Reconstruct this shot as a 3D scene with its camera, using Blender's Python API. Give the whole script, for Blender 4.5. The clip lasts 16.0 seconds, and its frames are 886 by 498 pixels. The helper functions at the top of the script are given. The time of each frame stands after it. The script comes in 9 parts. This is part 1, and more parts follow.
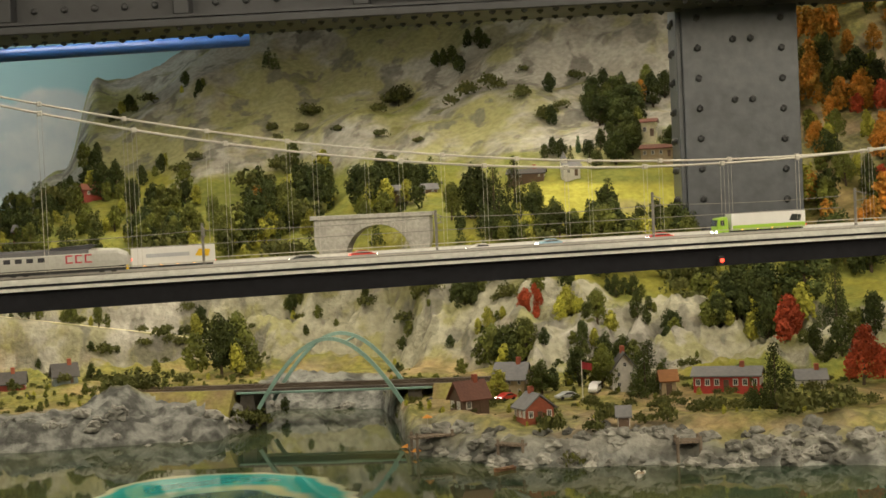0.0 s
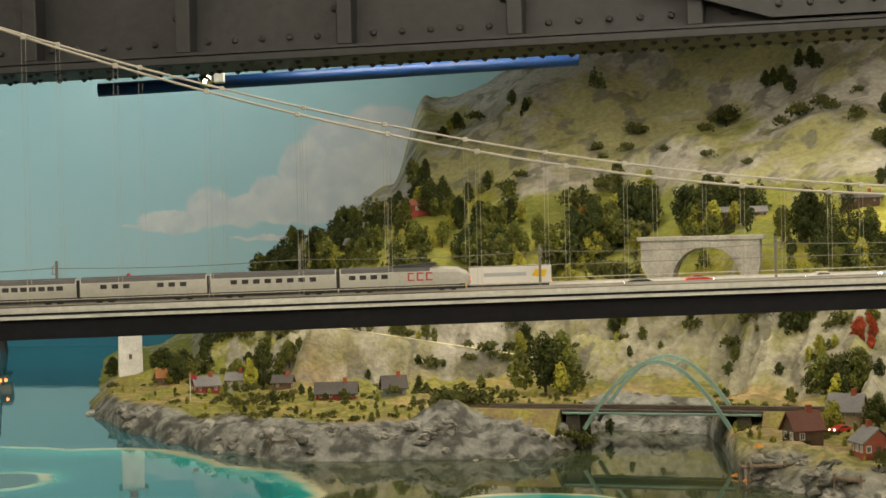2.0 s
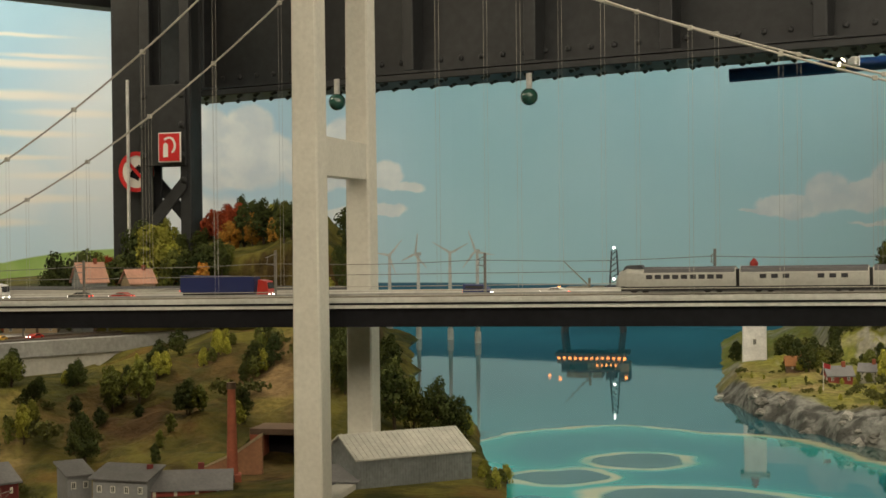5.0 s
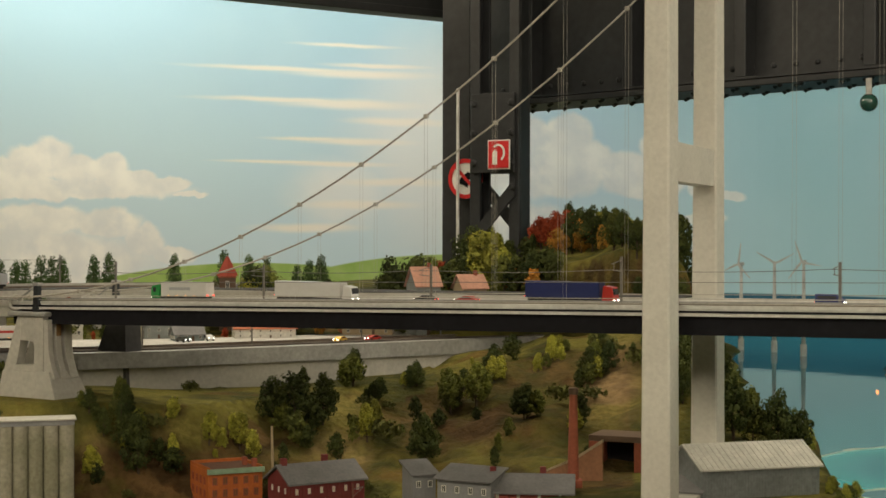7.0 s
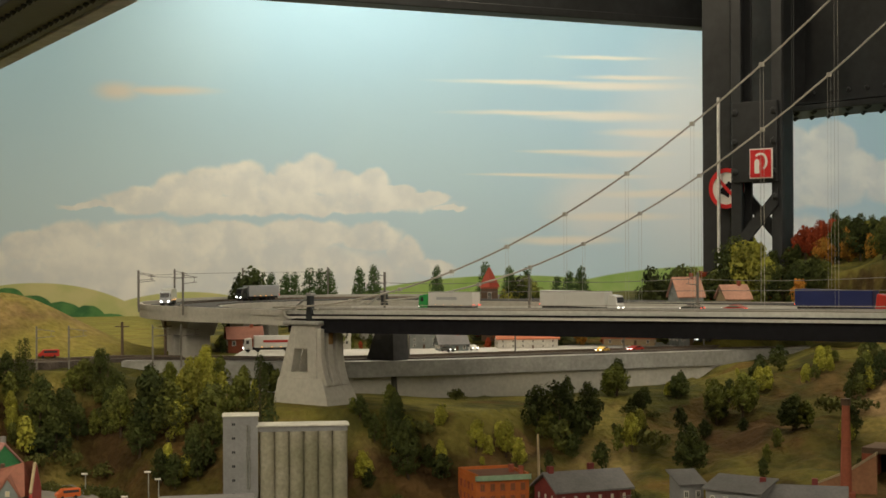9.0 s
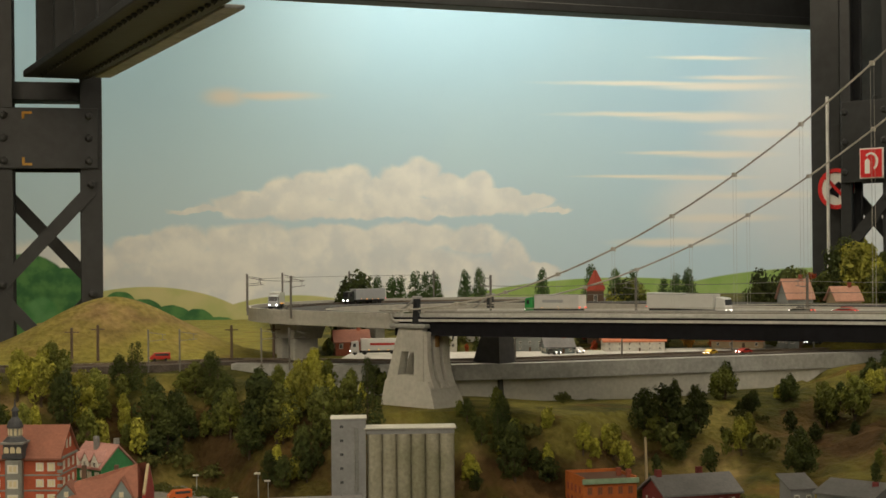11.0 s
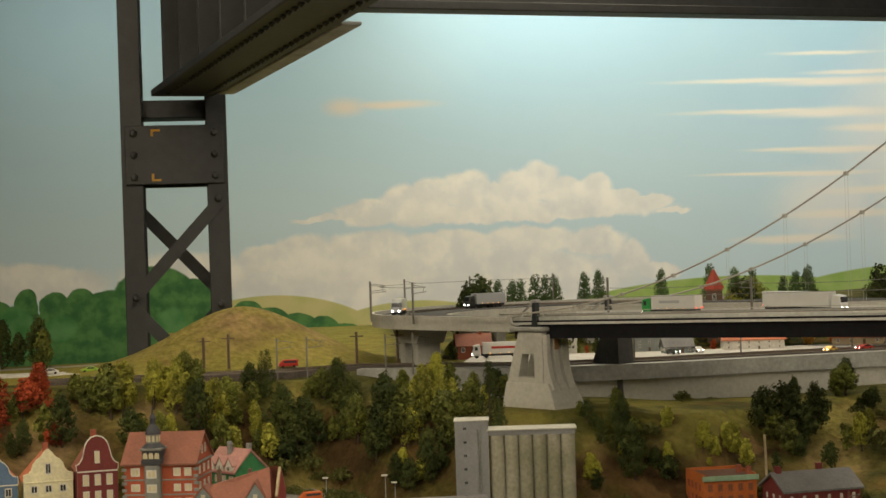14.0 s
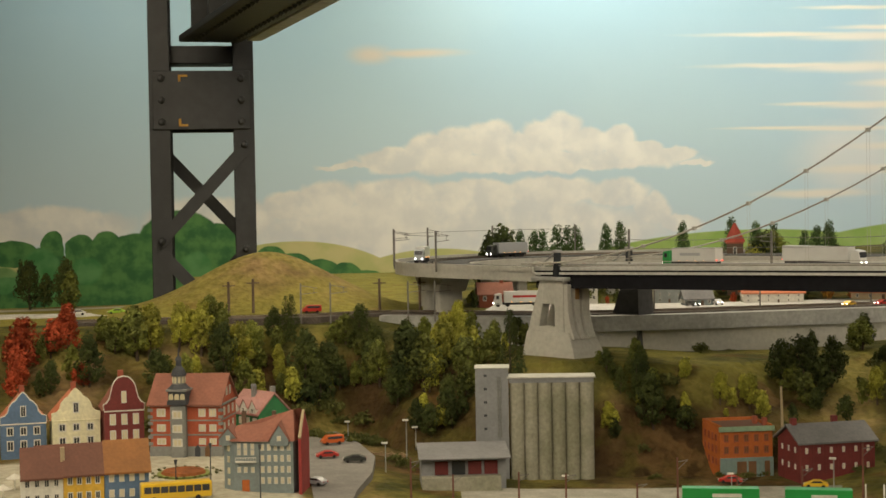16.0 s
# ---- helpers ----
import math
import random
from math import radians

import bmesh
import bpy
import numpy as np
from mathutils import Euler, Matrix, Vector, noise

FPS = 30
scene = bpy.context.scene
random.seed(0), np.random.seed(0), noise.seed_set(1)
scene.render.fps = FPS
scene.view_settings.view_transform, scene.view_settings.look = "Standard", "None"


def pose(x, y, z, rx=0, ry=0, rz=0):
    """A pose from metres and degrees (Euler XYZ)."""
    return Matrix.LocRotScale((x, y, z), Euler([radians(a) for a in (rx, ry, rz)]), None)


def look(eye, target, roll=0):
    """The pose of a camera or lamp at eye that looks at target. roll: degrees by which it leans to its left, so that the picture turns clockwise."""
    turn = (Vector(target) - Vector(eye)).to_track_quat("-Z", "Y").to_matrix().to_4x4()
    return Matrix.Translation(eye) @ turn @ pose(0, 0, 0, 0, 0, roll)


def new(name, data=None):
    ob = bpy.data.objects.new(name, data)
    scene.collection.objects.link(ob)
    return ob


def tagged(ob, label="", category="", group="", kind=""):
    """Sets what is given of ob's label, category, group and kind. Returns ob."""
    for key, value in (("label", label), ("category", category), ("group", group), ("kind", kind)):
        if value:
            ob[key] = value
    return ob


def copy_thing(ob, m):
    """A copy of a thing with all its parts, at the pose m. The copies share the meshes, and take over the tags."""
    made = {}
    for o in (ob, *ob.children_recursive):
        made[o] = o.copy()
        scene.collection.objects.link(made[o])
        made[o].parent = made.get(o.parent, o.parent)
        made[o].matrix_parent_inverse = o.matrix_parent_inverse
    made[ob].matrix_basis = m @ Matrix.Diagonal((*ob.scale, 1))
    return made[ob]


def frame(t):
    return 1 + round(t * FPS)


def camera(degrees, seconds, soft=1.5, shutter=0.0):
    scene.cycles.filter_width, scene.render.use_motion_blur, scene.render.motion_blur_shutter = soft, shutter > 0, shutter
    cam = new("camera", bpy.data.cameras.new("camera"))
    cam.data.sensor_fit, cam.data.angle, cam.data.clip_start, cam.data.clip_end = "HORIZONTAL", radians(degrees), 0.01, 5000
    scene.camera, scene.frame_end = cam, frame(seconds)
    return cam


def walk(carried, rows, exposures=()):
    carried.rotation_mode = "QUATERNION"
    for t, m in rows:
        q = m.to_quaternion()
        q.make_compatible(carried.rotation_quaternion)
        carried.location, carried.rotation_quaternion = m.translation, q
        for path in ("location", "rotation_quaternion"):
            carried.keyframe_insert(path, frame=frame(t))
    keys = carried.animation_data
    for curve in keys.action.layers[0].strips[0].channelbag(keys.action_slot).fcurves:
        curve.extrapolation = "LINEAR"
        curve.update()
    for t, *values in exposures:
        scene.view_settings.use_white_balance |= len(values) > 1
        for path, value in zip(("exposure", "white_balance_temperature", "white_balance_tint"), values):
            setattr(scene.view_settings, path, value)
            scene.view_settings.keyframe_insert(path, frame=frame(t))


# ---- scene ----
cam = camera(31.6, 16.0, soft=1.6)
PATH = [
    (0, (0.156, 0.006, 1.473), (0.6458, 1.9446, 1.4211), -2.62),
    (0.5, (0.147, 0.005, 1.477), (0.5507, 1.9635, 1.4352), -2.14),
    (1, (0.137, 0.013, 1.482), (0.4512, 1.9883, 1.4564), -1.75),
    (1.5, (0.121, 0.007, 1.485), (0.3358, 1.9956, 1.4679), -1.39),
    (2, (0.110, 0.017, 1.486), (0.2122, 2.0144, 1.4683), -1.35),
    (2.5, (0.093, 0.020, 1.485), (0.0616, 2.0195, 1.4625), -1.42),
    (3, (0.070, 0.023, 1.486), (-0.0886, 2.0164, 1.4593), -1.22),
    (3.5, (0.047, 0.020, 1.489), (-0.2307, 2.0002, 1.4601), -0.68),
    (4, (0.025, 0.016, 1.494), (-0.3646, 1.9774, 1.4628), -0.34),
    (4.5, (0.014, 0.014, 1.496), (-0.4880, 1.9494, 1.4656), -0.36),
    (5, (-0.001, 0.013, 1.501), (-0.6365, 1.9090, 1.4720), -0.56),
    (5.2, (-0.007, 0.009, 1.504), (-0.6830, 1.8907, 1.4745), -0.57),
    (7.5, (-0.088, -0.028, 1.492), (-1.1518, 1.6660, 1.4824), 0.12),
    (8, (-0.088, -0.044, 1.489), (-1.2257, 1.6001, 1.4850), -0.06),
    (8.5, (-0.089, -0.042, 1.487), (-1.2962, 1.5527, 1.4866), -0.17),
    (9, (-0.092, -0.046, 1.485), (-1.3443, 1.5137, 1.4880), -0.25),
    (9.5, (-0.098, -0.052, 1.483), (-1.3883, 1.4766, 1.4879), -0.37),
    (10, (-0.095, -0.053, 1.487), (-1.4220, 1.4435, 1.4929), -0.46),
    (12.5, (-0.074, -0.049, 1.485), (-1.4821, 1.3713, 1.5003), -0.74),
    (13, (-0.046, -0.066, 1.500), (-1.5125, 1.2946, 1.5233), -1.24),
    (13.5, (-0.032, -0.072, 1.498), (-1.4947, 1.2919, 1.5230), -1.74),
    (14, (-0.022, -0.107, 1.494), (-1.4858, 1.2557, 1.5070), -1.91),
    (14.5, (-0.000, -0.116, 1.500), (-1.4959, 1.2121, 1.4747), -1.82),
    (15, (-0.002, -0.123, 1.496), (-1.4679, 1.2368, 1.4591), -1.35),
    (15.5, (0.001, -0.129, 1.497), (-1.4725, 1.2229, 1.4494), -1.18),
    (16, (0.007, -0.138, 1.495), (-1.4768, 1.2027, 1.4430), -0.97),
]
LIGHTNESS = [(0, 0.20), (3, 0.10), (4.5, -0.06), (7.5, -0.12), (10, -0.26), (13, -0.26), (14.5, -0.06), (16, 0.02)]
walk(cam, [(t, look(eye, target, roll)) for t, eye, target, roll in PATH], LIGHTNESS)

# ---------------------------------------------------------------- light
world = bpy.data.worlds.new("hall")
scene.world = world
world.use_nodes = True
world.node_tree.nodes["Background"].inputs[0].default_value = (0.9, 0.92, 1.0, 1)
world.node_tree.nodes["Background"].inputs[1].default_value = 0.02
scene.view_settings.exposure = 0.0


def hall_lamp(x, y, z, size_x, size_y, watts, colour=(1.0, 0.87, 0.68), aim=None):
    lamp = bpy.data.lights.new("hall_lamp", "AREA")
    lamp.shape, lamp.size, lamp.size_y, lamp.energy, lamp.color = "RECTANGLE", size_x, size_y, watts, colour
    ob = new("hall_lamp", lamp)
    ob.matrix_world = look((x, y, z), aim or (x, y + 0.001, 0))
    return ob


# unseen stand-ins for ceiling lights over the aisle and layout, and a painted-wall wash
hall_lamp(-0.3, 0.3, 3.12, 7.2, 2.2, 220, colour=(1.0, 0.86, 0.64), aim=(-0.3, 2.6, 0.8))
hall_lamp(-0.6, 3.2, 3.12, 5.6, 0.9, 62)
hall_lamp(-3.1, 1.2, 3.12, 1.6, 0.8, 15, colour=(1.0, 0.80, 0.50))
hall_lamp(2.2, 1.8, 3.12, 1.8, 1.2, 60, aim=(1.8, 3.4, 1.0))
hall_lamp(-4.0, 4.0, 3.12, 1.8, 1.2, 46, colour=(1.0, 0.85, 0.60))
# three lamps added out of sight behind the girder to brighten the mountain side
hall_lamp(3.2, 4.5, 2.75, 0.4, 0.4, 5, aim=(1.3, 5.2, 1.5))
hall_lamp(1.7, 4.48, 2.34, 1.0, 0.2, 8)
hall_lamp(0.4, 4.88, 2.34, 1.2, 0.2, 14)
hall_lamp(-1.6, 6.5, 3.12, 3.0, 0.7, 36, colour=(1.0, 0.96, 0.90), aim=(-1.8, 8.0, 1.5))
hall_lamp(-3.7, 6.4, 3.12, 1.2, 0.9, 20, colour=(1.0, 0.96, 0.88), aim=(-4.1, 7.4, 1.8))
hall_lamp(-5.0, 5.4, 3.12, 1.6, 0.8, 26, colour=(1.0, 0.96, 0.88), aim=(-5.6, 6.0, 1.8))
hall_lamp(-6.3, 3.6, 3.12, 1.2, 0.8, 9, colour=(1.0, 0.96, 0.88), aim=(-7.0, 4.2, 1.6))

# ---------------------------------------------------------------- materials
MATS = {}


def material(name, colour, rough=0.7, metal=0.0, vary=0.25, grain=60.0, coarse=9.0, bump=0.3, colour2=None, coat=0.0, emit=0.0, by_piece=0.0, by_leaf=0.0):
    """A surface with two scales of mottling, fine relief and, by_piece, a shade of its own for each object."""
    if name in MATS:
        return MATS[name]
    m = MATS[name] = bpy.data.materials.new(name)
    m.use_nodes = True
    nt = m.node_tree
    nodes, link = nt.nodes, nt.links.new
    b = nodes["Principled BSDF"]
    b.inputs["Roughness"].default_value, b.inputs["Metallic"].default_value = rough, metal
    b.inputs["Coat Weight"].default_value = coat
    if rough > 0.83 and metal == 0:
        b.inputs["Specular IOR Level"].default_value = 0.15
    geo = nodes.new("ShaderNodeNewGeometry")
    fine, wide = nodes.new("ShaderNodeTexNoise"), nodes.new("ShaderNodeTexNoise")
    fine.inputs["Scale"].default_value, wide.inputs["Scale"].default_value = grain, coarse
    fine.inputs["Detail"].default_value, wide.inputs["Detail"].default_value = 4, 5
    link(geo.outputs["Position"], fine.inputs["Vector"])
    link(geo.outputs["Position"], wide.inputs["Vector"])
    c2 = colour2 or tuple(v * (1 - vary) for v in colour)
    ramp = nodes.new("ShaderNodeMapRange")
    ramp.inputs["From Min"].default_value, ramp.inputs["From Max"].default_value = 0.35, 0.65
    link(wide.outputs[0], ramp.inputs["Value"])
    mix = nodes.new("ShaderNodeMix")
    mix.data_type = "RGBA"
    mix.inputs["A"].default_value, mix.inputs["B"].default_value = (*colour, 1), (*c2, 1)
    link(ramp.outputs[0], mix.inputs["Factor"])
    shade = nodes.new("ShaderNodeMapRange")
    shade.inputs["From Min"].default_value, shade.inputs["From Max"].default_value = 0.3, 0.7
    shade.inputs["To Min"].default_value, shade.inputs["To Max"].default_value = 1 - vary * 0.7, 1 + vary * 0.5
    link(fine.outputs[0], shade.inputs["Value"])
    value = shade.outputs[0]
    if by_piece:
        info, spread, times = nodes.new("ShaderNodeObjectInfo"), nodes.new("ShaderNodeMapRange"), nodes.new("ShaderNodeMath")
        spread.inputs["To Min"].default_value, spread.inputs["To Max"].default_value = 1 - by_piece, 1 + by_piece
        link(info.outputs["Random"], spread.inputs["Value"])
        times.operation = "MULTIPLY"
        link(value, times.inputs[0]), link(spread.outputs[0], times.inputs[1])
        value = times.outputs[0]
    if by_leaf:
        spread, times = nodes.new("ShaderNodeMapRange"), nodes.new("ShaderNodeMath")
        spread.inputs["To Min"].default_value, spread.inputs["To Max"].default_value = 1 - by_leaf, 1 + by_leaf * 1.5
        link(geo.outputs["Random Per Island"], spread.inputs["Value"])
        times.operation = "MULTIPLY"
        link(value, times.inputs[0]), link(spread.outputs[0], times.inputs[1])
        value = times.outputs[0]
    scale = nodes.new("ShaderNodeVectorMath")
    scale.operation = "SCALE"
    link(mix.outputs["Result"], scale.inputs[0]), link(value, scale.inputs["Scale"])
    link(scale.outputs[0], b.inputs["Base Color"])
    if bump:
        bm_ = nodes.new("ShaderNodeBump")
        bm_.inputs["Strength"].default_value, bm_.inputs["Distance"].default_value = bump, 0.004
        link(fine.outputs[0], bm_.inputs["Height"]), link(bm_.outputs[0], b.inputs["Normal"])
    if emit:
        b.inputs["Emission Color"].default_value, b.inputs["Emission Strength"].default_value = (*colour, 1), emit
    return m


STEEL = material("girder_paint", (0.027, 0.029, 0.031), 0.55, 0.0, 0.3, 35, 4, 0.25)
BLACK = material("deck_black", (0.010, 0.010, 0.013), 0.7, 0, 0.3, 60, 8, 0.2)
BLACK.node_tree.nodes["Principled BSDF"].inputs["Specular IOR Level"].default_value = 0.15
CONCRETE = material("concrete", (0.46, 0.45, 0.40), 0.85, 0, 0.14, 90, 10, 0.12)
TOWER = material("tower_grey", (0.60, 0.585, 0.52), 0.7, 0, 0.1, 120, 8, 0.15)
CABLE = material("cable_wire", (0.42, 0.40, 0.34), 0.5, 0, 0.15, 150, 10, 0.1)
ASPHALT = material("asphalt", (0.09, 0.09, 0.09), 0.85, 0, 0.3, 120, 12, 0.3)
EDGE = material("deck_edge_grey", (0.33, 0.33, 0.31), 0.7, 0, 0.25, 90, 14, 0.2)


# ---------------------------------------------------------------- mesh helpers
def link_bm(name, bm, mat, smooth=False):
    me = bpy.data.meshes.new(name)
    bmesh.ops.recalc_face_normals(bm, faces=bm.faces)
    bm.to_mesh(me)
    bm.free()
    for mt in (mat if isinstance(mat, (list, tuple)) else [mat]):
        me.materials.append(mt)
    if smooth:
        for f in me.polygons:
            f.use_smooth = True
    return new(name, me)


def part(name, bm, mat, parent, label="", smooth=False):
    """One mesh under a thing or under a part."""
    ob = link_bm(name, bm, mat, smooth)
    ob.parent = parent
    return tagged(ob, label) if label else ob


def empty(name, m, label="", category="", group="", kind=""):
    ob = new(name)
    ob.empty_display_size = 0.02
    ob.matrix_world = m
    return tagged(ob, label, category, group, kind)


def box(bm, x0, y0, z0, x1, y1, z1, bevel=0.0, m=None):
    vs = [bm.verts.new((x, y, z)) for x in (x0, x1) for y in (y0, y1) for z in (z0, z1)]
    for q in ((0, 1, 3, 2), (4, 6, 7, 5), (0, 4, 5, 1), (2, 3, 7, 6), (0, 2, 6, 4), (1, 5, 7, 3)):
        bm.faces.new([vs[i] for i in q])
    if bevel:
        es = list({e for v in vs for e in v.link_edges})
        out = bmesh.ops.bevel(bm, geom=es, offset=bevel, segments=1, affect="EDGES")
        vs = [v for v in {v for f in out["faces"] for v in f.verts} | {v for v in vs if v.is_valid}]
    if m is not None:
        bmesh.ops.transform(bm, matrix=m, verts=[v for v in vs if v.is_valid])
    return bm


def tube(bm, a, b, r, r2=None, n=8, caps=True):
    a, b = Vector(a), Vector(b)
    q = (b - a).to_track_quat("Z", "Y")
    rings = []
    for p, rad in ((a, r), (b, r if r2 is None else r2)):
        rings.append([bm.verts.new(p + q @ Vector((math.cos(k * 2 * math.pi / n) * rad, math.sin(k * 2 * math.pi / n) * rad, 0))) for k in range(n)])
    for k in range(n):
        bm.faces.new((rings[0][k], rings[0][(k + 1) % n], rings[1][(k + 1) % n], rings[1][k]))
    if caps:
        bm.faces.new(rings[0][::-1]), bm.faces.new(rings[1])
    return bm


def prism(bm, outline, axis, lo, hi, m=None):
    """A flat outline of (u, v) pushed along an axis: for y the outline lies in x and z, for x in y and z, for z in x and y."""
    put = {"y": lambda u, v, w: (u, w, v), "x": lambda u, v, w: (w, u, v), "z": lambda u, v, w: (u, v, w)}[axis]
    ends = [[bm.verts.new(put(u, v, w)) for u, v in outline] for w in (lo, hi)]
    n = len(outline)
    for k in range(n):
        bm.faces.new((ends[0][k], ends[0][(k + 1) % n], ends[1][(k + 1) % n], ends[1][k]))
    bm.faces.new(ends[0][::-1]), bm.faces.new(ends[1])
    if m is not None:
        bmesh.ops.transform(bm, matrix=m, verts=ends[0] + ends[1])
    return bm


def sweep(bm, pts, r, n=8, closed=False):
    """One round bar of radius r bent along a line of points."""
    pts = [Vector(p) for p in pts]
    rings = []
    for k, p in enumerate(pts):
        a = pts[k - 1] if k or closed else p
        b = pts[(k + 1) % len(pts)] if k < len(pts) - 1 or closed else p
        d = (b - a).normalized()
        u = d.cross(Vector((0, 0, 1)) if abs(d.z) < 0.95 else Vector((0, 1, 0))).normalized()
        w = d.cross(u)
        rings.append([bm.verts.new(p + (u * math.cos(i * math.tau / n) + w * math.sin(i * math.tau / n)) * r) for i in range(n)])
    for a, b in zip(rings, rings[1:] + (rings[:1] if closed else [])):
        for i in range(n):
            bm.faces.new((a[i], a[(i + 1) % n], b[(i + 1) % n], b[i]))
    if not closed:
        bm.faces.new(rings[0][::-1]), bm.faces.new(rings[-1])


def B():
    return bmesh.new()


def lerp_rows(rows, a):
    """The row of a table of columns at a, with straight lines between its rows; the first column decides."""
    rows = sorted(rows)
    if a <= rows[0][0]:
        return rows[0][1:]
    for p, q in zip(rows, rows[1:]):
        if a <= q[0]:
            f = (a - p[0]) / (q[0] - p[0])
            f = f * f * (3 - 2 * f)
            return [u + (v - u) * f for u, v in zip(p[1:], q[1:])]
    return rows[-1][1:]


def polar(az, d):
    a = radians(az)
    return -math.sin(a) * d, math.cos(a) * d


WATER_Z = 0.985

# ---------------------------------------------------------------- hall
def wall(name, x0, y0, x1, y1, z0, z1, thick, mat, label):
    """An upright wall whose face runs from (x0, y0) to (x1, y1), its thickness to the left of that way."""
    d = Vector((x1 - x0, y1 - y0, 0))
    n = Vector((-d.y, d.x, 0)).normalized() * thick
    bm = B()
    pts = [(x0, y0), (x1, y1), (x1 + n.x, y1 + n.y), (x0 + n.x, y0 + n.y)]
    prism(bm, pts, "z", z0, z1)
    return tagged(link_bm(name, bm, mat), label, "wall", kind="structure")


DARKWALL = material("hall_dark", (0.12, 0.12, 0.12), 0.9)
bm = B()
box(bm, -9.5, -2.6, -0.1, 7.5, 9.0, 0.0)
tagged(link_bm("floor", bm, material("hall_floor", (0.16, 0.15, 0.14), 0.5)), "dark grey hall floor below the layout", "floor", kind="structure")
bm = B()
box(bm, -9.5, -2.6, 3.2, 7.5, 9.0, 3.3)
tagged(link_bm("ceiling", bm, DARKWALL), "dark painted hall ceiling", "ceiling", kind="structure")
wall("wall_south", 7.4, -2.5, -9.4, -2.5, 0, 3.2, -0.1, DARKWALL, "dark wall behind the visitors")
wall("wall_east", 7.4, 8.9, 7.4, -2.5, 0, 3.2, -0.1, DARKWALL, "dark wall at the end of the hall")
wall("wall_west", -9.4, -2.5, -9.4, 8.9, 0, 3.2, -0.1, DARKWALL, "dark wall at the end of the hall")

# ---------------------------------------------------------------- node helpers
class Nodes:
    """Short names for the few nodes that the painted surfaces are made of."""

    def __init__(self, name, rough=0.8):
        self.mat = bpy.data.materials.new(name)
        self.mat.use_nodes = True
        self.nt = self.mat.node_tree
        self.bsdf = self.nt.nodes["Principled BSDF"]
        self.bsdf.inputs["Roughness"].default_value = rough

    def node(self, kind, **sockets):
        n = self.nt.nodes.new(kind)
        for key, value in sockets.items():
            self.put(n.inputs[key], value)
        return n

    def put(self, socket, value):
        if isinstance(value, bpy.types.NodeSocket):
            self.nt.links.new(value, socket)
        else:
            socket.default_value = value

    def math(self, op, a, b=0.0, c=None):
        n = self.nt.nodes.new("ShaderNodeMath")
        n.operation = op
        self.put(n.inputs[0], a), self.put(n.inputs[1], b)
        if c is not None:
            self.put(n.inputs[2], c)
        return n.outputs[0]

    def ramp(self, v, lo, hi, a=0.0, b=1.0, smooth=True):
        n = self.nt.nodes.new("ShaderNodeMapRange")
        n.interpolation_type = "SMOOTHSTEP" if smooth else "LINEAR"
        for k, x in zip(("Value", "From Min", "From Max", "To Min", "To Max"), (v, lo, hi, a, b)):
            self.put(n.inputs[k], x)
        return n.outputs[0]

    def mix(self, f, a, b):
        n = self.nt.nodes.new("ShaderNodeMix")
        n.data_type = "RGBA"
        self.put(n.inputs["Factor"], f)
        for k, x in (("A", a), ("B", b)):
            self.put(n.inputs[k], x if isinstance(x, bpy.types.NodeSocket) else (*x, 1))
        return n.outputs["Result"]

    def noise(self, vec, scale, detail=4.0):
        n = self.node("ShaderNodeTexNoise", Vector=vec, Scale=scale, Detail=detail)
        return n.outputs[0]

    def split(self, vec):
        n = self.node("ShaderNodeSeparateXYZ", Vector=vec)
        return n.outputs

    def blobs(self, u, v, rows):
        """How deep (u, v) lies inside the nearest of some ovals: 1 in the middle, 0 on the rim, less outside."""
        out = None
        for cu, cv, ru, rv in rows:
            a = self.math("DIVIDE", self.math("SUBTRACT", u, cu), ru)
            b = self.math("DIVIDE", self.math("SUBTRACT", v, cv), rv)
            d = self.math("SUBTRACT", 1.0, self.math("SQRT", self.math("ADD", self.math("MULTIPLY", a, a), self.math("MULTIPLY", b, b))))
            out = d if out is None else self.math("MAXIMUM", out, d)
        return out


# ---------------------------------------------------------------- painted backdrop
# across the wall (from the bay round the corner to the fields) and up it; half widths and heights
CLOUD_BAY = [(0.0, 1.565, 0.12, 0.016), (-0.18, 1.585, 0.22, 0.06), (-0.34, 1.64, 0.13, 0.10), (-0.52, 1.63, 0.17, 0.08), (-0.68, 1.69, 0.13, 0.10), (-0.80, 1.81, 0.11, 0.14), (-0.96, 1.91, 0.16, 0.15), (-1.2, 1.93, 0.24, 0.17), (-0.8, 1.62, 0.5, 0.06), (-1.25, 1.74, 0.35, 0.2), (-1.0, 1.75, 0.3, 0.16), (-0.75, 1.495, 0.3, 0.014)]
CLOUD_CORNER = [(2.97, 2.05, 0.17, 0.13), (3.25, 2.0, 0.25, 0.16), (2.86, 1.92, 0.16, 0.13), (3.1, 1.84, 0.37, 0.14), (2.62, 1.86, 0.26, 0.11), (2.46, 1.99, 0.10, 0.12), (2.55, 1.80, 0.27, 0.1), (2.2, 1.79, 0.11, 0.08), (2.08, 1.72, 0.12, 0.03), (2.2, 1.60, 0.12, 0.035), (2.46, 1.56, 0.15, 0.05), (3.0, 1.58, 0.36, 0.06), (3.25, 1.55, 0.3, 0.14)]
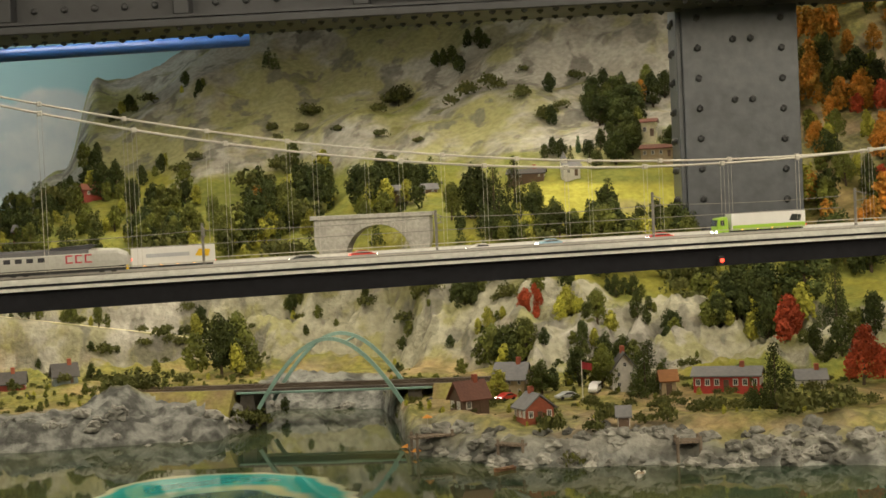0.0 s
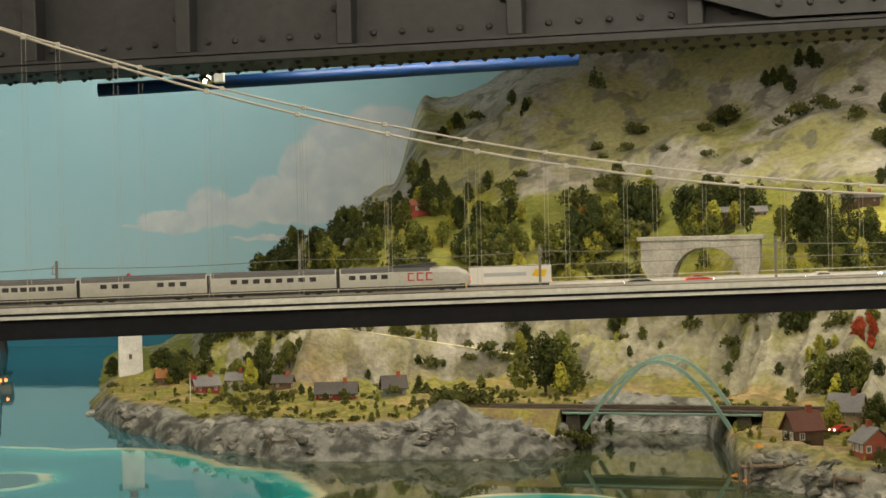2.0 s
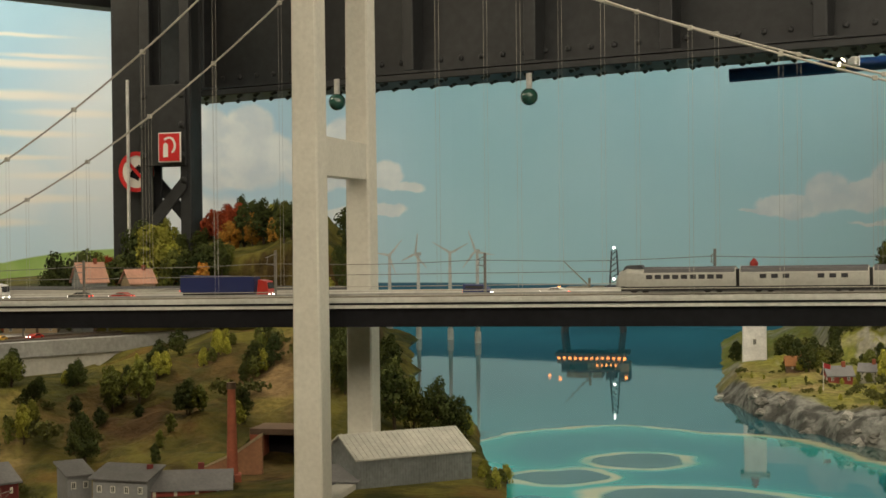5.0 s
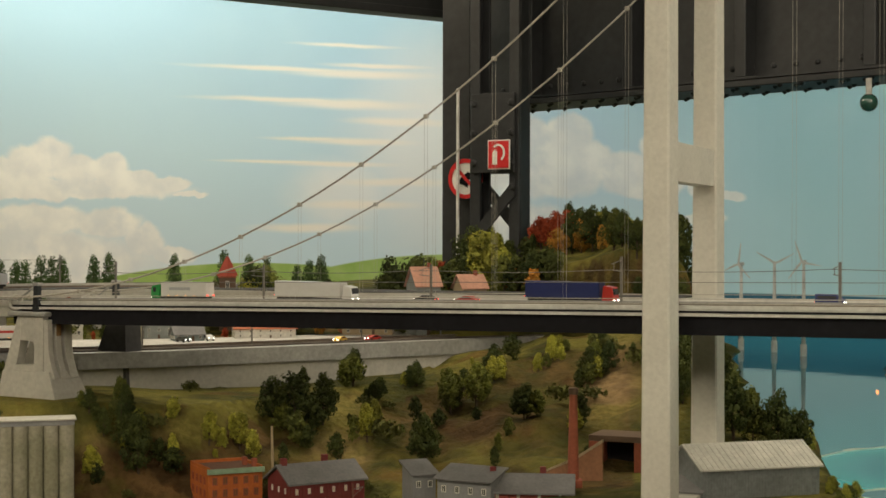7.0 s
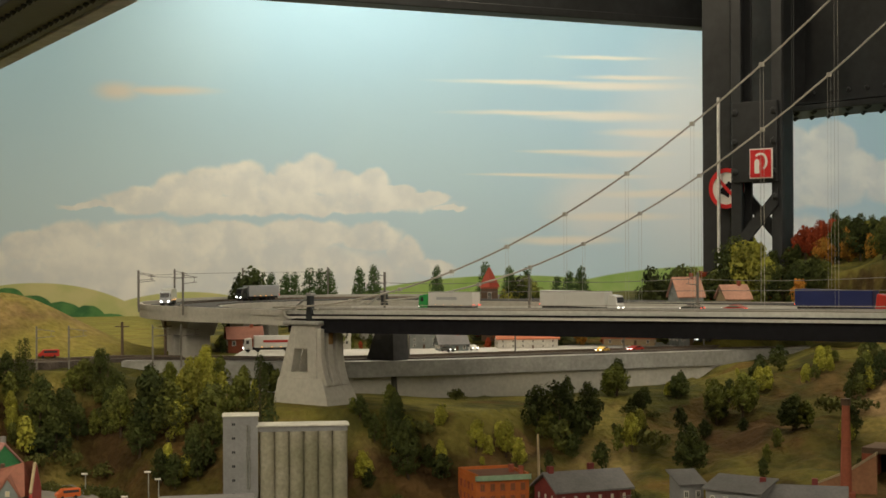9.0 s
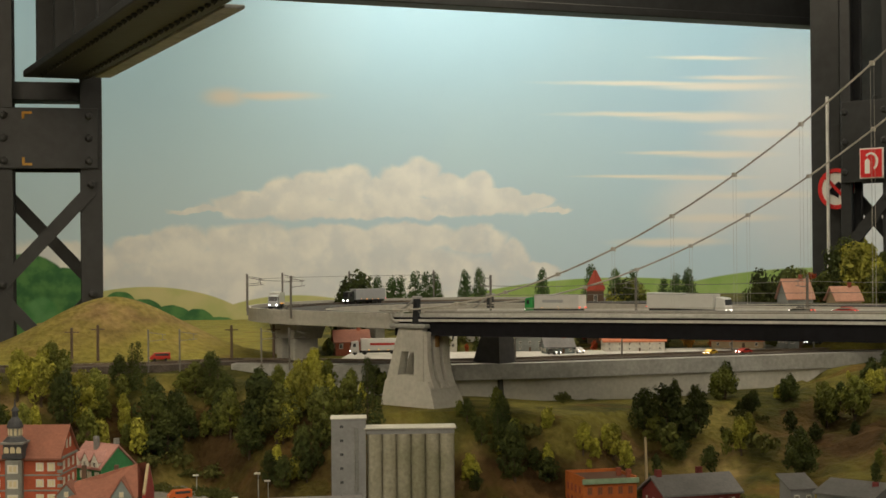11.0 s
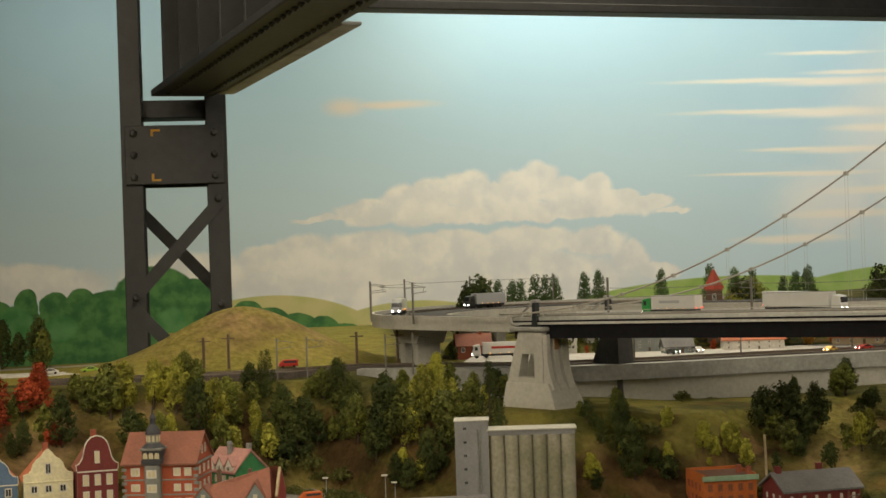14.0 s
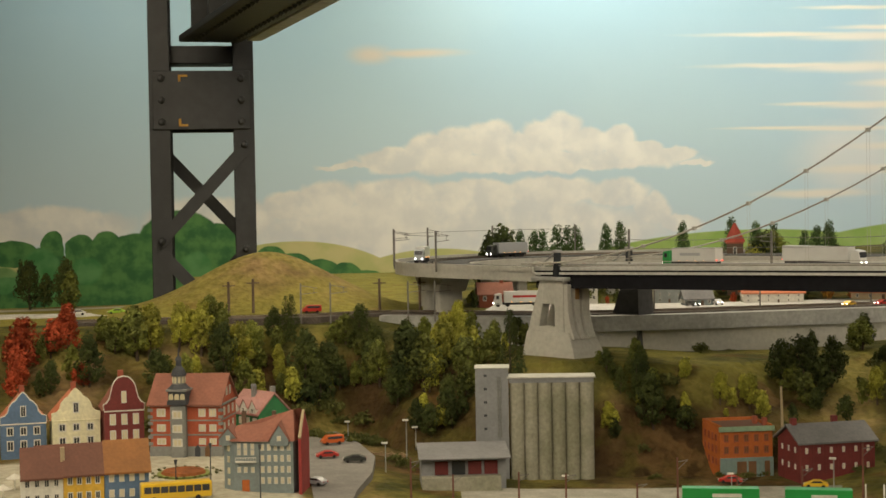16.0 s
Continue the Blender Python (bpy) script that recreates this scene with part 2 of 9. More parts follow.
CLOUD_LAND = [(6.85, 1.715, 0.17, 0.02), (6.62, 1.745, 0.19, 0.07), (6.43, 1.77, 0.16, 0.11), (6.29, 1.82, 0.12, 0.105), (6.12, 1.85, 0.13, 0.10), (5.98, 1.80, 0.14, 0.075), (5.83, 1.84, 0.14, 0.11), (5.75, 1.88, 0.11, 0.10), (5.62, 1.82, 0.14, 0.08), (5.46, 1.82, 0.11, 0.085), (5.34, 1.775, 0.13, 0.05), (5.16, 1.755, 0.12, 0.036), (5.05, 1.71, 0.10, 0.016), (5.95, 1.725, 0.93, 0.055)]
CLOUD_LOW = [(7.15, 1.52, 0.15, 0.08), (6.95, 1.55, 0.18, 0.10), (6.6, 1.56, 0.26, 0.10), (6.2, 1.57, 0.28, 0.08), (5.8, 1.57, 0.28, 0.085), (5.47, 1.56, 0.18, 0.08), (5.30, 1.47, 0.12, 0.09), (5.16, 1.40, 0.13, 0.05), (6.3, 1.38, 1.2, 0.19), (7.54, 1.45, 0.39, 0.13), (8.4, 1.43, 0.5, 0.11)]
STREAKS = [(4.55, 2.357, 0.46, 0.012), (4.18, 2.345, 0.34, 0.022), (4.53, 2.197, 0.43, 0.013), (4.24, 2.185, 0.34, 0.026), (4.42, 1.996, 0.22, 0.010), (4.18, 1.99, 0.27, 0.018), (4.6, 1.878, 0.29, 0.008), (4.3, 1.872, 0.27, 0.013), (4.24, 2.49, 0.24, 0.010), (4.08, 2.39, 0.24, 0.012), (4.45, 1.54, 0.26, 0.022), (4.17, 1.66, 0.28, 0.022), (3.95, 1.78, 0.3, 0.02), (3.95, 2.10, 0.25, 0.02)]
HAZE = [(3.70, 1.95, 0.72, 0.85), (4.25, 1.72, 0.42, 0.26)]
PINK = [(6.5, 2.285, 0.36, 0.035), (6.72, 2.28, 0.16, 0.07), (6.5, 2.285, 0.34, 0.008)]
HILL_GREEN = [(3.68, 0.95, 1.28, 0.45), (4.75, 1.0, 1.22, 0.36), (5.34, 0.93, 0.85, 0.34)]
HILL_YELLOW = [(7.12, 1.01, 0.62, 0.33), (6.39, 0.89, 0.68, 0.4), (8.61, 1.1, 0.39, 0.25)]
PAINTED_TREES = [(7.7, 1.31, 0.23, 0.2), (7.5, 1.28, 0.14, 0.16), (7.93, 1.23, 0.17, 0.17), (8.07, 1.29, 0.09, 0.12), (8.2, 1.29, 0.08, 0.11), (8.38, 1.17, 0.15, 0.16), (8.3, 0.98, 1.0, 0.21), (8.34, 1.33, 0.06, 0.09), (8.55, 1.3, 0.14, 0.07), (7.13, 1.19, 0.11, 0.09), (6.99, 1.16, 0.11, 0.09), (6.87, 1.13, 0.1, 0.1), (6.76, 1.11, 0.11, 0.08), (7.24, 1.22, 0.09, 0.1), (8.04, 1.15, 0.26, 0.12)]
PAINTED_BUSHES = [(8.586, 1.166, 0.09, 0.075), (8.40, 1.245, 0.10, 0.085), (8.33, 1.16, 0.11, 0.09), (8.17, 1.205, 0.09, 0.08), (8.48, 1.15, 0.07, 0.06), (7.62, 1.22, 0.09, 0.08), (6.93, 1.13, 0.06, 0.05)]

WALL_A, WALL_D = Vector((-0.945, 7.69)), Vector((-0.954, 0.299))
CORNER, WALL_END = WALL_A + WALL_D * 2.4, Vector((-8.6, 2.0))
side = (WALL_END - CORNER).normalized()
run = [WALL_A - WALL_D * 9]
for k in range(17):
    f = k / 16
    run.append((1 - f) ** 2 * (WALL_A + WALL_D * 1.5) + 2 * f * (1 - f) * CORNER + f * f * (CORNER + side * 0.9))
run.append(WALL_END)


def backdrop_paint():
    n = Nodes("backdrop_paint", 0.75)
    uv = n.node("ShaderNodeUVMap").outputs[0]
    u, v, _ = n.split(uv)
    wob = n.math("MULTIPLY_ADD", n.noise(uv, 3.2, 4), 0.14, -0.07)
    wob2 = n.math("MULTIPLY_ADD", n.noise(uv, 8.0, 7), 0.10, -0.05)
    uu, vv = n.math("ADD", u, wob), n.math("ADD", v, n.math("MULTIPLY", wob2, 0.9))
    height = n.ramp(v, 1.2, 2.7)
    bay = n.mix(height, (0.43, 0.66, 0.68), (0.315, 0.55, 0.585))
    land = n.mix(height, (0.57, 0.70, 0.73), (0.40, 0.605, 0.685))
    base = n.mix(n.ramp(u, 1.6, 2.9), bay, land)
    broad = n.noise(uv, 1.3, 3)
    base = n.mix(n.ramp(broad, 0.35, 0.75, 0, 0.25), base, (0.55, 0.72, 0.72))
    tone = n.noise(uv, 7.0, 6)
    white = n.mix(n.ramp(tone, 0.3, 0.7), (0.80, 0.79, 0.74), (0.66, 0.67, 0.66))
    cream = n.mix(n.ramp(tone, 0.3, 0.7), (0.90, 0.88, 0.79), (0.76, 0.76, 0.71))
    billow = n.math("ADD", n.math("MULTIPLY", n.noise(uv, 3.2, 5), 0.6), n.math("MULTIPLY", n.noise(uv, 9.0, 5), 0.4))
    cream = n.mix(n.ramp(billow, 0.46, 0.60, 0, 0.65), cream, (0.66, 0.69, 0.68))
    white = n.mix(n.ramp(billow, 0.46, 0.60, 0, 0.65), white, (0.55, 0.61, 0.62))
    col = n.mix(n.ramp(n.blobs(uu, vv, HAZE), 0.0, 0.75, 0, 0.85), base, (0.78, 0.78, 0.72))
    col = n.mix(n.ramp(n.blobs(uu, vv, CLOUD_BAY), -0.10, 0.16, 0, 0.85), col, white)
    col = n.mix(n.ramp(n.blobs(uu, vv, CLOUD_CORNER), -0.1, 0.2, 0, 0.9), col, cream)
    col = n.mix(n.ramp(n.blobs(uu, vv, CLOUD_LOW), -0.1, 0.25, 0, 0.95), col, cream)
    col = n.mix(n.ramp(n.blobs(uu, vv, CLOUD_LAND), -0.12, 0.22, 0, 0.95), col, cream)
    thin = n.math("ADD", v, n.math("MULTIPLY", wob, 0.16))
    col = n.mix(n.ramp(n.blobs(u, thin, STREAKS), -0.6, 0.7, 0, 0.9), col, (0.85, 0.80, 0.68))
    col = n.mix(n.ramp(n.blobs(u, thin, PINK), 0.0, 0.9, 0, 0.7), col, (0.80, 0.66, 0.50))
    grass = n.noise(uv, 6.0, 5)
    green = n.mix(n.ramp(grass, 0.35, 0.65), (0.26, 0.40, 0.08), (0.36, 0.48, 0.14))
    corn = n.mix(n.ramp(grass, 0.35, 0.65), (0.60, 0.55, 0.24), (0.48, 0.50, 0.18))
    col = n.mix(n.ramp(n.blobs(u, v, HILL_YELLOW), -0.01, 0.01), col, corn)
    col = n.mix(n.ramp(n.blobs(u, v, HILL_GREEN), -0.01, 0.01), col, green)
    leaf = n.mix(n.ramp(n.noise(uv, 14.0, 4), 0.35, 0.65), (0.03, 0.13, 0.035), (0.09, 0.24, 0.06))
    col = n.mix(n.ramp(n.blobs(n.math("ADD", u, n.math("MULTIPLY", wob2, 0.4)), n.math("ADD", v, n.math("MULTIPLY", wob2, 0.4)), PAINTED_TREES), -0.02, 0.04), col, leaf)
    bush = n.mix(n.ramp(n.noise(uv, 9.0, 4), 0.35, 0.65), (0.045, 0.20, 0.05), (0.12, 0.31, 0.10))
    col = n.mix(n.ramp(n.blobs(n.math("ADD", u, n.math("MULTIPLY", wob2, 0.4)), n.math("ADD", v, n.math("MULTIPLY", wob2, 0.4)), PAINTED_BUSHES), -0.02, 0.25, 0, 0.8), col, bush)
    sea = n.mix(n.ramp(v, 1.0, 1.19), (0.03, 0.20, 0.28), (0.02, 0.11, 0.17))
    below = n.math("MULTIPLY", n.ramp(v, 1.185, 1.195, 1, 0), n.ramp(u, 2.3, 2.4, 1, 0))
    col = n.mix(below, col, sea)
    n.put(n.bsdf.inputs["Base Color"], col)
    return n.mat


bm = B()
uvl = bm.loops.layers.uv.new("UVMap")
dist, total, last = [], -9.0, None
for p in run:
    total += (p - last).length if last is not None else 0
    dist.append(total)
    last = p
rows = []
for k, p in enumerate(run):
    way = run[min(len(run) - 1, k + 1)] - run[max(0, k - 1)]
    back = Vector((way.y, -way.x)).normalized() * 0.06
    rows.append([bm.verts.new((*w, z)) for w in (p, p + back) for z in (0.0, 3.2)])
for p, q, a, b in zip(rows, rows[1:], dist, dist[1:]):
    for quad, us in (((p[0], q[0], q[1], p[1]), (a, b, b, a)), ((q[2], p[2], p[3], q[3]), (b, a, a, b)), ((p[1], q[1], q[3], p[3]), (a, b, b, a)), ((q[0], p[0], p[2], q[2]), (b, a, a, b))):
        f = bm.faces.new(quad)
        for loop, x in zip(f.loops, us):
            loop[uvl].uv = (x, loop.vert.co.z)
bmesh.ops.remove_doubles(bm, verts=bm.verts, dist=1e-4)
tagged(link_bm("backdrop", bm, backdrop_paint()), "hall wall painted with blue sky, clouds, sea and fields", "backdrop", kind="structure")


# ---------------------------------------------------------------- water
def water_paint():
    n = Nodes("bay_water", 0.03)
    geo = n.node("ShaderNodeNewGeometry")
    pos = geo.outputs["Position"]
    x, y, _ = n.split(pos)
    wob = n.math("MULTIPLY_ADD", n.noise(pos, 3.5, 3), 0.14, -0.07)
    wob2 = n.math("MULTIPLY_ADD", n.noise(pos, 6.0, 3), 0.10, -0.05)
    xx, yy = n.math("ADD", x, wob2), n.math("ADD", y, wob)
    pools = n.blobs(xx, yy, [(-0.80, 3.55, 0.31, 0.40), (-0.60, 3.35, 0.40, 0.52), (-0.40, 3.10, 0.40, 0.46), (-0.50, 2.75, 0.42, 0.5), (0.42, 2.72, 0.23, 0.29), (-1.5, 2.3, 0.4, 0.4)])
    isles = n.blobs(xx, yy, [(-0.68, 3.37, 0.10, 0.10), (-0.79, 3.13, 0.09, 0.10), (-0.48, 2.94, 0.19, 0.11), (0.42, 2.66, 0.13, 0.16)])
    deep = n.mix(n.ramp(n.noise(pos, 1.4, 3), 0.35, 0.65), (0.018, 0.12, 0.16), (0.03, 0.17, 0.20))
    # murky fjord tint, drawn wider to paint in the headland's dark reflection
    murk_reflection = n.mix(n.ramp(n.noise(pos, 5.0, 5), 0.35, 0.65), (0.06, 0.07, 0.03), (0.03, 0.05, 0.03))
    deep = n.mix(n.ramp(n.math("ADD", x, n.math("MULTIPLY", wob, 0.6)), -0.6, 0.05), deep, murk_reflection)
    cloudy = n.math("MULTIPLY_ADD", n.noise(pos, 5.0, 4), 0.24, -0.12)
    depth, near = n.math("ADD", pools, cloudy), n.math("ADD", isles, cloudy)
    pool = n.mix(n.ramp(depth, 0.02, 0.42), (0.030, 0.36, 0.34), (0.008, 0.165, 0.20))
    col = n.mix(n.ramp(pools, -0.04, 0.03), deep, pool)
    col = n.mix(n.ramp(near, -0.9, -0.25, 0, 0.75), col, n.mix(n.ramp(pools, -0.04, 0.03), deep, (0.035, 0.37, 0.33)))
    rim = n.math("MULTIPLY", n.ramp(pools, -0.075, -0.005), n.ramp(pools, 0.0, 0.07, 1, 0))
    col = n.mix(n.ramp(isles, -0.06, 0.10), col, n.mix(n.ramp(n.noise(pos, 11.0, 4), 0.4, 0.6), (0.035, 0.10, 0.115), (0.055, 0.13, 0.13)))
    rim2 = n.math("MULTIPLY", n.ramp(isles, -0.38, -0.16), n.ramp(isles, -0.06, 0.08, 1, 0))
    col = n.mix(n.math("MULTIPLY", n.math("MAXIMUM", rim, rim2), n.ramp(n.noise(pos, 8.0, 4), 0.25, 0.6, 0.35, 0.9)), col, (0.46, 0.47, 0.30))
    n.put(n.bsdf.inputs["Base Color"], col)
    n.bsdf.inputs["IOR"].default_value = 1.33
    ripple = n.node("ShaderNodeBump", Strength=0.05, Distance=0.004, Height=n.noise(pos, 9.0, 2))
    n.put(n.bsdf.inputs["Normal"], ripple.outputs[0])
    return n.mat


bm = B()
prism(bm, [(-3.0, 8.15), (-1.95, 4.9), (-1.0, 1.6), (0.2, 0.9), (5.2, 0.9), (7.2, 5.0), (-2.35, 8.08)], "z", WATER_Z - 0.01, WATER_Z)
tagged(link_bm("water", bm, water_paint()), "still teal bay water with painted turquoise shoals", "water", kind="structure")
bm = B()
for x in (-1.4, 0.4, 2.4, 4.6):
    box(bm, x - 0.03, 0.9, 0.0, x + 0.03, 1.0, 0.97)
box(bm, -8.4, 0.80, 0.90, 5.2, 0.89, 0.995, 0.006)
box(bm, -8.4, 0.84, 0.0, 5.2, 0.87, 0.90)
tagged(link_bm("layout_frame", bm, material("frame_wood", (0.10, 0.07, 0.05), 0.6)), "dark wooden front board of the layout", "frame", kind="structure")

# ---------------------------------------------------------------- ground
# bearing: distances of shore, cliff foot, ledge, meadow and ridge; heights of ledge, meadow and ridge
FJORD_BAY = [
    (9.2, 5.05, 5.2, 5.3, 5.4, 5.6, 0.96, 0.96, 0.96),
    (8.3, 4.55, 5.0, 5.2, 5.5, 5.9, 1.02, 1.02, 1.02),
    (6.8, 4.15, 4.9, 5.3, 5.6, 6.0, 1.03, 1.03, 1.03),
    (5.4, 3.95, 4.8, 5.2, 5.6, 6.0, 1.05, 1.07, 1.08),
    (4, 3.75, 4.8, 5.2, 5.6, 6.0, 1.19, 1.23, 1.26),
    (1, 3.55, 4.6, 5.2, 5.8, 6.2, 1.35, 1.42, 1.46),
    (-2, 3.52, 4.5, 5.1, 5.7, 6.6, 1.42, 1.52, 1.62),
    (-3.4, 3.52, 4.5, 5.1, 5.7, 6.8, 1.42, 1.56, 2.04),
]
FJORD_MOUNTAIN = [
    (-8.0, 3.5, 4.5, 5.0, 5.5, 6.5, 1.42, 1.57, 2.24),
    (-10.2, 3.98, 4.40, 5.0, 5.5, 6.4, 1.42, 1.57, 2.26),
    (-13.7, 3.92, 4.35, 4.75, 5.15, 6.3, 1.42, 1.56, 2.2),
    (-15.7, 3.12, 4.15, 4.55, 5.0, 6.2, 1.42, 1.54, 2.2),
    (-20, 2.94, 3.8, 4.40, 4.8, 6.0, 1.38, 1.54, 2.2),
    (-23.5, 2.94, 3.8, 4.40, 4.8, 5.9, 1.27, 1.53, 2.2),
    (-27, 2.93, 3.75, 4.35, 4.8, 5.9, 1.24, 1.46, 2.2),
    (-48, 2.90, 3.75, 4.35, 4.8, 5.9, 1.26, 1.46, 2.2),
]
FJORD = FJORD_BAY + FJORD_MOUNTAIN
TOWN_POINT = [  # bearing: near edge, foot of slope, terrace edge, back, top; heights of foot, terrace, back, top
    (15.4, 2.2, 3.0, 3.3, 3.5, 4.6, 0.95, 0.95, 0.95, 0.95),
    (16.5, 2.2, 3.25, 3.4, 3.6, 4.6, 0.992, 0.95, 0.95, 0.95),
    (17.6, 2.2, 3.4, 3.7, 4.0, 4.8, 1.0, 1.01, 0.97, 0.95),
    (19.0, 2.2, 3.4, 3.9, 4.5, 5.3, 1.0, 1.02, 0.97, 0.95),
    (20.5, 2.2, 3.4, 3.9, 4.5, 5.3, 1.0, 1.08, 1.08, 1.02),
    (22, 2.2, 3.4, 3.95, 4.55, 5.35, 1.0, 1.24, 1.42, 1.46),
    (23, 2.2, 3.4, 4.0, 4.6, 5.4, 1.0, 1.26, 1.46, 1.54),
    (26, 2.2, 3.3, 4.2, 4.8, 5.6, 0.99, 1.22, 1.40, 1.50),
    (28.5, 2.2, 3.3, 4.2, 4.62, 5.6, 0.98, 1.18, 1.21, 1.40),
    (32.5, 2.2, 3.4, 4.0, 4.42, 5.6, 0.93, 1.12, 1.185, 1.30),
]
TOWN_HARBOUR = [
    (36.5, 2.2, 3.45, 3.85, 4.26, 5.7, 0.895, 1.105, 1.185, 1.27),
    (40, 2.2, 3.42, 3.66, 4.15, 5.8, 0.89, 1.11, 1.185, 1.26),
    (43.5, 2.2, 3.42, 3.58, 4.10, 5.8, 0.89, 1.128, 1.185, 1.25),
    (46.5, 2.2, 3.42, 3.60, 4.12, 5.8, 0.89, 1.13, 1.185, 1.22),
    (50, 2.2, 3.55, 3.9, 4.16, 5.8, 0.91, 1.16, 1.19, 1.20),
    (53, 2.2, 3.84, 4.06, 4.2, 5.8, 0.930, 1.19, 1.20, 1.20),
    (56, 2.2, 3.78, 4.04, 4.2, 5.8, 0.950, 1.19, 1.20, 1.20),
    (58, 2.2, 3.62, 4.0, 4.3, 5.8, 0.955, 1.20, 1.20, 1.20),
    (72, 2.2, 3.5, 4.0, 4.8, 5.8, 0.955, 1.20, 1.20, 1.20),
]
TOWNSIDE = TOWN_POINT + TOWN_HARBOUR


def along(knots, d):
    if d <= knots[0][0]:
        return knots[0][1]
    for p, q in zip(knots, knots[1:]):
        if d <= q[0]:
            return p[1] + (q[1] - p[1]) * (d - p[0]) / max(q[0] - p[0], 1e-3)
    return knots[-1][1]


def fjord_base(az, d):
    s, c, k, m, r, kz, mz, rz = lerp_rows(FJORD, az)
    tip = max(0.0, min(1.0, (9.1 - az) / 1.3))
    up = lambda z: 0.95 + (z - 0.95) * tip
    return along([(s - 0.15, 0.85), (s - 0.02, 0.95), (s + 0.05, up(1.016)), (s + 0.2, up(1.043)), (c, up(1.06)), (k, up(kz)), (m, up(mz)), (r, up(rz)), (r + 1.2, up(rz))], d)


def town_base(az, d):
    n, f, t, b, o, fz, tz, bz, oz = lerp_rows(TOWNSIDE, az)
    return along([(n, fz - 0.002), (f, fz), (t, tz), (max(t + 0.01, b - 0.05), tz - 0.004), (b, bz), (b + 0.45 * (o - b), bz + (0.12 if az > 31 else 0.45) * (oz - bz)), (o, oz), (o + 3, oz)], d)


def ridged(p):
    return 1 - 2 * abs(noise.noise(p))


def fjord_z(az, d):
    x, y = polar(az, d)
    p = Vector((x, y, 0))
    s, c, k, m, r, *_ = lerp_rows(FJORD, az)
    cliff = max(0.0, min(1.0, (d - c + 0.1) / 0.15)) * max(0.0, min(1.0, (c + 0.75 * (k - c) - d) / 0.15))
    high = max(0.0, min(1.0, (d - m - 0.05) / 0.4))
    shore = max(0.0, min(1.0, (s + 0.24 - d) / 0.08)) * (0.72 if az > -14 else 0.5)
    base = fjord_base(az, d)
    q, flute = Vector((x, y, base * 0.8)), Vector((x, y, base * 0.25))
    rough = cliff * ((0.075 if az > -14 else 0.04) * ridged(flute * 3.6) + 0.055 * ridged(flute * 8.5) + 0.026 * ridged(q * 19) + 0.012 * ridged(q * 31) + 0.006 * ridged(q * 53) - 0.06)
    rough += high * (0.12 * noise.noise(p * 1.9) + 0.04 * noise.noise(p * 4.5) + 0.012 * ridged(q * 8) + 0.003 * ridged(q * 25))
    rough += shore * (0.028 * ridged(q * 7) + 0.022 * ridged(q * 17) + 0.007 * ridged(q * 43) - 0.014)
    rough *= max(0.0, min(1.0, (8.9 - az) / 6.0))
    z = base + rough + 0.004 * noise.noise(p * 30) + 0.015 * noise.noise(p * 8)
    z += 0.045 * math.exp(-((az + 5.0) / 1.25) ** 2 - ((d - 3.70) / 0.07) ** 2)
    # the hillside road lies on a shelf
    off = abs(d - road_line(az)[0])
    if -11.0 < az < 1.5 and off < 0.09:
        f = min(1.0, (0.09 - off) / 0.06) * min(1.0, (1.5 - az) / 1.0, (az + 11.0) / 1.0)
        z += (road_line(az)[1] - z) * f * f * (3 - 2 * f)
    return z


def road_line(az):
    """Distance and height of the hillside road at a bearing."""
    return 4.60, 1.215 + 0.0138 * (az + 0.95)


def hillock(x, y):
    x0, y0 = polar(55.7, 4.62)
    return math.exp(-abs(((x - x0) * 0.563 + (y - y0) * 0.826) / 0.275) ** 1.9 - (((x - x0) * 0.826 - (y - y0) * 0.563) / 0.2) ** 2)


def town_z(az, d):
    x, y = polar(az, d)
    p = Vector((x, y, 3))
    n, f, t, b, o, *_ = lerp_rows(TOWNSIDE, az)
    steep = max(0.0, min(1.0, (d - f) / 0.15)) * max(0.0, min(1.0, (t - d) / 0.15))
    hill = max(0.0, min(1.0, (d - t) / 0.2)) if az < 31 else 0.0
    mound = 0.175 * hillock(x, y) - 0.30 * max(0.0, min(1.0, (d - 5.10) / 0.3)) * max(0.0, min(1.0, (az - 58.0) / 0.8))
    return town_base(az, d) + max(steep, hill) * (0.035 * noise.noise(p * 5) + 0.015 * noise.noise(p * 16)) + mound


def sheet(name, az0, az1, na, d0, d1, nd, zfun, mat, label, masks):
    verts, faces, cols = [], [], []
    for i in range(na + 1):
        az = az0 + (az1 - az0) * i / na
        for j in range(nd + 1):
            d = d0 + (d1 - d0) * j / nd
            x, y = polar(az, d)
            verts.append((x, y, zfun(az, d)))
            cols.append(masks(az, d))
    w = nd + 1
    for i in range(na):
        for j in range(nd):
            faces.append((i * w + j, (i + 1) * w + j, (i + 1) * w + j + 1, i * w + j + 1))
    me = bpy.data.meshes.new(name)
    me.from_pydata(verts, [], faces)
    for key in range(4):
        at = me.attributes.new(("meadow", "shore", "path", "soil")[key], "FLOAT", "POINT")
        at.data.foreach_set("value", [c[key] for c in cols])
    me.polygons.foreach_set("use_smooth", [True] * len(faces))
    me.materials.append(mat)
    me.validate()
    me.update()
    ob = new(name, me)
    if me.polygons[len(faces) // 2].normal.z < 0:
        me.flip_normals()
    return tagged(ob, label, "ground", kind="structure")


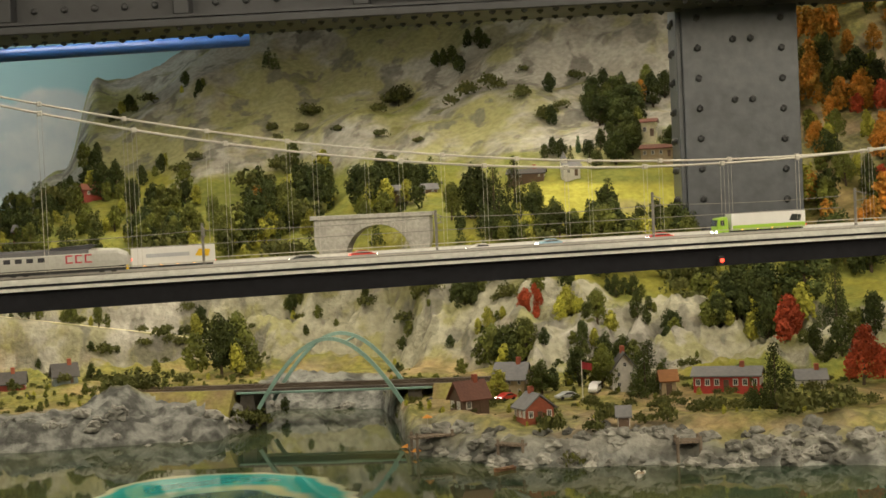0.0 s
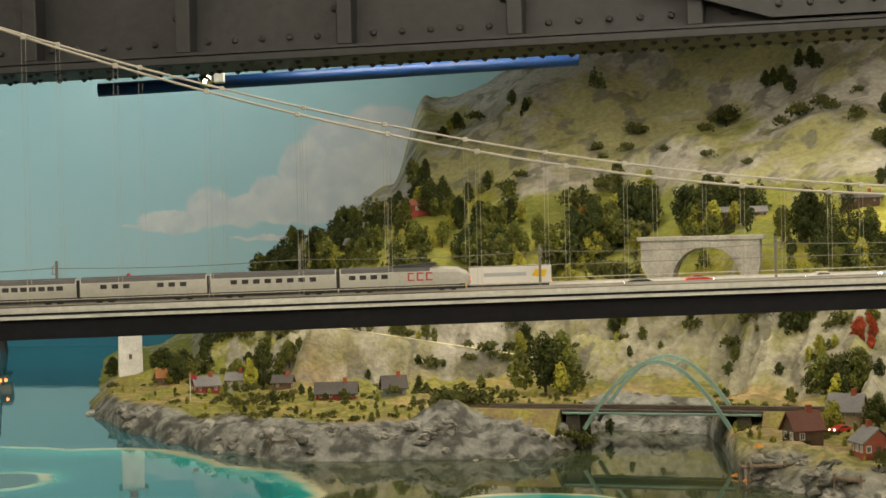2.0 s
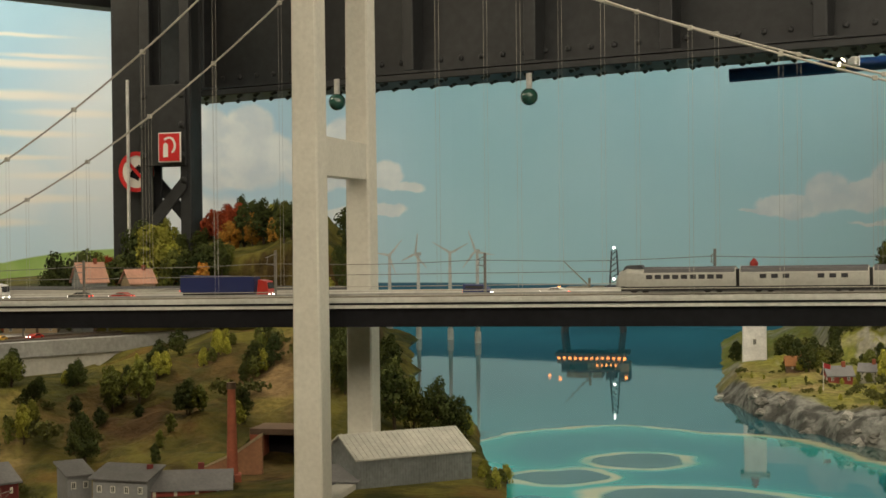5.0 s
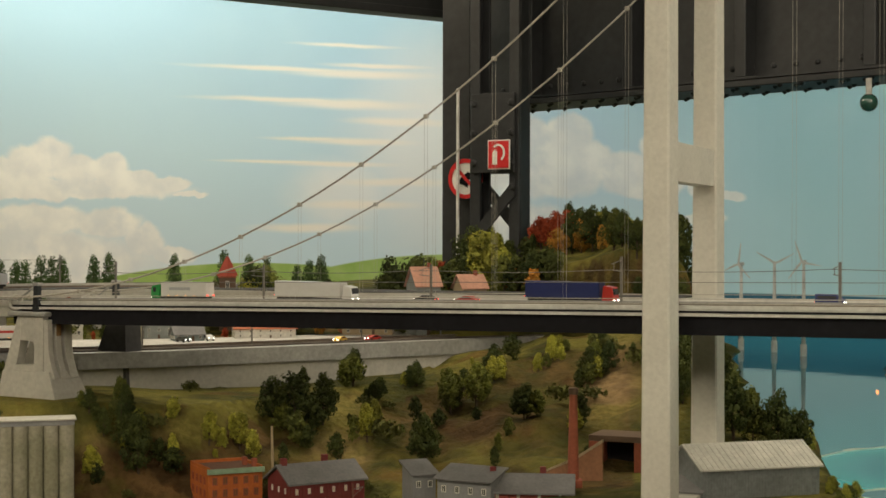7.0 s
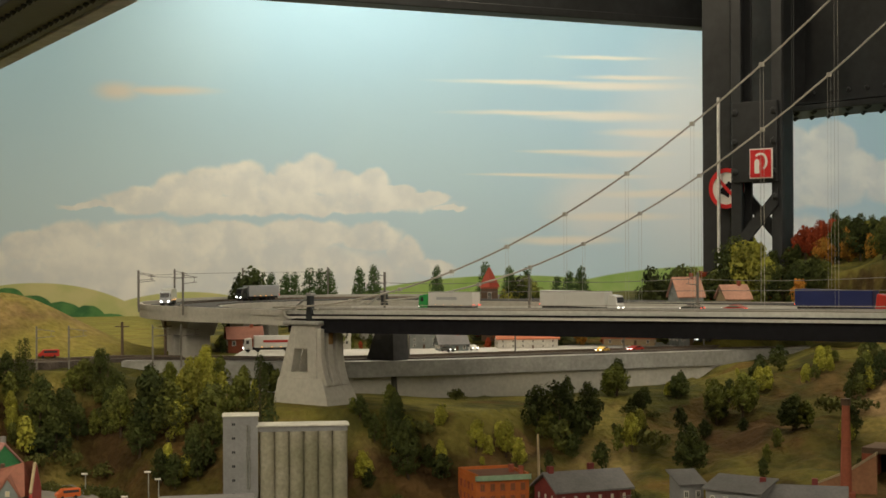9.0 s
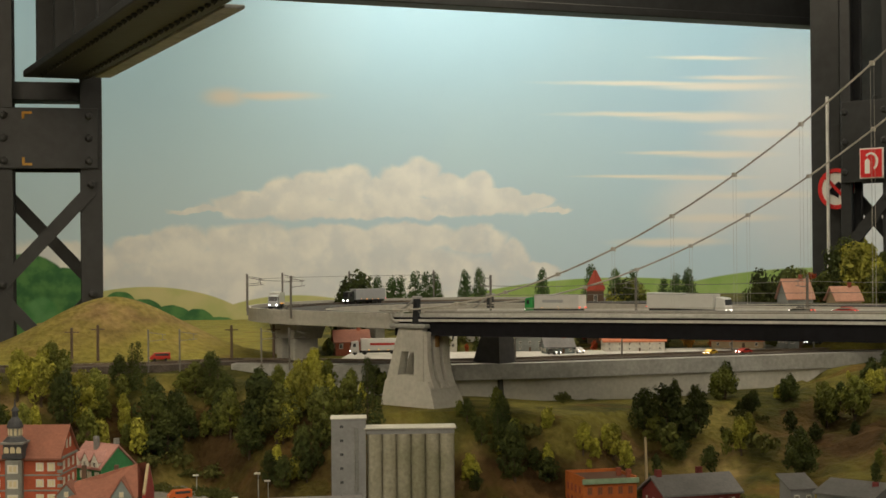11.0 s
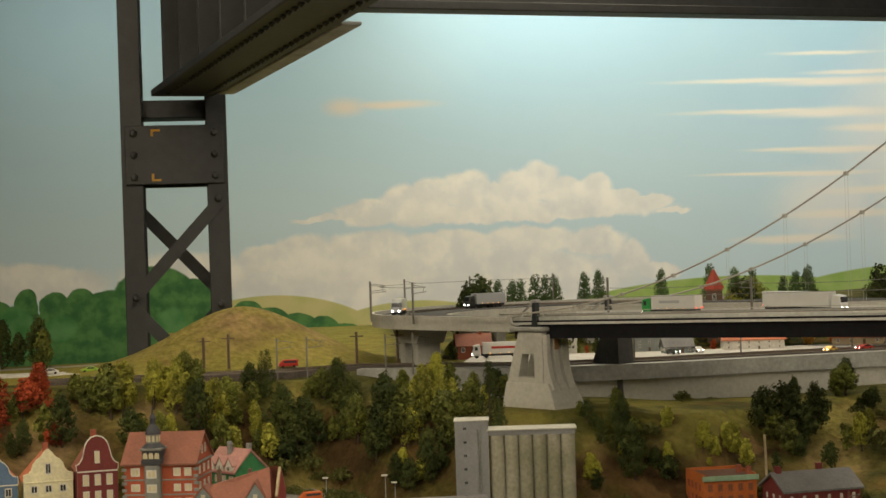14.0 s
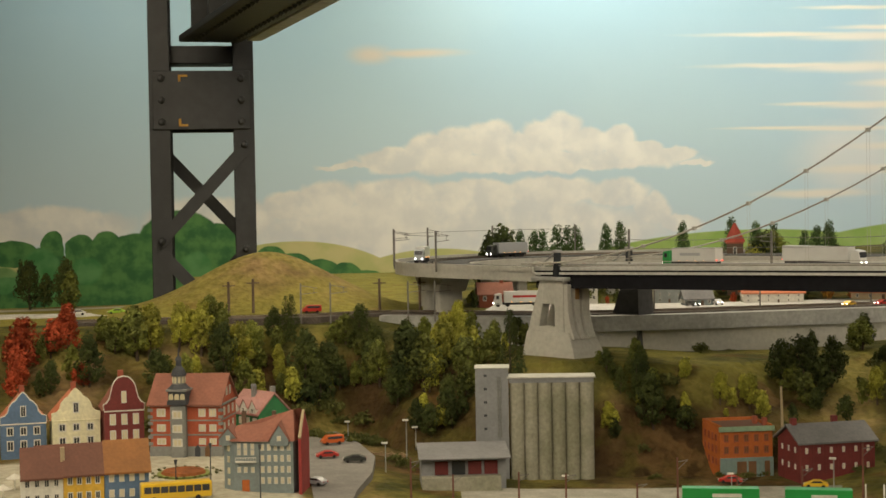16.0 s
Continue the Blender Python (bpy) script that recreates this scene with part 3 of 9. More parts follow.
def fjord_masks(az, d):
    s, c, k, m, r, *_ = lerp_rows(FJORD, az)
    rise = max(0.0, min(1.0, (d - c - 0.55 * (k - c)) / (0.2 * (k - c))))
    meadow = rise * max(0.0, min(1.0, (m + 0.28 - d) / 0.35)) if az < 2 else 0.5
    field = max(0.0, min(1.0, (-18.4 - az) / 0.8, (az + 27.5) / 1.5)) * max(0.0, min(1.0, (d - k) / 0.08, (m + 0.02 - d) / 0.08))
    lawn = (0.5 if az > -13 else 0.3) if s + 0.26 < d < c - 0.02 else 0.0
    green = max(0.0, min(1.0, (-24.6 - az) / 0.5, (az + 33) / 1.0)) * max(0.0, min(1.0, (d - 3.56) / 0.04, (3.80 - d) / 0.04))
    shore = max(0.0, min(1.0, (min(s + (0.24 if az > -14 else 0.085), c - 0.02) - d) / 0.06))
    road = 1.0 if abs(d - road_line(az)[0]) < 0.020 and -10.5 < az < 1.2 else 0.0
    soil = 0.8 * max(0.0, min(1.0, (c + 0.02 - d) / 0.1)) * max(0.0, min(1.0, (d - s - (0.15 if az > -14 else 0.06)) / 0.08)) * (1 - green)
    if az < -27.3 and d > 4.5:
        soil = max(soil, 0.75 * min(1.0, (d - 4.5) / 0.15))
    hump = math.exp(-((az + 5.0) / 1.6) ** 2 - ((d - 3.70) / 0.10) ** 2)
    soil *= 1 - hump
    return max(meadow + field, lawn, 0.95 * green, 1.7 * hump), shore, road, soil if az < -13 else soil * (0.75 + 0.35 * noise.noise(Vector((az * 1.3, d * 6, 2))))


def town_masks(az, d):
    n, f, t, b, o, *_ = lerp_rows(TOWNSIDE, az)
    square = max(0.0, min(1.0, (f - 0.08 - d) / 0.03)) * max(0.0, min(1.0, (az - 55.2) / 0.3))
    flat = max(0.0, min(1.0, (az - 49) / 1.5)) * max(0.0, min(1.0, (d - 4.25) / 0.05))
    lane = flat * max(0.0, 1 - abs(d - 4.95) / 0.07) * max(0.0, min(1.0, (az - 59.5) / 0.5))
    # sandy oval; the brighter light on this slope is put into its soil colour
    lit_sand = max(0.0, 1 - math.hypot((az - 24.6) / 1.7, (d - 3.80) / 0.28))
    bare = max(0.0, min(0.75, 2.6 * noise.noise(Vector((az * 0.42, d * 4.5, 6))))) if az > 33 and d < t - 0.03 else 0.0
    meadow = (0.85 + 0.75 * flat) if d > t - 0.08 else (0.6 if az < 24 else 0.10)
    return meadow, 0.0, max(square, min(1.0, 1.6 * lane)), min(1.0, max(1.3 * hillock(*polar(az, d)), 1.4 * lit_sand, bare))


def ground_paint(name, rock, rock2, grass, grass2, shore, path, moss, scar, earth1, earth2, weed1, weed2):
    n = Nodes(name, 0.92)
    n.bsdf.inputs["Specular IOR Level"].default_value = 0.12
    geo = n.node("ShaderNodeNewGeometry")
    pos = geo.outputs["Position"]
    _, _, up = n.split(geo.outputs["Normal"])
    fine, mid, wide = n.noise(pos, 55.0, 5), n.noise(pos, 12.0, 6), n.noise(pos, 2.6, 4)
    def attr(key):
        a = n.node("ShaderNodeAttribute")
        a.attribute_name = key
        return a.outputs["Fac"]

    stone = n.mix(n.ramp(n.math("ADD", n.math("MULTIPLY", n.noise(pos, 3.4, 5), 0.6), n.math("MULTIPLY", mid, 0.4)), 0.40, 0.60), rock, rock2)
    low = n.ramp(n.split(pos)[2], 1.28, 1.42, 1, 0)
    high_ = n.ramp(n.split(pos)[2], 1.28, 1.46, 0.35, 1)
    stone = n.mix(n.math("MULTIPLY", high_, n.ramp(n.noise(pos, 2.3, 5), 0.47, 0.55, 0, 0.75)), stone, moss)
    stone = n.mix(n.ramp(n.noise(pos, 3.9, 4), 0.57, 0.66, 0, 0.6), stone, tuple(v * 0.62 for v in moss))
    stone = n.mix(n.math("MULTIPLY", n.ramp(n.noise(pos, 6.5, 6), 0.52, 0.60, 0, 0.65), low), stone, tuple(v * 0.9 for v in moss))
    # upright dark streaks paint the shade of crevices into the stone
    tall_ = n.node("ShaderNodeVectorMath", Vector=pos)
    tall_.operation = "MULTIPLY"
    tall_.inputs[1].default_value = (1.0, 1.0, 0.3)
    stone = n.mix(n.ramp(n.noise(tall_.outputs[0], 11.0, 7), 0.53, 0.62, 0, 0.75), stone, tuple(v * 0.5 for v in rock2))
    stone = n.mix(n.ramp(n.noise(pos, 30.0, 3), 0.60, 0.74, 0, 0.15), stone, tuple(v * 0.45 for v in rock2))
    turf = n.mix(n.ramp(n.math("ADD", n.math("MULTIPLY", n.noise(pos, 4.2, 5), 0.6), n.math("MULTIPLY", mid, 0.4)), 0.42, 0.58), tuple(v * 0.55 for v in grass), tuple(v * 0.8 for v in grass2))
    turf = n.mix(n.ramp(attr("meadow"), 1.1, 1.7), turf, n.mix(n.ramp(mid, 0.35, 0.65), grass, tuple(v * 0.8 for v in grass)))
    bare = n.math("ADD", n.math("MULTIPLY", up, 0.75), n.math("ADD", n.math("MULTIPLY", wide, 0.9), n.math("MULTIPLY", mid, 0.45)))
    lush = n.ramp(n.math("ADD", bare, n.math("MULTIPLY", attr("meadow"), 0.55)), 1.36, 1.62)
    col = n.mix(lush, stone, turf)
    col = n.mix(n.ramp(n.noise(pos, 6.3, 5), 0.58, 0.70, 0, 0.45), col, scar)
    earth = n.mix(n.ramp(n.noise(pos, 16.0, 6), 0.38, 0.62), earth1, earth2)
    earth = n.mix(n.ramp(n.noise(pos, 4.5, 5), 0.42, 0.56, 0, 0.85), earth, n.mix(n.ramp(fine, 0.4, 0.6), weed1, weed2))
    col = n.mix(attr("soil"), col, earth)
    col = n.mix(attr("shore"), col, n.mix(n.ramp(n.math("ADD", n.math("MULTIPLY", n.noise(pos, 26.0, 6), 0.6), n.math("MULTIPLY", mid, 0.4)), 0.42, 0.58), tuple(v * 1.15 for v in shore), tuple(v * 0.38 for v in shore)))
    col = n.mix(attr("path"), col, path)
    scale = n.node("ShaderNodeVectorMath")
    scale.operation = "SCALE"
    n.put(scale.inputs[0], col), n.put(scale.inputs["Scale"], n.ramp(fine, 0.3, 0.7, 0.84, 1.12))
    n.put(n.bsdf.inputs["Base Color"], scale.outputs[0])
    _, _, high = n.split(pos)
    bump = n.node("ShaderNodeBump", Strength=n.ramp(high, 1.3, 1.55, 0.9, 0.35), Distance=0.011, Height=n.math("ADD", n.math("MULTIPLY", n.noise(pos, 24.0, 8), 1.4), fine))
    n.put(n.bsdf.inputs["Normal"], bump.outputs[0])
    return n.mat


FJORD_MAT = ground_paint("fjord_ground", (0.40, 0.385, 0.325), (0.28, 0.268, 0.222), (0.42, 0.405, 0.075), (0.22, 0.24, 0.055), (0.205, 0.21, 0.19), (0.60, 0.55, 0.34), (0.28, 0.275, 0.09), (0.28, 0.24, 0.17),
    (0.38, 0.275, 0.14), (0.20, 0.15, 0.075), (0.14, 0.15, 0.04), (0.24, 0.225, 0.06))
TOWN_MAT = ground_paint("town_ground", (0.125, 0.076, 0.030), (0.056, 0.034, 0.014), (0.25, 0.225, 0.048), (0.060, 0.062, 0.016), (0.3, 0.3, 0.3), (0.40, 0.375, 0.29), (0.082, 0.074, 0.016), (0.125, 0.052, 0.02),
    (0.27, 0.185, 0.085), (0.17, 0.115, 0.055), (0.20, 0.175, 0.04), (0.24, 0.205, 0.055))
sheet("ground_fjord", 9.2, -38, 500, 2.7, 7.2, 360, fjord_z, FJORD_MAT, "rocky fjord shore and mountain of painted plaster with grass", fjord_masks)
sheet("ground_town", 15.4, 72, 300, 2.0, 7.2, 170, town_z, TOWN_MAT, "harbour ground and dry grassy slope of the layout", town_masks)

# ---------------------------------------------------------------- steel of the hall
def turned(a, b, z=0.0):
    """A frame at a whose x axis runs towards b."""
    return Matrix.Translation((a[0], a[1], z)) @ Matrix.Rotation(math.atan2(b[1] - a[1], b[0] - a[0]), 4, "Z")


def dome_mesh(r, up):
    bm = B()
    bmesh.ops.create_icosphere(bm, subdivisions=1, radius=r)
    bmesh.ops.transform(bm, matrix=Matrix.Diagonal((1, up, 1, 1)), verts=bm.verts)
    me = bpy.data.meshes.new("rivet")
    bm.to_mesh(me)
    bm.free()
    me.materials.append(STEEL)
    return me


RIVET = dome_mesh(0.011, 0.8)
BOLT = dome_mesh(0.014, 0.8)


def rivet(parent, x, y, z, me=RIVET):
    ob = new("rivet", me)
    ob.parent = parent
    ob.location = (x, y, z)


GA, GB = Vector((2.75, 3.675, 0)), Vector((-2.98, 5.468, 0))
GL = (GB - GA).length
girder = empty("riveted_girder", turned(GB, GA), "dark grey riveted steel girder under the hall roof", "girder")
bm = B()
box(bm, 0, -0.012, 2.02, GL, 0.012, 2.95)
part("web", bm, STEEL, girder)
bm = B()
box(bm, 0, -0.13, 1.99, GL, 0.13, 2.012, 0.003)
box(bm, 0, -0.035, 2.012, GL, 0.035, 2.022)
part("bottom_flange", bm, STEEL, girder)
bm = B()
prism(bm, [(-0.012, 2.02), (-0.09, 2.02), (-0.09, 2.028), (-0.02, 2.028), (-0.02, 2.10), (-0.012, 2.10)], "x", 0, GL)
part("angle_iron", bm, STEEL, girder)
for k in range(11):
    x = 0.28 + k * 0.49
    bm = B()
    box(bm, x - 0.022, -0.075, 2.03, x + 0.022, -0.012, 2.95, 0.003)
    part("stiffener", bm, STEEL, girder)
    for z in (2.14, 2.24, 2.36):
        rivet(girder, x - 0.045, -0.016, z)
for k in range(64):
    x = 0.1 + k * 0.084
    rivet(girder, x, -0.024, 2.065)
    rivet(girder, x, -0.11, 1.99), rivet(girder, x + 0.042, -0.075, 1.99), rivet(girder, x, 0.06, 1.99), rivet(girder, x + 0.042, 0.10, 1.99)
# gusset plate of the girder beside the thick column
bm = B()
prism(bm, [(3.95, 2.40), (4.05, 2.20), (4.2, 2.10), (4.4, 2.035), (5.6, 2.035), (5.6, 2.95), (3.95, 2.95)], "y", -0.098, -0.086)
part("gusset_plate", bm, STEEL, girder)
for k in range(14):
    rivet(girder, 4.42 + k * 0.08, -0.102, 2.07)

# thick riveted column that carries the girder on the mountain side
pa, pb = (1.905, 4.02), (2.175, 3.93)
col = empty("riveted_column", turned(pa, pb), "thick dark grey riveted steel column", "column")
CW = math.hypot(pb[0] - pa[0], pb[1] - pa[1])
bm = B()
box(bm, -0.03, 0, 0.9, CW, 0.016, 2.95, 0.002)
box(bm, -0.045, 0.016, 0.9, -0.03, 0.30, 2.95, 0.002)
box(bm, CW - 0.03, 0.016, 0.9, CW - 0.015, 0.30, 2.95, 0.002)
box(bm, -0.03, 0.286, 0.9, CW, 0.30, 2.95, 0.002)
# lighter bluish girder paint; the stronger light on this column is in the colour
part("shaft", bm, material("column_lit_paint", (0.075, 0.083, 0.092), 0.45, 0.0, 0.3, 35, 4, 0.25), col)
for k in range(17):
    z = 1.30 + k * 0.083
    rivet(col, 0.012, -0.003, z), rivet(col, CW - 0.045, -0.003, z - 0.01)
    if k % 2:
        rivet(col, CW * 0.38, -0.003, z + 0.02), rivet(col, CW * 0.55, -0.003, z + 0.02)
    rivet(col, -0.047, 0.10, z), rivet(col, -0.047, 0.18, z)


def lattice_column(a, b, z_top, z_plate0, z_plate1, label, deep=0.20):
    """Two channel legs joined by a plate and crossed flat bars."""
    root = empty("lattice_column", turned(a, b), label, "column")
    w = math.hypot(b[0] - a[0], b[1] - a[1])
    leg = w * 0.2
    for x0 in (0.0, w - leg):
        bm = B()
        box(bm, x0, 0.0, 0.9, x0 + leg, 0.012, z_top, 0.002)
        box(bm, 0.0 if not x0 else w - 0.012, 0.012, 0.9, 0.012 if not x0 else w, deep, z_top, 0.002)
        box(bm, x0, deep, 0.9, x0 + leg, deep + 0.012, z_top, 0.002)
        part("leg", bm, STEEL, root)
    for y in (-0.012, deep + 0.012):
        bm = B()
        box(bm, 0.012, y, z_plate0, w - 0.012, y + 0.012, z_plate1, 0.002)
        part("batten_plate", bm, STEEL, root)
    for k in range(3):
        z = z_plate0 + (z_plate1 - z_plate0) * (0.13 + 0.37 * k)
        rivet(root, leg * 0.6, -0.014, z, BOLT), rivet(root, w - leg * 0.6, -0.014, z, BOLT)
    z = z_plate0 - 0.05
    k = 0
    while z > 1.0:
        drop = w * 0.95
        for up, y in ((0, -0.008), (1, deep + 0.014)):
            za, zb = (z - drop, z) if (k + up) % 2 == 0 else (z, z - drop)
            bm = B()
            prism(bm, [(leg * 0.3, za - 0.030), (w - leg * 0.3, zb - 0.030), (w - leg * 0.3, zb + 0.030), (leg * 0.3, za + 0.030)], "y", y, y + 0.01)
            part("cross_bar", bm, STEEL, root)
        rivet(root, leg * 0.5, -0.012, z - drop + 0.01, BOLT)
        rivet(root, w - leg * 0.5, -0.012, z, BOLT)
        z -= drop + 0.02
        k += 1
    return root


lattice_column((-2.742, 4.87), (-2.542, 4.86), 2.95, 1.72, 2.0, "dark grey lattice steel column carrying the girder and a red sign", 0.07)
west_col = lattice_column((-4.40, 2.57), (-4.21, 2.85), 2.95, 1.765, 1.955, "dark grey lattice steel column with crossed bars and a bolted plate", 0.2)
bm = B()
for (x0, z0, x1, z1) in ((0.095, 1.935, 0.125, 1.942), (0.095, 1.92, 0.103, 1.942), (0.095, 1.775, 0.125, 1.782), (0.095, 1.775, 0.103, 1.80)):
    box(bm, x0, -0.0155, z0, x1, -0.0125, z1)
tape = bm
bm = B()
box(bm, 0.015, 0.06, 1.985, 0.32, 0.19, 2.043, 0.003)
part("bearing_block", bm, STEEL, west_col)
bm = tape
part("tape_mark", bm, material("ochre_tape", (0.55, 0.30, 0.04), 0.7), west_col, "torn ochre tape corners")

# dark post behind the signs and the roof beam over the fields
bm = B()
box(bm, -2.918, 4.98, 0.9, -2.80, 5.08, 2.95, 0.004)
tagged(link_bm("steel_post", bm, STEEL), "dark grey upright steel post behind the signs", "post")
bm = B()
m = turned((-3.06, 5.24), (-4.0, 3.25))
box(bm, -0.1, -0.05, 2.33, 2.7, 0.05, 2.36, 0.003, m)
box(bm, -0.1, -0.01, 2.36, 2.7, 0.01, 2.6, 0, m)
tagged(link_bm("roof_beam", bm, STEEL), "dark steel roof beam above the painted fields", "beam")

# second girder, seen from below
HA, HB = Vector((-4.22, 2.70, 0)), Vector((-1.75, 1.615, 0))
over = empty("side_girder", turned(HA, HB), "dark riveted steel side girder seen from below", "girder")
HL = (HB - HA).length
bm = B()
box(bm, -0.05, -0.10, 2.045, HL, 0.10, 2.067, 0.003)
part("bottom_flange", bm, STEEL, over)
bm = B()
box(bm, -0.05, -0.012, 2.067, HL, 0.012, 2.95)
part("web", bm, STEEL, over)
bm = B()
box(bm, 0.05, 0.101, 2.041, 1.5, 0.15, 2.050, 0.002)
part("cover_strip", bm, material("pale_strip", (0.45, 0.46, 0.44), 0.6), over, "pale cover strip")
for k in range(9):
    bm = B()
    box(bm, 0.1 + k * 0.3, -0.085, 2.067, 0.125 + k * 0.3, -0.012, 2.95, 0.002)
    box(bm, 0.1 + k * 0.3, 0.012, 2.067, 0.125 + k * 0.3, 0.085, 2.95, 0.002)
    part("stiffener", bm, STEEL, over)
for k in range(46):
    rivet(over, 0.06 + k * 0.055, -0.06, 2.045), rivet(over, 0.085 + k * 0.055, 0.06, 2.045)

# signs
RED = material("sign_red", (0.62, 0.03, 0.03), 0.4, 0, 0.1)
WHITE = material("sign_white", (0.8, 0.8, 0.76), 0.4, 0, 0.05)
sign = empty("fire_extinguisher_sign", turned((-2.667, 4.845), (-2.467, 4.835)) @ pose(0, 0, 0.23) @ Matrix.Diagonal((1, 1, 0.86, 1)), "square red sign with a white fire extinguisher symbol", "sign")
bm = B()
box(bm, 0.015, -0.008, 1.745, 0.105, -0.004, 1.865, 0.001)
part("board", bm, WHITE, sign)
bm = B()
box(bm, 0.020, -0.011, 1.750, 0.100, -0.008, 1.860)
part("red_field", bm, RED, sign)
bm = B()
prism(bm, [(0.038, 1.765), (0.056, 1.765), (0.056, 1.815), (0.047, 1.825), (0.038, 1.815)], "y", -0.0135, -0.011)
ring = [(0.060 + 0.028 * math.cos(a), 1.812 + 0.036 * math.sin(a)) for a in [radians(-60 + 15 * k) for k in range(14)]]
inner = [(0.060 + 0.020 * math.cos(a), 1.812 + 0.028 * math.sin(a)) for a in [radians(-60 + 15 * k) for k in range(14)]]
prism(bm, ring + inner[::-1], "y", -0.0135, -0.011)
part("symbol", bm, WHITE, sign)
disc = empty("prohibition_sign", turned((-2.796, 4.95), (-2.596, 4.94)) @ pose(-0.06, 0, 0), "round white sign with a red ring and bar on a post", "sign")


def disc_plate(name, cx, cz, r, y0, y1, mat, squeeze=1.0, inner=0.0):
    bm = B()
    out = [(cx + squeeze * r * math.cos(k * math.pi / 16), cz + r * math.sin(k * math.pi / 16)) for k in range(32)]
    if inner:
        hole = [(cx + squeeze * inner * math.cos(k * math.pi / 16), cz + inner * math.sin(k * math.pi / 16)) for k in range(32)]
        vs = [[bm.verts.new((u, y, v)) for u, v in ringp] for y in (y0, y1) for ringp in (out, hole)]
        for k in range(32):
            j = (k + 1) % 32
            for a, b in ((0, 1), (1, 3), (3, 2), (2, 0)):
                bm.faces.new((vs[a][k], vs[a][j], vs[b][j], vs[b][k]))
    else:
        prism(bm, out, "y", y0, y1)
    part(name, bm, mat, disc)


disc_plate("plate", 0.06, 1.705, 0.072, -0.010, -0.006, WHITE)
disc_plate("rim", 0.06, 1.705, 0.072, -0.014, -0.010, RED, inner=0.058)
bm = B()
prism(bm, [(0.016, 1.742), (0.023, 1.750), (0.105, 1.668), (0.097, 1.660)], "y", -0.014, -0.011)
part("bar", bm, RED, disc)
bm = B()
prism(bm, [(0.022, 1.690), (0.045, 1.712), (0.070, 1.730), (0.092, 1.712), (0.075, 1.700), (0.068, 1.672), (0.050, 1.682)], "y", -0.0125, -0.0102)
part("symbol", bm, BLACK, disc)
bm = B()
tube(bm, (0.034, -0.022, 1.40), (0.034, -0.022, 2.03), 0.006, n=10)
part("post", bm, material("post_white", (0.75, 0.75, 0.72), 0.4), disc)

# blue pipe with its clamp lamp, and glass balls under the girder
bm = B()
pipe0, pipe1 = (-0.72, 5.06, 1.9735), (0.82, 5.06, 2.045)
tube(bm, pipe0, pipe1, 0.0215, n=20)
tagged(link_bm("blue_pipe", bm, material("pipe_blue", (0.007, 0.05, 0.19), 0.42, 0, 0.1), smooth=True), "glossy blue pipe hung below the girder", "pipe")
lampbody = empty("clip_lamp", pose(-0.375, 5.02, 1.995), "small chrome clip lamp on the blue pipe", "lamp")
bm = B()
bmesh.ops.create_uvsphere(bm, u_segments=16, v_segments=8, radius=0.026)
part("reflector", bm, material("chrome", (0.7, 0.7, 0.66), 0.12, 1.0), lampbody, smooth=True)
bm = B()
box(bm, 0.024, -0.015, -0.01, 0.06, 0.015, 0.03, 0.003)
part("bracket", bm, WHITE, lampbody)
bm = B()
tube(bm, (0, -0.022, -0.004), (0, -0.034, -0.008), 0.006, n=8)
part("bulb", bm, material("bulb_glow", (1.0, 0.93, 0.75), 0.4, emit=6.0), lampbody)


def glass_ball(x, y, z, r):
    root = empty("mirror_ball", pose(x, y, z), "small dark green glass ball hung below the girder", "ball")
    bm = B()
    bmesh.ops.create_uvsphere(bm, u_segments=20, v_segments=12, radius=r)
    part("ball", bm, material("bottle_glass", (0.03, 0.09, 0.07), 0.12, 0.0, 0.3, coat=0.5), root, smooth=True)
    bm = B()
    tube(bm, (0, 0, r * 0.9), (0, 0, r * 0.9 + 0.05), r * 0.35, n=10)
    part("cap", bm, material("cap_pale", (0.5, 0.48, 0.45), 0.5), root)


def ball_at(az, d, z):
    x, y = polar(az, d)
    glass_ball(x, y, z, 0.028)


ball_at(22.3, 5.2, 1.915)
ball_at(15.3, 5.0, 1.91)

# ---------------------------------------------------------------- suspension bridge
Y0, Y1 = 2.63, 2.87
X_END, X_FAR, TOWER_X = -2.72, 3.9, -1.10


def deck_z(x):
    return 1.334 + 0.011 * x - 0.0015 * x * x


def strip(bm, x0, x1, y0, y1, dz0, dz1, step=0.11):
    """A long bar on the bridge that follows the deck's curve."""
    n = max(1, round((x1 - x0) / step))
    rings = []
    for k in range(n + 1):
        x = x0 + (x1 - x0) * k / n
        z = deck_z(x)
        rings.append([bm.verts.new(v) for v in ((x, y0, z + dz0), (x, y1, z + dz0), (x, y1, z + dz1), (x, y0, z + dz1))])
    for a, b in zip(rings, rings[1:]):
        for k in range(4):
            bm.faces.new((a[k], a[(k + 1) % 4], b[(k + 1) % 4], b[k]))
    bm.faces.new(rings[0][::-1]), bm.faces.new(rings[-1])


DECK_TOP = material("deck_top", (0.60, 0.60, 0.56), 0.7, 0, 0.2, 100, 12, 0.2)
bridge = empty("suspension_bridge", pose(0, 0, 0), "model suspension bridge with a black deck and grey towers", "bridge")
bm = B()
strip(bm, X_END, X_FAR, Y0 + 0.006, Y1 - 0.006, 0.0, 0.034)
part("box_girder", bm, BLACK, bridge)
bm = B()
strip(bm, X_END, X_FAR, Y0 - 0.004, Y1 + 0.004, 0.034, 0.042)
part("deck_slab", bm, DECK_TOP, bridge)
# proud black strip paints the shadow line below the edge beam
bm = B()
strip(bm, X_END, X_FAR, Y0 - 0.0055, Y0 - 0.0042, 0.0400, 0.0440)
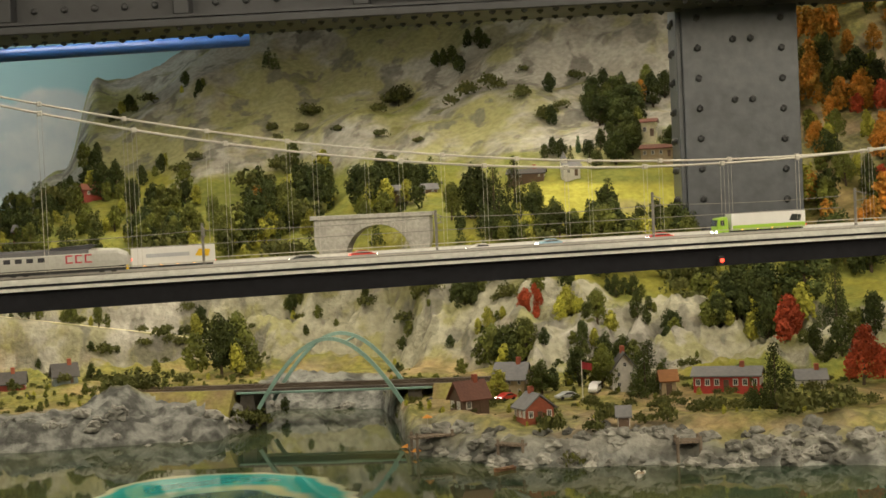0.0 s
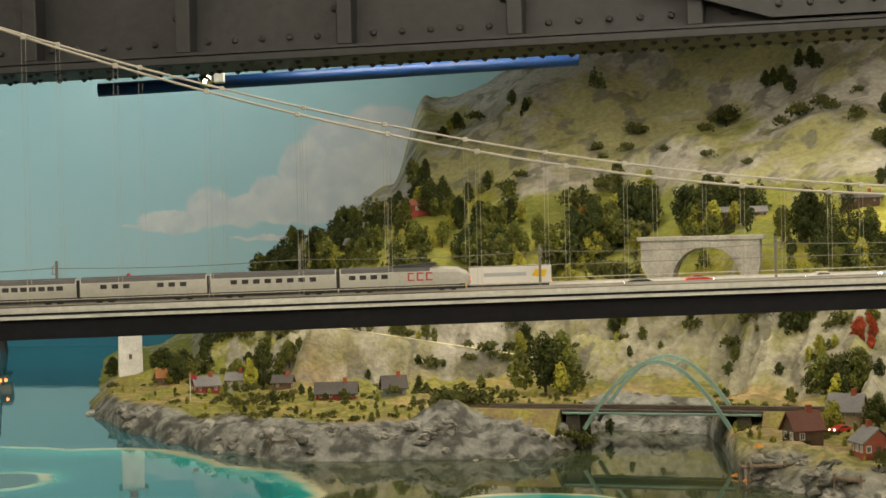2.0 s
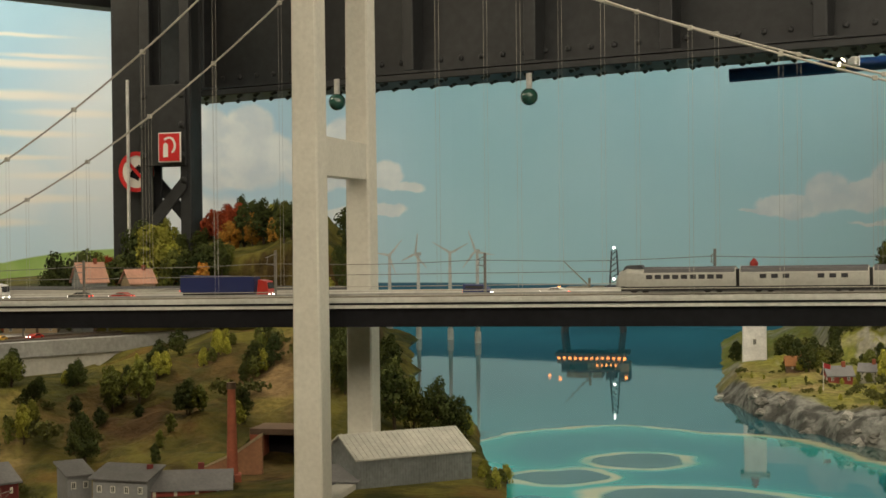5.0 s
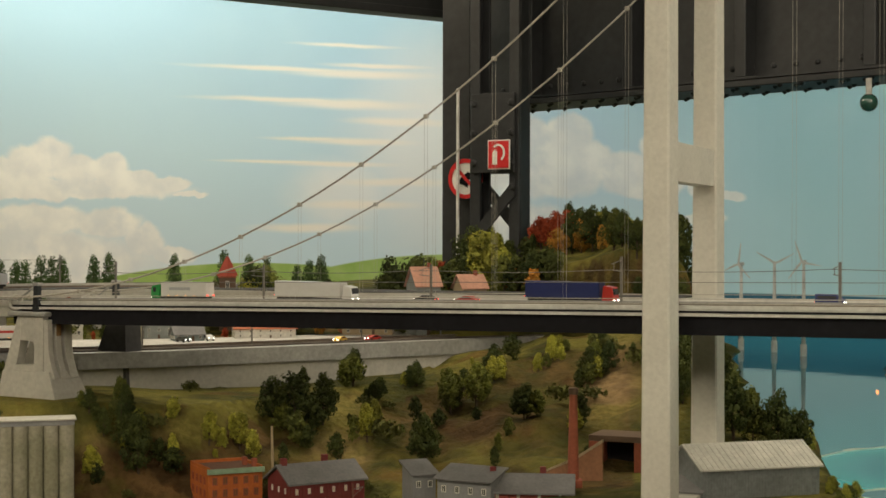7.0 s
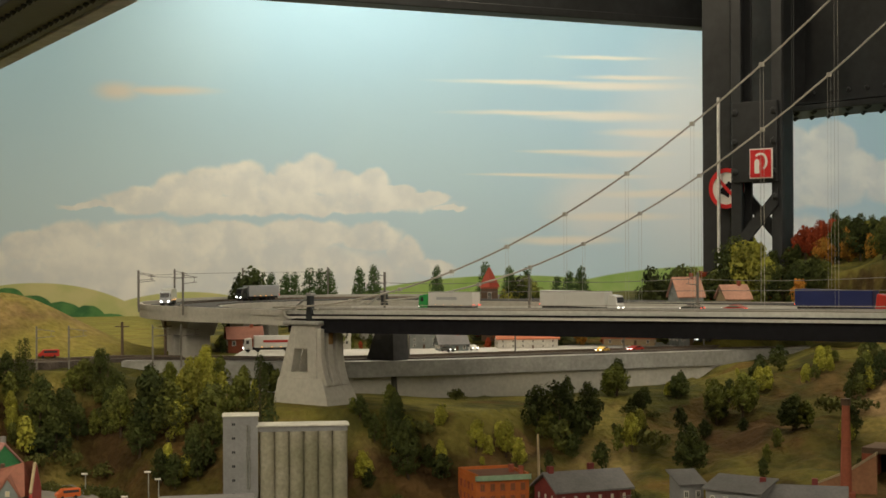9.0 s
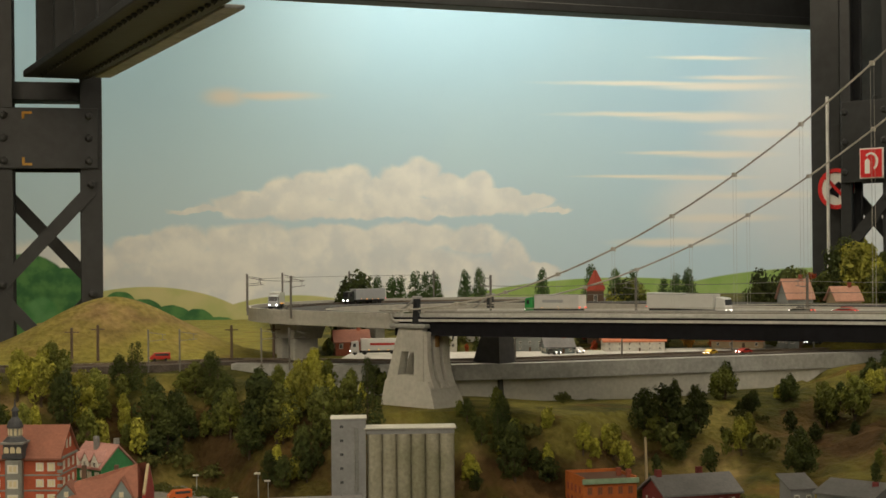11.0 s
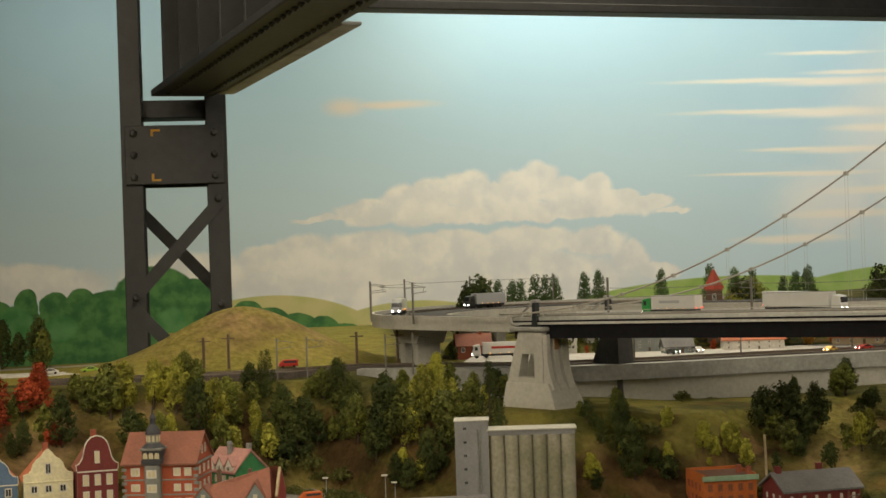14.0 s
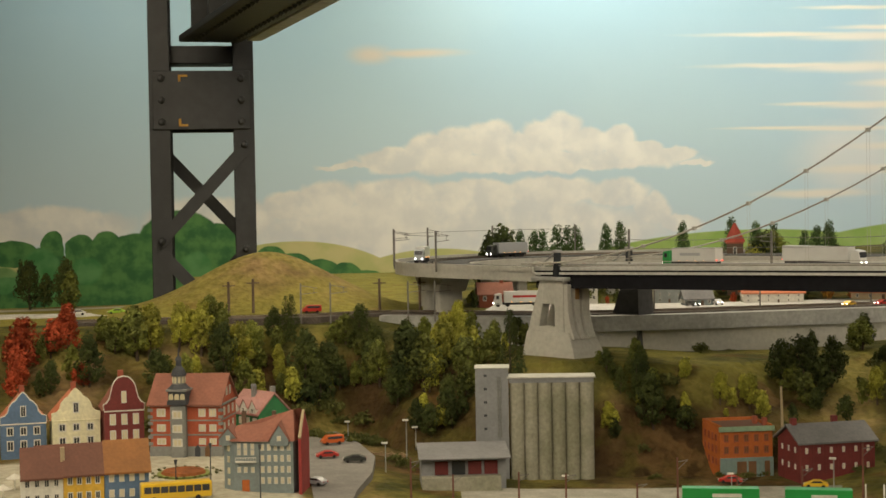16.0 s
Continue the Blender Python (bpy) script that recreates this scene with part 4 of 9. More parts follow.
part("shadow_gap", bm, BLACK, bridge, "black strip painting the shadow line of the deck edge")
bm = B()
strip(bm, X_END, X_FAR, Y0 + 0.002, Y0 + 0.012, 0.046, 0.053)
part("edge_rail", bm, DECK_TOP, bridge, "pale grey edge beam")
bm = B()
strip(bm, X_END, X_FAR, Y0 + 0.004, Y1 - 0.004, 0.042, 0.046)
part("road_bed", bm, DECK_TOP, bridge, "pale grey road surface")
bm = B()
strip(bm, X_END, X_FAR, 2.742, 2.750, 0.046, 0.056)
part("barrier", bm, EDGE, bridge, "concrete lane barrier")
bm = B()
strip(bm, X_END, X_FAR, Y1 - 0.010, Y1 - 0.002, 0.046, 0.058)
part("far_parapet", bm, DECK_TOP, bridge, "pale grey parapet")
RAIL = material("rail_steel", (0.22, 0.18, 0.14), 0.4, 0.8)
for y in (2.682, 2.698, 2.722, 2.738):
    bm = B()
    strip(bm, X_END, X_FAR, y - 0.001, y + 0.001, 0.048, 0.051)
    part("rail", bm, RAIL, bridge)
bm = B()
for k in range(220):
    x = X_END + 0.015 + k * 0.03
    box(bm, x - 0.006, 2.672, deck_z(x) + 0.046, x + 0.006, 2.745, deck_z(x) + 0.0485)
tagged(part("sleepers", bm, material("sleeper_brown", (0.07, 0.05, 0.035), 0.9), bridge), kind="stuff")
bm = B()
for k in range(40):
    x = X_END + 0.05 + k * 0.165
    box(bm, x, 2.812, deck_z(x) + 0.0462, x + 0.07, 2.815, deck_z(x) + 0.0468)
tagged(part("lane_marks", bm, WHITE, bridge), kind="stuff")
# railing of fine posts and wires on both edges
for y in (Y0 - 0.002, Y1 + 0.001):
    for dz in (0.056, 0.064):
        bm = B()
        strip(bm, X_END, X_FAR, y - 0.0007, y + 0.0007, dz, dz + 0.0014)
        part("handrail", bm, CABLE, bridge)


def tower(x):
    for y, dx in ((2.58, -0.010), (2.92, -0.045)):
        bm = B()
        a = x + dx
        prism(bm, [(a - 0.028, 0.9), (a + 0.028, 0.9), (a + 0.022, 2.13), (a - 0.022, 2.13)], "y", y - 0.024, y + 0.024)
        bmesh.ops.bevel(bm, geom=list(bm.edges), offset=0.003, segments=1, affect="EDGES")
        part("tower_leg", bm, TOWER, bridge)
    for z0, z1 in ((0.985, 1.01), (1.595, 1.665), (2.05, 2.12)):
        bm = B()
        prism(bm, [(x - 0.030, 2.602), (x + 0.010, 2.602), (x - 0.025, 2.898), (x - 0.065, 2.898)], "z", z0, z1)
        part("cross_beam", bm, TOWER, bridge)


tower(TOWER_X)
tower(3.62)


def main_z(x):
    return 1.53 + 0.104 * (x - 1.25) ** 2


def rear_z(x):
    return 1.545 + 0.081 * (x - 1.5) ** 2


def side_z(x):
    return 1.36 + 0.285 * (x + 2.75) ** 2


for y in (2.605, 2.895):
    for zf, lift, x0, x1, n in ((main_z if y < 2.7 else rear_z, 0.0, TOWER_X, 3.62, 60), (side_z, -0.006 if y < 2.7 else 0.0, -2.74, TOWER_X, 26)):
        bm = B()
        pts = [(x0 + (x1 - x0) * k / n, y, zf(x0 + (x1 - x0) * k / n) + lift) for k in range(n + 1)]
        sweep(bm, pts, 0.0020, 8)
        part("main_cable", bm, CABLE, bridge, smooth=True)
        count = int((x1 - x0) / 0.148)
        for k in range(1, count + 1):
            x = (TOWER_X + 0.075 + k * 0.1475) if x0 == TOWER_X else (TOWER_X - 0.06 - k * 0.148)
            if not x0 < x < x1 - 0.02:
                continue
            z = zf(x) + lift
            bm = B()
            box(bm, x - 0.0042, y - 0.0042, z - 0.0042, x + 0.0042, y + 0.0042, z + 0.0042, 0.001)
            clamp = part("cable_clamp", bm, CABLE, bridge)
            if z - deck_z(x) - 0.05 > 0.02:
                bm = B()
                for dx in (-0.0035, 0.0035):
                    tube(bm, (x + dx, y, deck_z(x) + 0.045), (x + dx, y, z), 0.00026, n=4, caps=False)
                part("hanger", bm, CABLE, bridge)

# ---------------------------------------------------------------- anchor pier and curved viaduct
pier = empty("anchor_pier", pose(-2.66, 2.68, 1.12), "pale concrete anchor pier with sloping buttresses", "pier")
def frustum(bm, rings):
    """A shaft of square rings (x0, y0, x1, y1, z)."""
    vs = [[bm.verts.new(v) for v in ((x0, y0, z), (x1, y0, z), (x1, y1, z), (x0, y1, z))] for x0, y0, x1, y1, z in rings]
    for a, b in zip(vs, vs[1:]):
        for k in range(4):
            bm.faces.new((a[k], a[(k + 1) % 4], b[(k + 1) % 4], b[k]))
    bm.faces.new(vs[0][::-1]), bm.faces.new(vs[-1])


bm = B()
frustum(bm, [(-0.084, -0.080, 0.107, 0.038, -0.035), (-0.080, -0.073, 0.090, 0.033, 0.022), (-0.076, -0.064, 0.066, 0.028, 0.068)])
bmesh.ops.bevel(bm, geom=list(bm.edges), offset=0.0015, segments=1, affect="EDGES")
part("foot", bm, CONCRETE, pier)
for y0, y1 in ((-0.060, -0.034), (0.0, 0.022)):
    bm = B()
    prism(bm, [(-0.075, 0.068), (-0.040, 0.068), (-0.0365, 0.081), (-0.0235, 0.137), (-0.0235, 0.192), (-0.032, 0.192)], "y", y0, y1)
    part("raking_leg", bm, CONCRETE, pier)
    bm = B()
    box(bm, -0.0233, y0, 0.137, 0.0173, y1, 0.192)
    part("head_beam", bm, CONCRETE, pier)
    bm = B()
    prism(bm, [(-0.0398, 0.068), (0.0173, 0.068), (0.0173, 0.081), (-0.0363, 0.081)], "y", y0, y1)
    part("sill", bm, CONCRETE, pier)
bm = B()
box(bm, 0.0175, -0.060, 0.068, 0.046, 0.022, 0.192)
part("shaft", bm, CONCRETE, pier)
for y0, y1 in ((-0.058, -0.043), (-0.033, -0.015), (-0.004, 0.020)):
    bm = B()
    prism(bm, [(0.0462, 0.052), (0.080, 0.052), (0.064, 0.092), (0.0595, 0.120), (0.058, 0.185), (0.0462, 0.185)], "y", y0, y1)
    bmesh.ops.bevel(bm, geom=list(bm.edges), offset=0.0012, segments=1, affect="EDGES")
    part("buttress", bm, CONCRETE, pier)
bm = B()
box(bm, -0.058, -0.068, 0.192, 0.056, 0.026, 0.203, 0.003)
part("cap_slab", bm, EDGE, pier)
bm = B()
box(bm, 0.0585, -0.031, 0.148, 0.0605, -0.017, 0.178, 0.0003)
part("rust_stain", bm, material("rust", (0.30, 0.17, 0.07), 0.9), pier)
bm = B()
box(bm, -0.058, 0.165, 0.192, 0.056, 0.245, 0.203, 0.003)
part("cap_slab", bm, EDGE, pier)
SADDLE = material("saddle_dark", (0.02, 0.025, 0.03), 0.5)
for y in (-0.050, 0.215):
    bm = B()
    prism(bm, [(0.009, 0.203), (0.029, 0.203), (0.025, 0.235), (0.024, 0.262), (0.014, 0.262), (0.013, 0.235)], "y", y - 0.007, y + 0.007)
    part("saddle_post", bm, SADDLE, pier)
    bm = B()
    box(bm, 0.011, y - 0.009, 0.262, 0.028, y + 0.009, 0.269, 0.001)
    part("saddle", bm, EDGE, pier)
    bm = B()
    sweep(bm, [(-0.049 + 0.0145 * 0.712 * math.cos(k * math.pi / 12), y + 0.0145 * 0.702 * math.cos(k * math.pi / 12), 0.2225 + 0.0145 * math.sin(k * math.pi / 12)) for k in range(24)], 0.0042, 8, True)
    part("anchor_ring", bm, CONCRETE, pier, smooth=True)
    bm = B()
    tube(bm, (-0.040, y, 0.228), (0.013, y, 0.262), 0.0028, n=8)
    part("anchor_bar", bm, EDGE, pier)
bm = B()
prism(bm, [(-0.17, 0.0), (-0.04, 0.0), (-0.045, 0.19), (-0.09, 0.19)], "y", 0.32, 0.38)
part("rear_pier", bm, material("pier_dark", (0.06, 0.06, 0.06), 0.8), pier, "dark rear pier leg")


def band(path, width, z0, z1, bm):
    """A flat band of a width along a path of (x, y) points, from z0 to z1."""
    rings = []
    for k, p in enumerate(path):
        a, b = Vector(path[max(0, k - 1)]), Vector(path[min(len(path) - 1, k + 1)])
        n = Vector((-(b - a).y, (b - a).x)).normalized() * width / 2
        p = Vector(p)
        rings.append([bm.verts.new((*(p + n), z0)), bm.verts.new((*(p - n), z0)), bm.verts.new((*(p - n), z1)), bm.verts.new((*(p + n), z1))])
    for a, b in zip(rings, rings[1:]):
        for k in range(4):
            bm.faces.new((a[k], a[(k + 1) % 4], b[(k + 1) % 4], b[k]))
    bm.faces.new(rings[0][::-1]), bm.faces.new(rings[-1])


loop = [(-2.70, 2.76)] + [(-3.05 + 0.56 * math.cos(a), 3.34 + 0.56 * math.sin(a)) for a in [radians(-85 - 10 * k) for k in range(19)]] + [(-2.4, 3.95), (-1.6, 4.05)]
loop_out = [(-2.70, 2.645)] + [(-3.05 + 0.672 * math.cos(a), 3.34 + 0.672 * math.sin(a)) for a in [radians(-85 - 10 * k) for k in range(19)]]
viaduct = empty("curved_viaduct", pose(0, 0, 0), "curved pale concrete viaduct leading off the bridge", "viaduct")
bm = B()
band(loop, 0.23, 1.308, 1.332, bm)
part("deck", bm, CONCRETE, viaduct)
bm = B()
band(loop_out, 0.012, 1.332, 1.345, bm)
part("parapet", bm, CONCRETE, viaduct)
bm = B()
band(loop, 0.20, 1.332, 1.335, bm)
part("road_bed", bm, ASPHALT, viaduct)
for r in (0.62, 0.604, 0.576, 0.56):
    bm = B()
    band([(-2.70, 3.34 - r)] + [(-3.05 + r * math.cos(a), 3.34 + r * math.sin(a)) for a in [radians(-90 - 7.5 * k) for k in range(24)]], 0.002, 1.335, 1.339, bm)
    part("rail", bm, RAIL, viaduct)
for a in (-112, -148, -186, -220):
    x, y = -3.05 + 0.57 * math.cos(radians(a)), 3.34 + 0.57 * math.sin(radians(a))
    bm = B()
    box(bm, -0.07, -0.035, 1.12, -0.03, 0.035, 1.27, 0.003, pose(x, y, 0, 0, 0, a + 90))
    box(bm, 0.03, -0.035, 1.12, 0.07, 0.035, 1.27, 0.003, pose(x, y, 0, 0, 0, a + 90))
    prism(bm, [(-0.08, 1.265), (0.08, 1.265), (0.12, 1.308), (-0.12, 1.308)], "y", -0.04, 0.04, pose(x, y, 0, 0, 0, a + 90))
    part("support", bm, CONCRETE, viaduct)

# retaining wall with the lower railway terrace
curve = [(-2.00, 4.22), (-2.16, 4.00), (-2.33, 3.68), (-2.50, 3.38), (-2.64, 3.12), (-2.78, 2.93), (-2.95, 2.80), (-3.12, 2.72), (-3.28, 2.62)]
wallr = empty("retaining_wall", pose(0, 0, 0), "curved pale concrete retaining wall of the lower railway", "wall")
bm = B()
band(curve, 0.03, 1.04, 1.165, bm)
part("face", bm, CONCRETE, wallr)
bm = B()
band([(x - 0.006, y - 0.012) for x, y in curve], 0.05, 1.165, 1.205, bm)
part("coping", bm, EDGE, wallr)
track_run = [(x - 0.09, y + 0.06) for x, y in curve] + [(-3.42, 2.46), (-3.6, 2.2), (-3.8, 1.9)]
bm = B()
band(track_run, 0.13, 1.12, 1.207, bm)
tagged(link_bm("railway_bed", bm, material("ballast", (0.12, 0.10, 0.085), 0.95, 0, 0.4, 260, 20, 0.8)), "brown ballast bed of the lower railway", "railway", kind="structure")
for off in (-0.03, -0.014, 0.014, 0.03):
    bm = B()
    band([(x + off * 0.8, y + off * 0.6) for x, y in track_run], 0.002, 1.207, 1.212, bm)
    tagged(link_bm("rail", bm, RAIL), "rusty rail of the lower railway", "rail")

# ---------------------------------------------------------------- trees
LEAF = {
    0: material("leaf_dark", (0.036, 0.050, 0.016), 0.85, 0, 0.35, 90, 14, 0.0, colour2=(0.062, 0.074, 0.018), by_piece=0.3, by_leaf=0.2),
    1: material("leaf_mid", (0.15, 0.165, 0.030), 0.85, 0, 0.35, 90, 14, 0.0, colour2=(0.085, 0.098, 0.026), by_piece=0.3, by_leaf=0.2),
    2: material("leaf_yellow", (0.35, 0.345, 0.048), 0.85, 0, 0.35, 90, 14, 0.0, colour2=(0.19, 0.19, 0.034), by_piece=0.25, by_leaf=0.2),
    3: material("leaf_red", (0.34, 0.062, 0.024), 0.85, 0, 0.35, 90, 14, 0.0, colour2=(0.25, 0.048, 0.02), by_piece=0.25, by_leaf=0.2),
    4: material("leaf_orange", (0.48, 0.20, 0.03), 0.85, 0, 0.35, 90, 14, 0.0, colour2=(0.26, 0.16, 0.03), by_piece=0.25, by_leaf=0.2),
}
LEAF[5] = LEAF[0]
LEAF[6] = material("leaf_olive", (0.085, 0.088, 0.024), 0.85, 0, 0.35, 90, 14, 0.0, colour2=(0.055, 0.062, 0.018), by_piece=0.35, by_leaf=0.2)
LEAF[7] = material("leaf_green", (0.085, 0.135, 0.045), 0.85, 0, 0.35, 90, 14, 0.0, colour2=(0.05, 0.09, 0.03), by_piece=0.2, by_leaf=0.2)
BARK = material("bark", (0.10, 0.075, 0.05), 0.95, 0, 0.3, 200, 30, 0.5)
TREE_WORDS = {0: "dark green leafy model tree", 1: "mid green leafy model tree", 2: "yellow-green leafy model tree", 3: "rust-red autumn model tree",
              4: "orange autumn model tree", 5: "dark green conifer model tree", 6: "low olive green model bush", 7: "slim pointed green model tree"}
TREES = {}


def clump(bm, c, r, n, rng, big=1.0):
    """A loose knot of small leaves round c."""
    for _ in range(n):
        d = Vector((rng.gauss(0, 1), rng.gauss(0, 1), rng.gauss(0, 0.8)))
        d = d.normalized() * r * rng.uniform(0.7, 1.1)
        s = r * rng.uniform(0.15, 0.25) * big
        up = (d.normalized() + Vector((rng.uniform(-1, 1), rng.uniform(-1, 1), rng.uniform(-1, 1))) * 0.55).normalized()
        a = Vector((rng.uniform(-1, 1), rng.uniform(-1, 1), rng.uniform(-1, 1))).normalized()
        b = up.cross(a).normalized() if up.cross(a).length > 1e-6 else Vector((1, 0, 0))
        e = b.cross(up).normalized()
        p = c + d
        bm.faces.new([bm.verts.new(p + v) for v in (-b * s, e * s * 0.9, b * s, -e * s * 0.8)])


def tree_meshes(kind, variant, share=1.0):
    """A trunk with limbs and a crown of leaf knots, one unit high."""
    rng = random.Random(kind * 17 + variant * 5 + 3)
    big = 1 / math.sqrt(share)
    n = lambda count: int(count * share)
    trunk, crown = B(), B()
    if kind in (0, 1, 2, 3, 4):
        lean = Vector((rng.uniform(-0.05, 0.05), rng.uniform(-0.05, 0.05), 0))
        low = rng.uniform(0.16, 0.28)
        tube(trunk, (0, 0, -0.08), Vector((0, 0, 0.5)) + lean, 0.035, 0.018, 7)
        wide = rng.uniform(0.20, 0.28)
        for k in range(22):
            a, f = k * 2.4 + rng.uniform(-0.4, 0.4), (k + 0.5) / 22
            h = low + f * (0.90 - low)
            rad = wide * (math.sin(math.pi * min(1, 0.18 + 0.80 * f)) ** 0.7) * rng.uniform(0.45, 1.1)
            c = Vector((math.cos(a) * rad, math.sin(a) * rad, h + rng.uniform(-0.04, 0.04))) + lean
            if k % 3 == 0:
                tube(trunk, Vector((0, 0, max(0.12, h - 0.22))) + lean * 0.6, c, 0.012, 0.004, 5)
            clump(crown, c, rng.uniform(0.085, 0.15), n(90), rng, big)
        clump(crown, Vector((0, 0, 0.62)) + lean, 0.2, n(110), rng, big)
        clump(crown, Vector((0, 0, 0.9)) + lean, 0.1, n(50), rng, big)
    elif kind in (5, 7):
        tube(trunk, (0, 0, -0.08), (0, 0, 0.95), 0.028, 0.006, 7)
        layers = 15 if kind == 7 else 11
        for k in range(layers):
            f = k / (layers - 1)
            rad = (0.27 if kind == 5 else 0.20) * (1 - f) ** 0.8 + 0.02
            if kind == 7:
                rad = 0.20 * (1 - f) ** 0.6 * min(1.0, 0.55 + 2.5 * f) + 0.005
            h = 0.14 + 0.82 * f
            for j in range(max(3, int(9 * (1 - f) + 2))):
                a = j * 2.39996 + k + rng.uniform(-0.3, 0.3)
                rr = rad * rng.uniform(0.5, 1.05)
                c = Vector((math.cos(a) * rr, math.sin(a) * rr, h - rr * 0.25 + rng.uniform(-0.02, 0.02)))
                clump(crown, c, rng.uniform(0.05, 0.085) * (1.35 if kind == 7 else 1.0), n(34), rng, big)
    else:
        tube(trunk, (0, 0, -0.1), (0, 0, 0.4), 0.05, 0.02, 6)
        for k in range(16):
            a, rad = k * 2.39996, 0.62 * math.sqrt((k + 0.5) / 16) * rng.uniform(0.7, 1.1)
            clump(crown, Vector((math.cos(a) * rad, math.sin(a) * rad, 0.60 - 0.45 * rad ** 2 + rng.uniform(-0.1, 0.15))), rng.uniform(0.18, 0.3), n(46), rng, big)
    return trunk, crown


STUFF = {}


def plant(x, y, z, height, kind, turn, group, single=True):
    """A tree or bush; single ones are things, the rest is gathered for the joined woods."""
    variant = int(turn * 7) % (3 if kind in (0, 1) else 2)
    key = (kind, variant)
    spread = height * (0.92 + 0.15 * math.sin(turn)) * (1.0 if kind == 7 else 1.0)
    m = pose(x, y, z, 0, 0, turn) @ Matrix.Diagonal((spread, spread, height, 1))
    if not single:
        STUFF.setdefault(kind, []).append((variant, m))
        return
    if key in TREES:
        s = TREES[key].scale
        ob = copy_thing(TREES[key], pose(x, y, z, 0, 0, turn) @ Matrix.Diagonal((spread / s.x, spread / s.y, height / s.z, 1)))
    else:
        trunk, crown = tree_meshes(kind, variant)
        ob = TREES[key] = empty("bush" if kind == 6 else "tree", m, TREE_WORDS[kind], "bush" if kind == 6 else "tree", group)
        part("trunk", trunk, BARK, ob)
        part("crown", crown, LEAF[kind], ob)
    ob["group"] = group


def joined_woods():
    """The uncounted rest of the trees and shrubs, one mesh a kind."""
    for kind, rows in STUFF.items():
        co, idx, start, total = [], [], [], 0
        shapes = {}
        for variant, m in rows:
            if variant not in shapes:
                trunk, crown = tree_meshes(kind, variant, 0.30)
                me = bpy.data.meshes.new("crown")
                crown.to_mesh(me)
                crown.free(), trunk.free()
                v = np.empty(len(me.vertices) * 3)
                me.vertices.foreach_get("co", v)
                f = np.empty(len(me.loops), dtype=np.int32)
                me.loops.foreach_get("vertex_index", f)
                shapes[variant] = (v.reshape(-1, 3), f.reshape(-1, 4))
                bpy.data.meshes.remove(me)
            v, f = shapes[variant]
            a = np.array(m)
            co.append(v @ a[:3, :3].T + a[:3, 3])
            idx.append(f + total)
            total += len(v)
        co, idx = np.concatenate(co), np.concatenate(idx)
        me = bpy.data.meshes.new("woodland")
        me.vertices.add(len(co))
        me.vertices.foreach_set("co", co.ravel())
        me.loops.add(idx.size)
        me.loops.foreach_set("vertex_index", idx.ravel().astype(np.int32))
        me.polygons.add(len(idx))
        me.polygons.foreach_set("loop_start", np.arange(0, idx.size, 4, dtype=np.int32))
        me.update(calc_edges=True)
        me.materials.append(LEAF[kind])
        tagged(new("shrubs" if kind == 6 else "woodland", me), STUFF_WORDS[kind], "shrubs" if kind == 6 else "trees", kind="stuff")


STUFF_WORDS = {k: w.replace("tree", "trees in close stands").replace("bush", "bushes scattered on the ground") for k, w in TREE_WORDS.items()}


def wood(rows, zfun, group):
    for i, (az, d, h, kind) in enumerate(rows):
        x, y = polar(az, d)
        turn = (az * 37 + d * 111) % 360
        plant(x, y, zfun(az, d) - 0.004, h, kind, turn, group, d < 5.0 and kind != 6 or h > 0.08)
        # smaller neighbours make a close stand of it
        for k in range(1 if kind in (2, 6) or zfun is town_z else 2):
            a = radians(turn + 140 * k)
            far = h * (0.34 if kind != 6 else 1.1)
            xb, yb = x + far * math.cos(a), y + far * math.sin(a)
            azb, db = math.degrees(math.atan2(-xb, yb)), math.hypot(xb, yb)
            if (h > 0.04 or kind == 6) and not (az < -11.5 and d > 4.5):
                plant(xb, yb, zfun(azb, db) - 0.004, h * (0.80 - 0.18 * k - 0.07 * (i % 3)), (1, kind, 2, kind, 1)[(i + 2 * k) % 5] if kind < 3 else kind, turn + 77 * k + 31, group, False)


# bearing, distance, height and kind of each tree
FJORD_HIGH = [
    (-9.6, 6.1, 0.084, 5), (-14.3, 5.78, 0.094, 6), (-16, 5.88, 0.076, 0), (-16.6, 5.77, 0.075, 0), (-17.5, 5.84, 0.068, 0), (-11.1, 5.8, 0.071, 6),
    (-13.6, 5.58, 0.052, 6), (-9.7, 5.76, 0.05, 6), (-13.7, 5.43, 0.039, 6), (-12.1, 5.57, 0.036, 6), (-6.6, 6.15, 0.067, 0), (-5.2, 6.34, 0.06, 6),
    (-4.5, 6.41, 0.079, 0), (-4, 6.34, 0.06, 0), (-7.1, 6.09, 0.062, 0), (-15.1, 5.28, 0.031, 6), (-16.8, 5.46, 0.071, 6), (-18, 5.44, 0.051, 6), (-18.9,
    5.34, 0.05, 6), (-18.9, 5.58, 0.04, 6), (-19.9, 5.41, 0.07, 0), (-20.8, 5.52, 0.052, 6), (-19.7, 5.22, 0.057, 6), (-20.3, 5.29, 0.042, 6)
]
FJORD_WOOD = [
    (-21.4, 5.24, 0.114, 0), (-22, 5.28, 0.114, 1), (-22.5, 5.32, 0.106, 0), (-22.9, 5.15, 0.115, 1), (-22.4, 5.06, 0.113, 0), (-22.9, 4.96, 0.108, 0),
    (-23.2, 5.27, 0.095, 4), (-21.8, 5.15, 0.093, 1), (-23.1, 5.04, 0.091, 0), (-22.1, 5.02, 0.073, 0), (-20.7, 4.88, 0.07, 5), (-21.6, 4.88, 0.06, 0),
    (-20, 4.86, 0.06, 0), (-5.7, 5.75, 0.079, 0), (-6.4, 5.67, 0.061, 6)
]
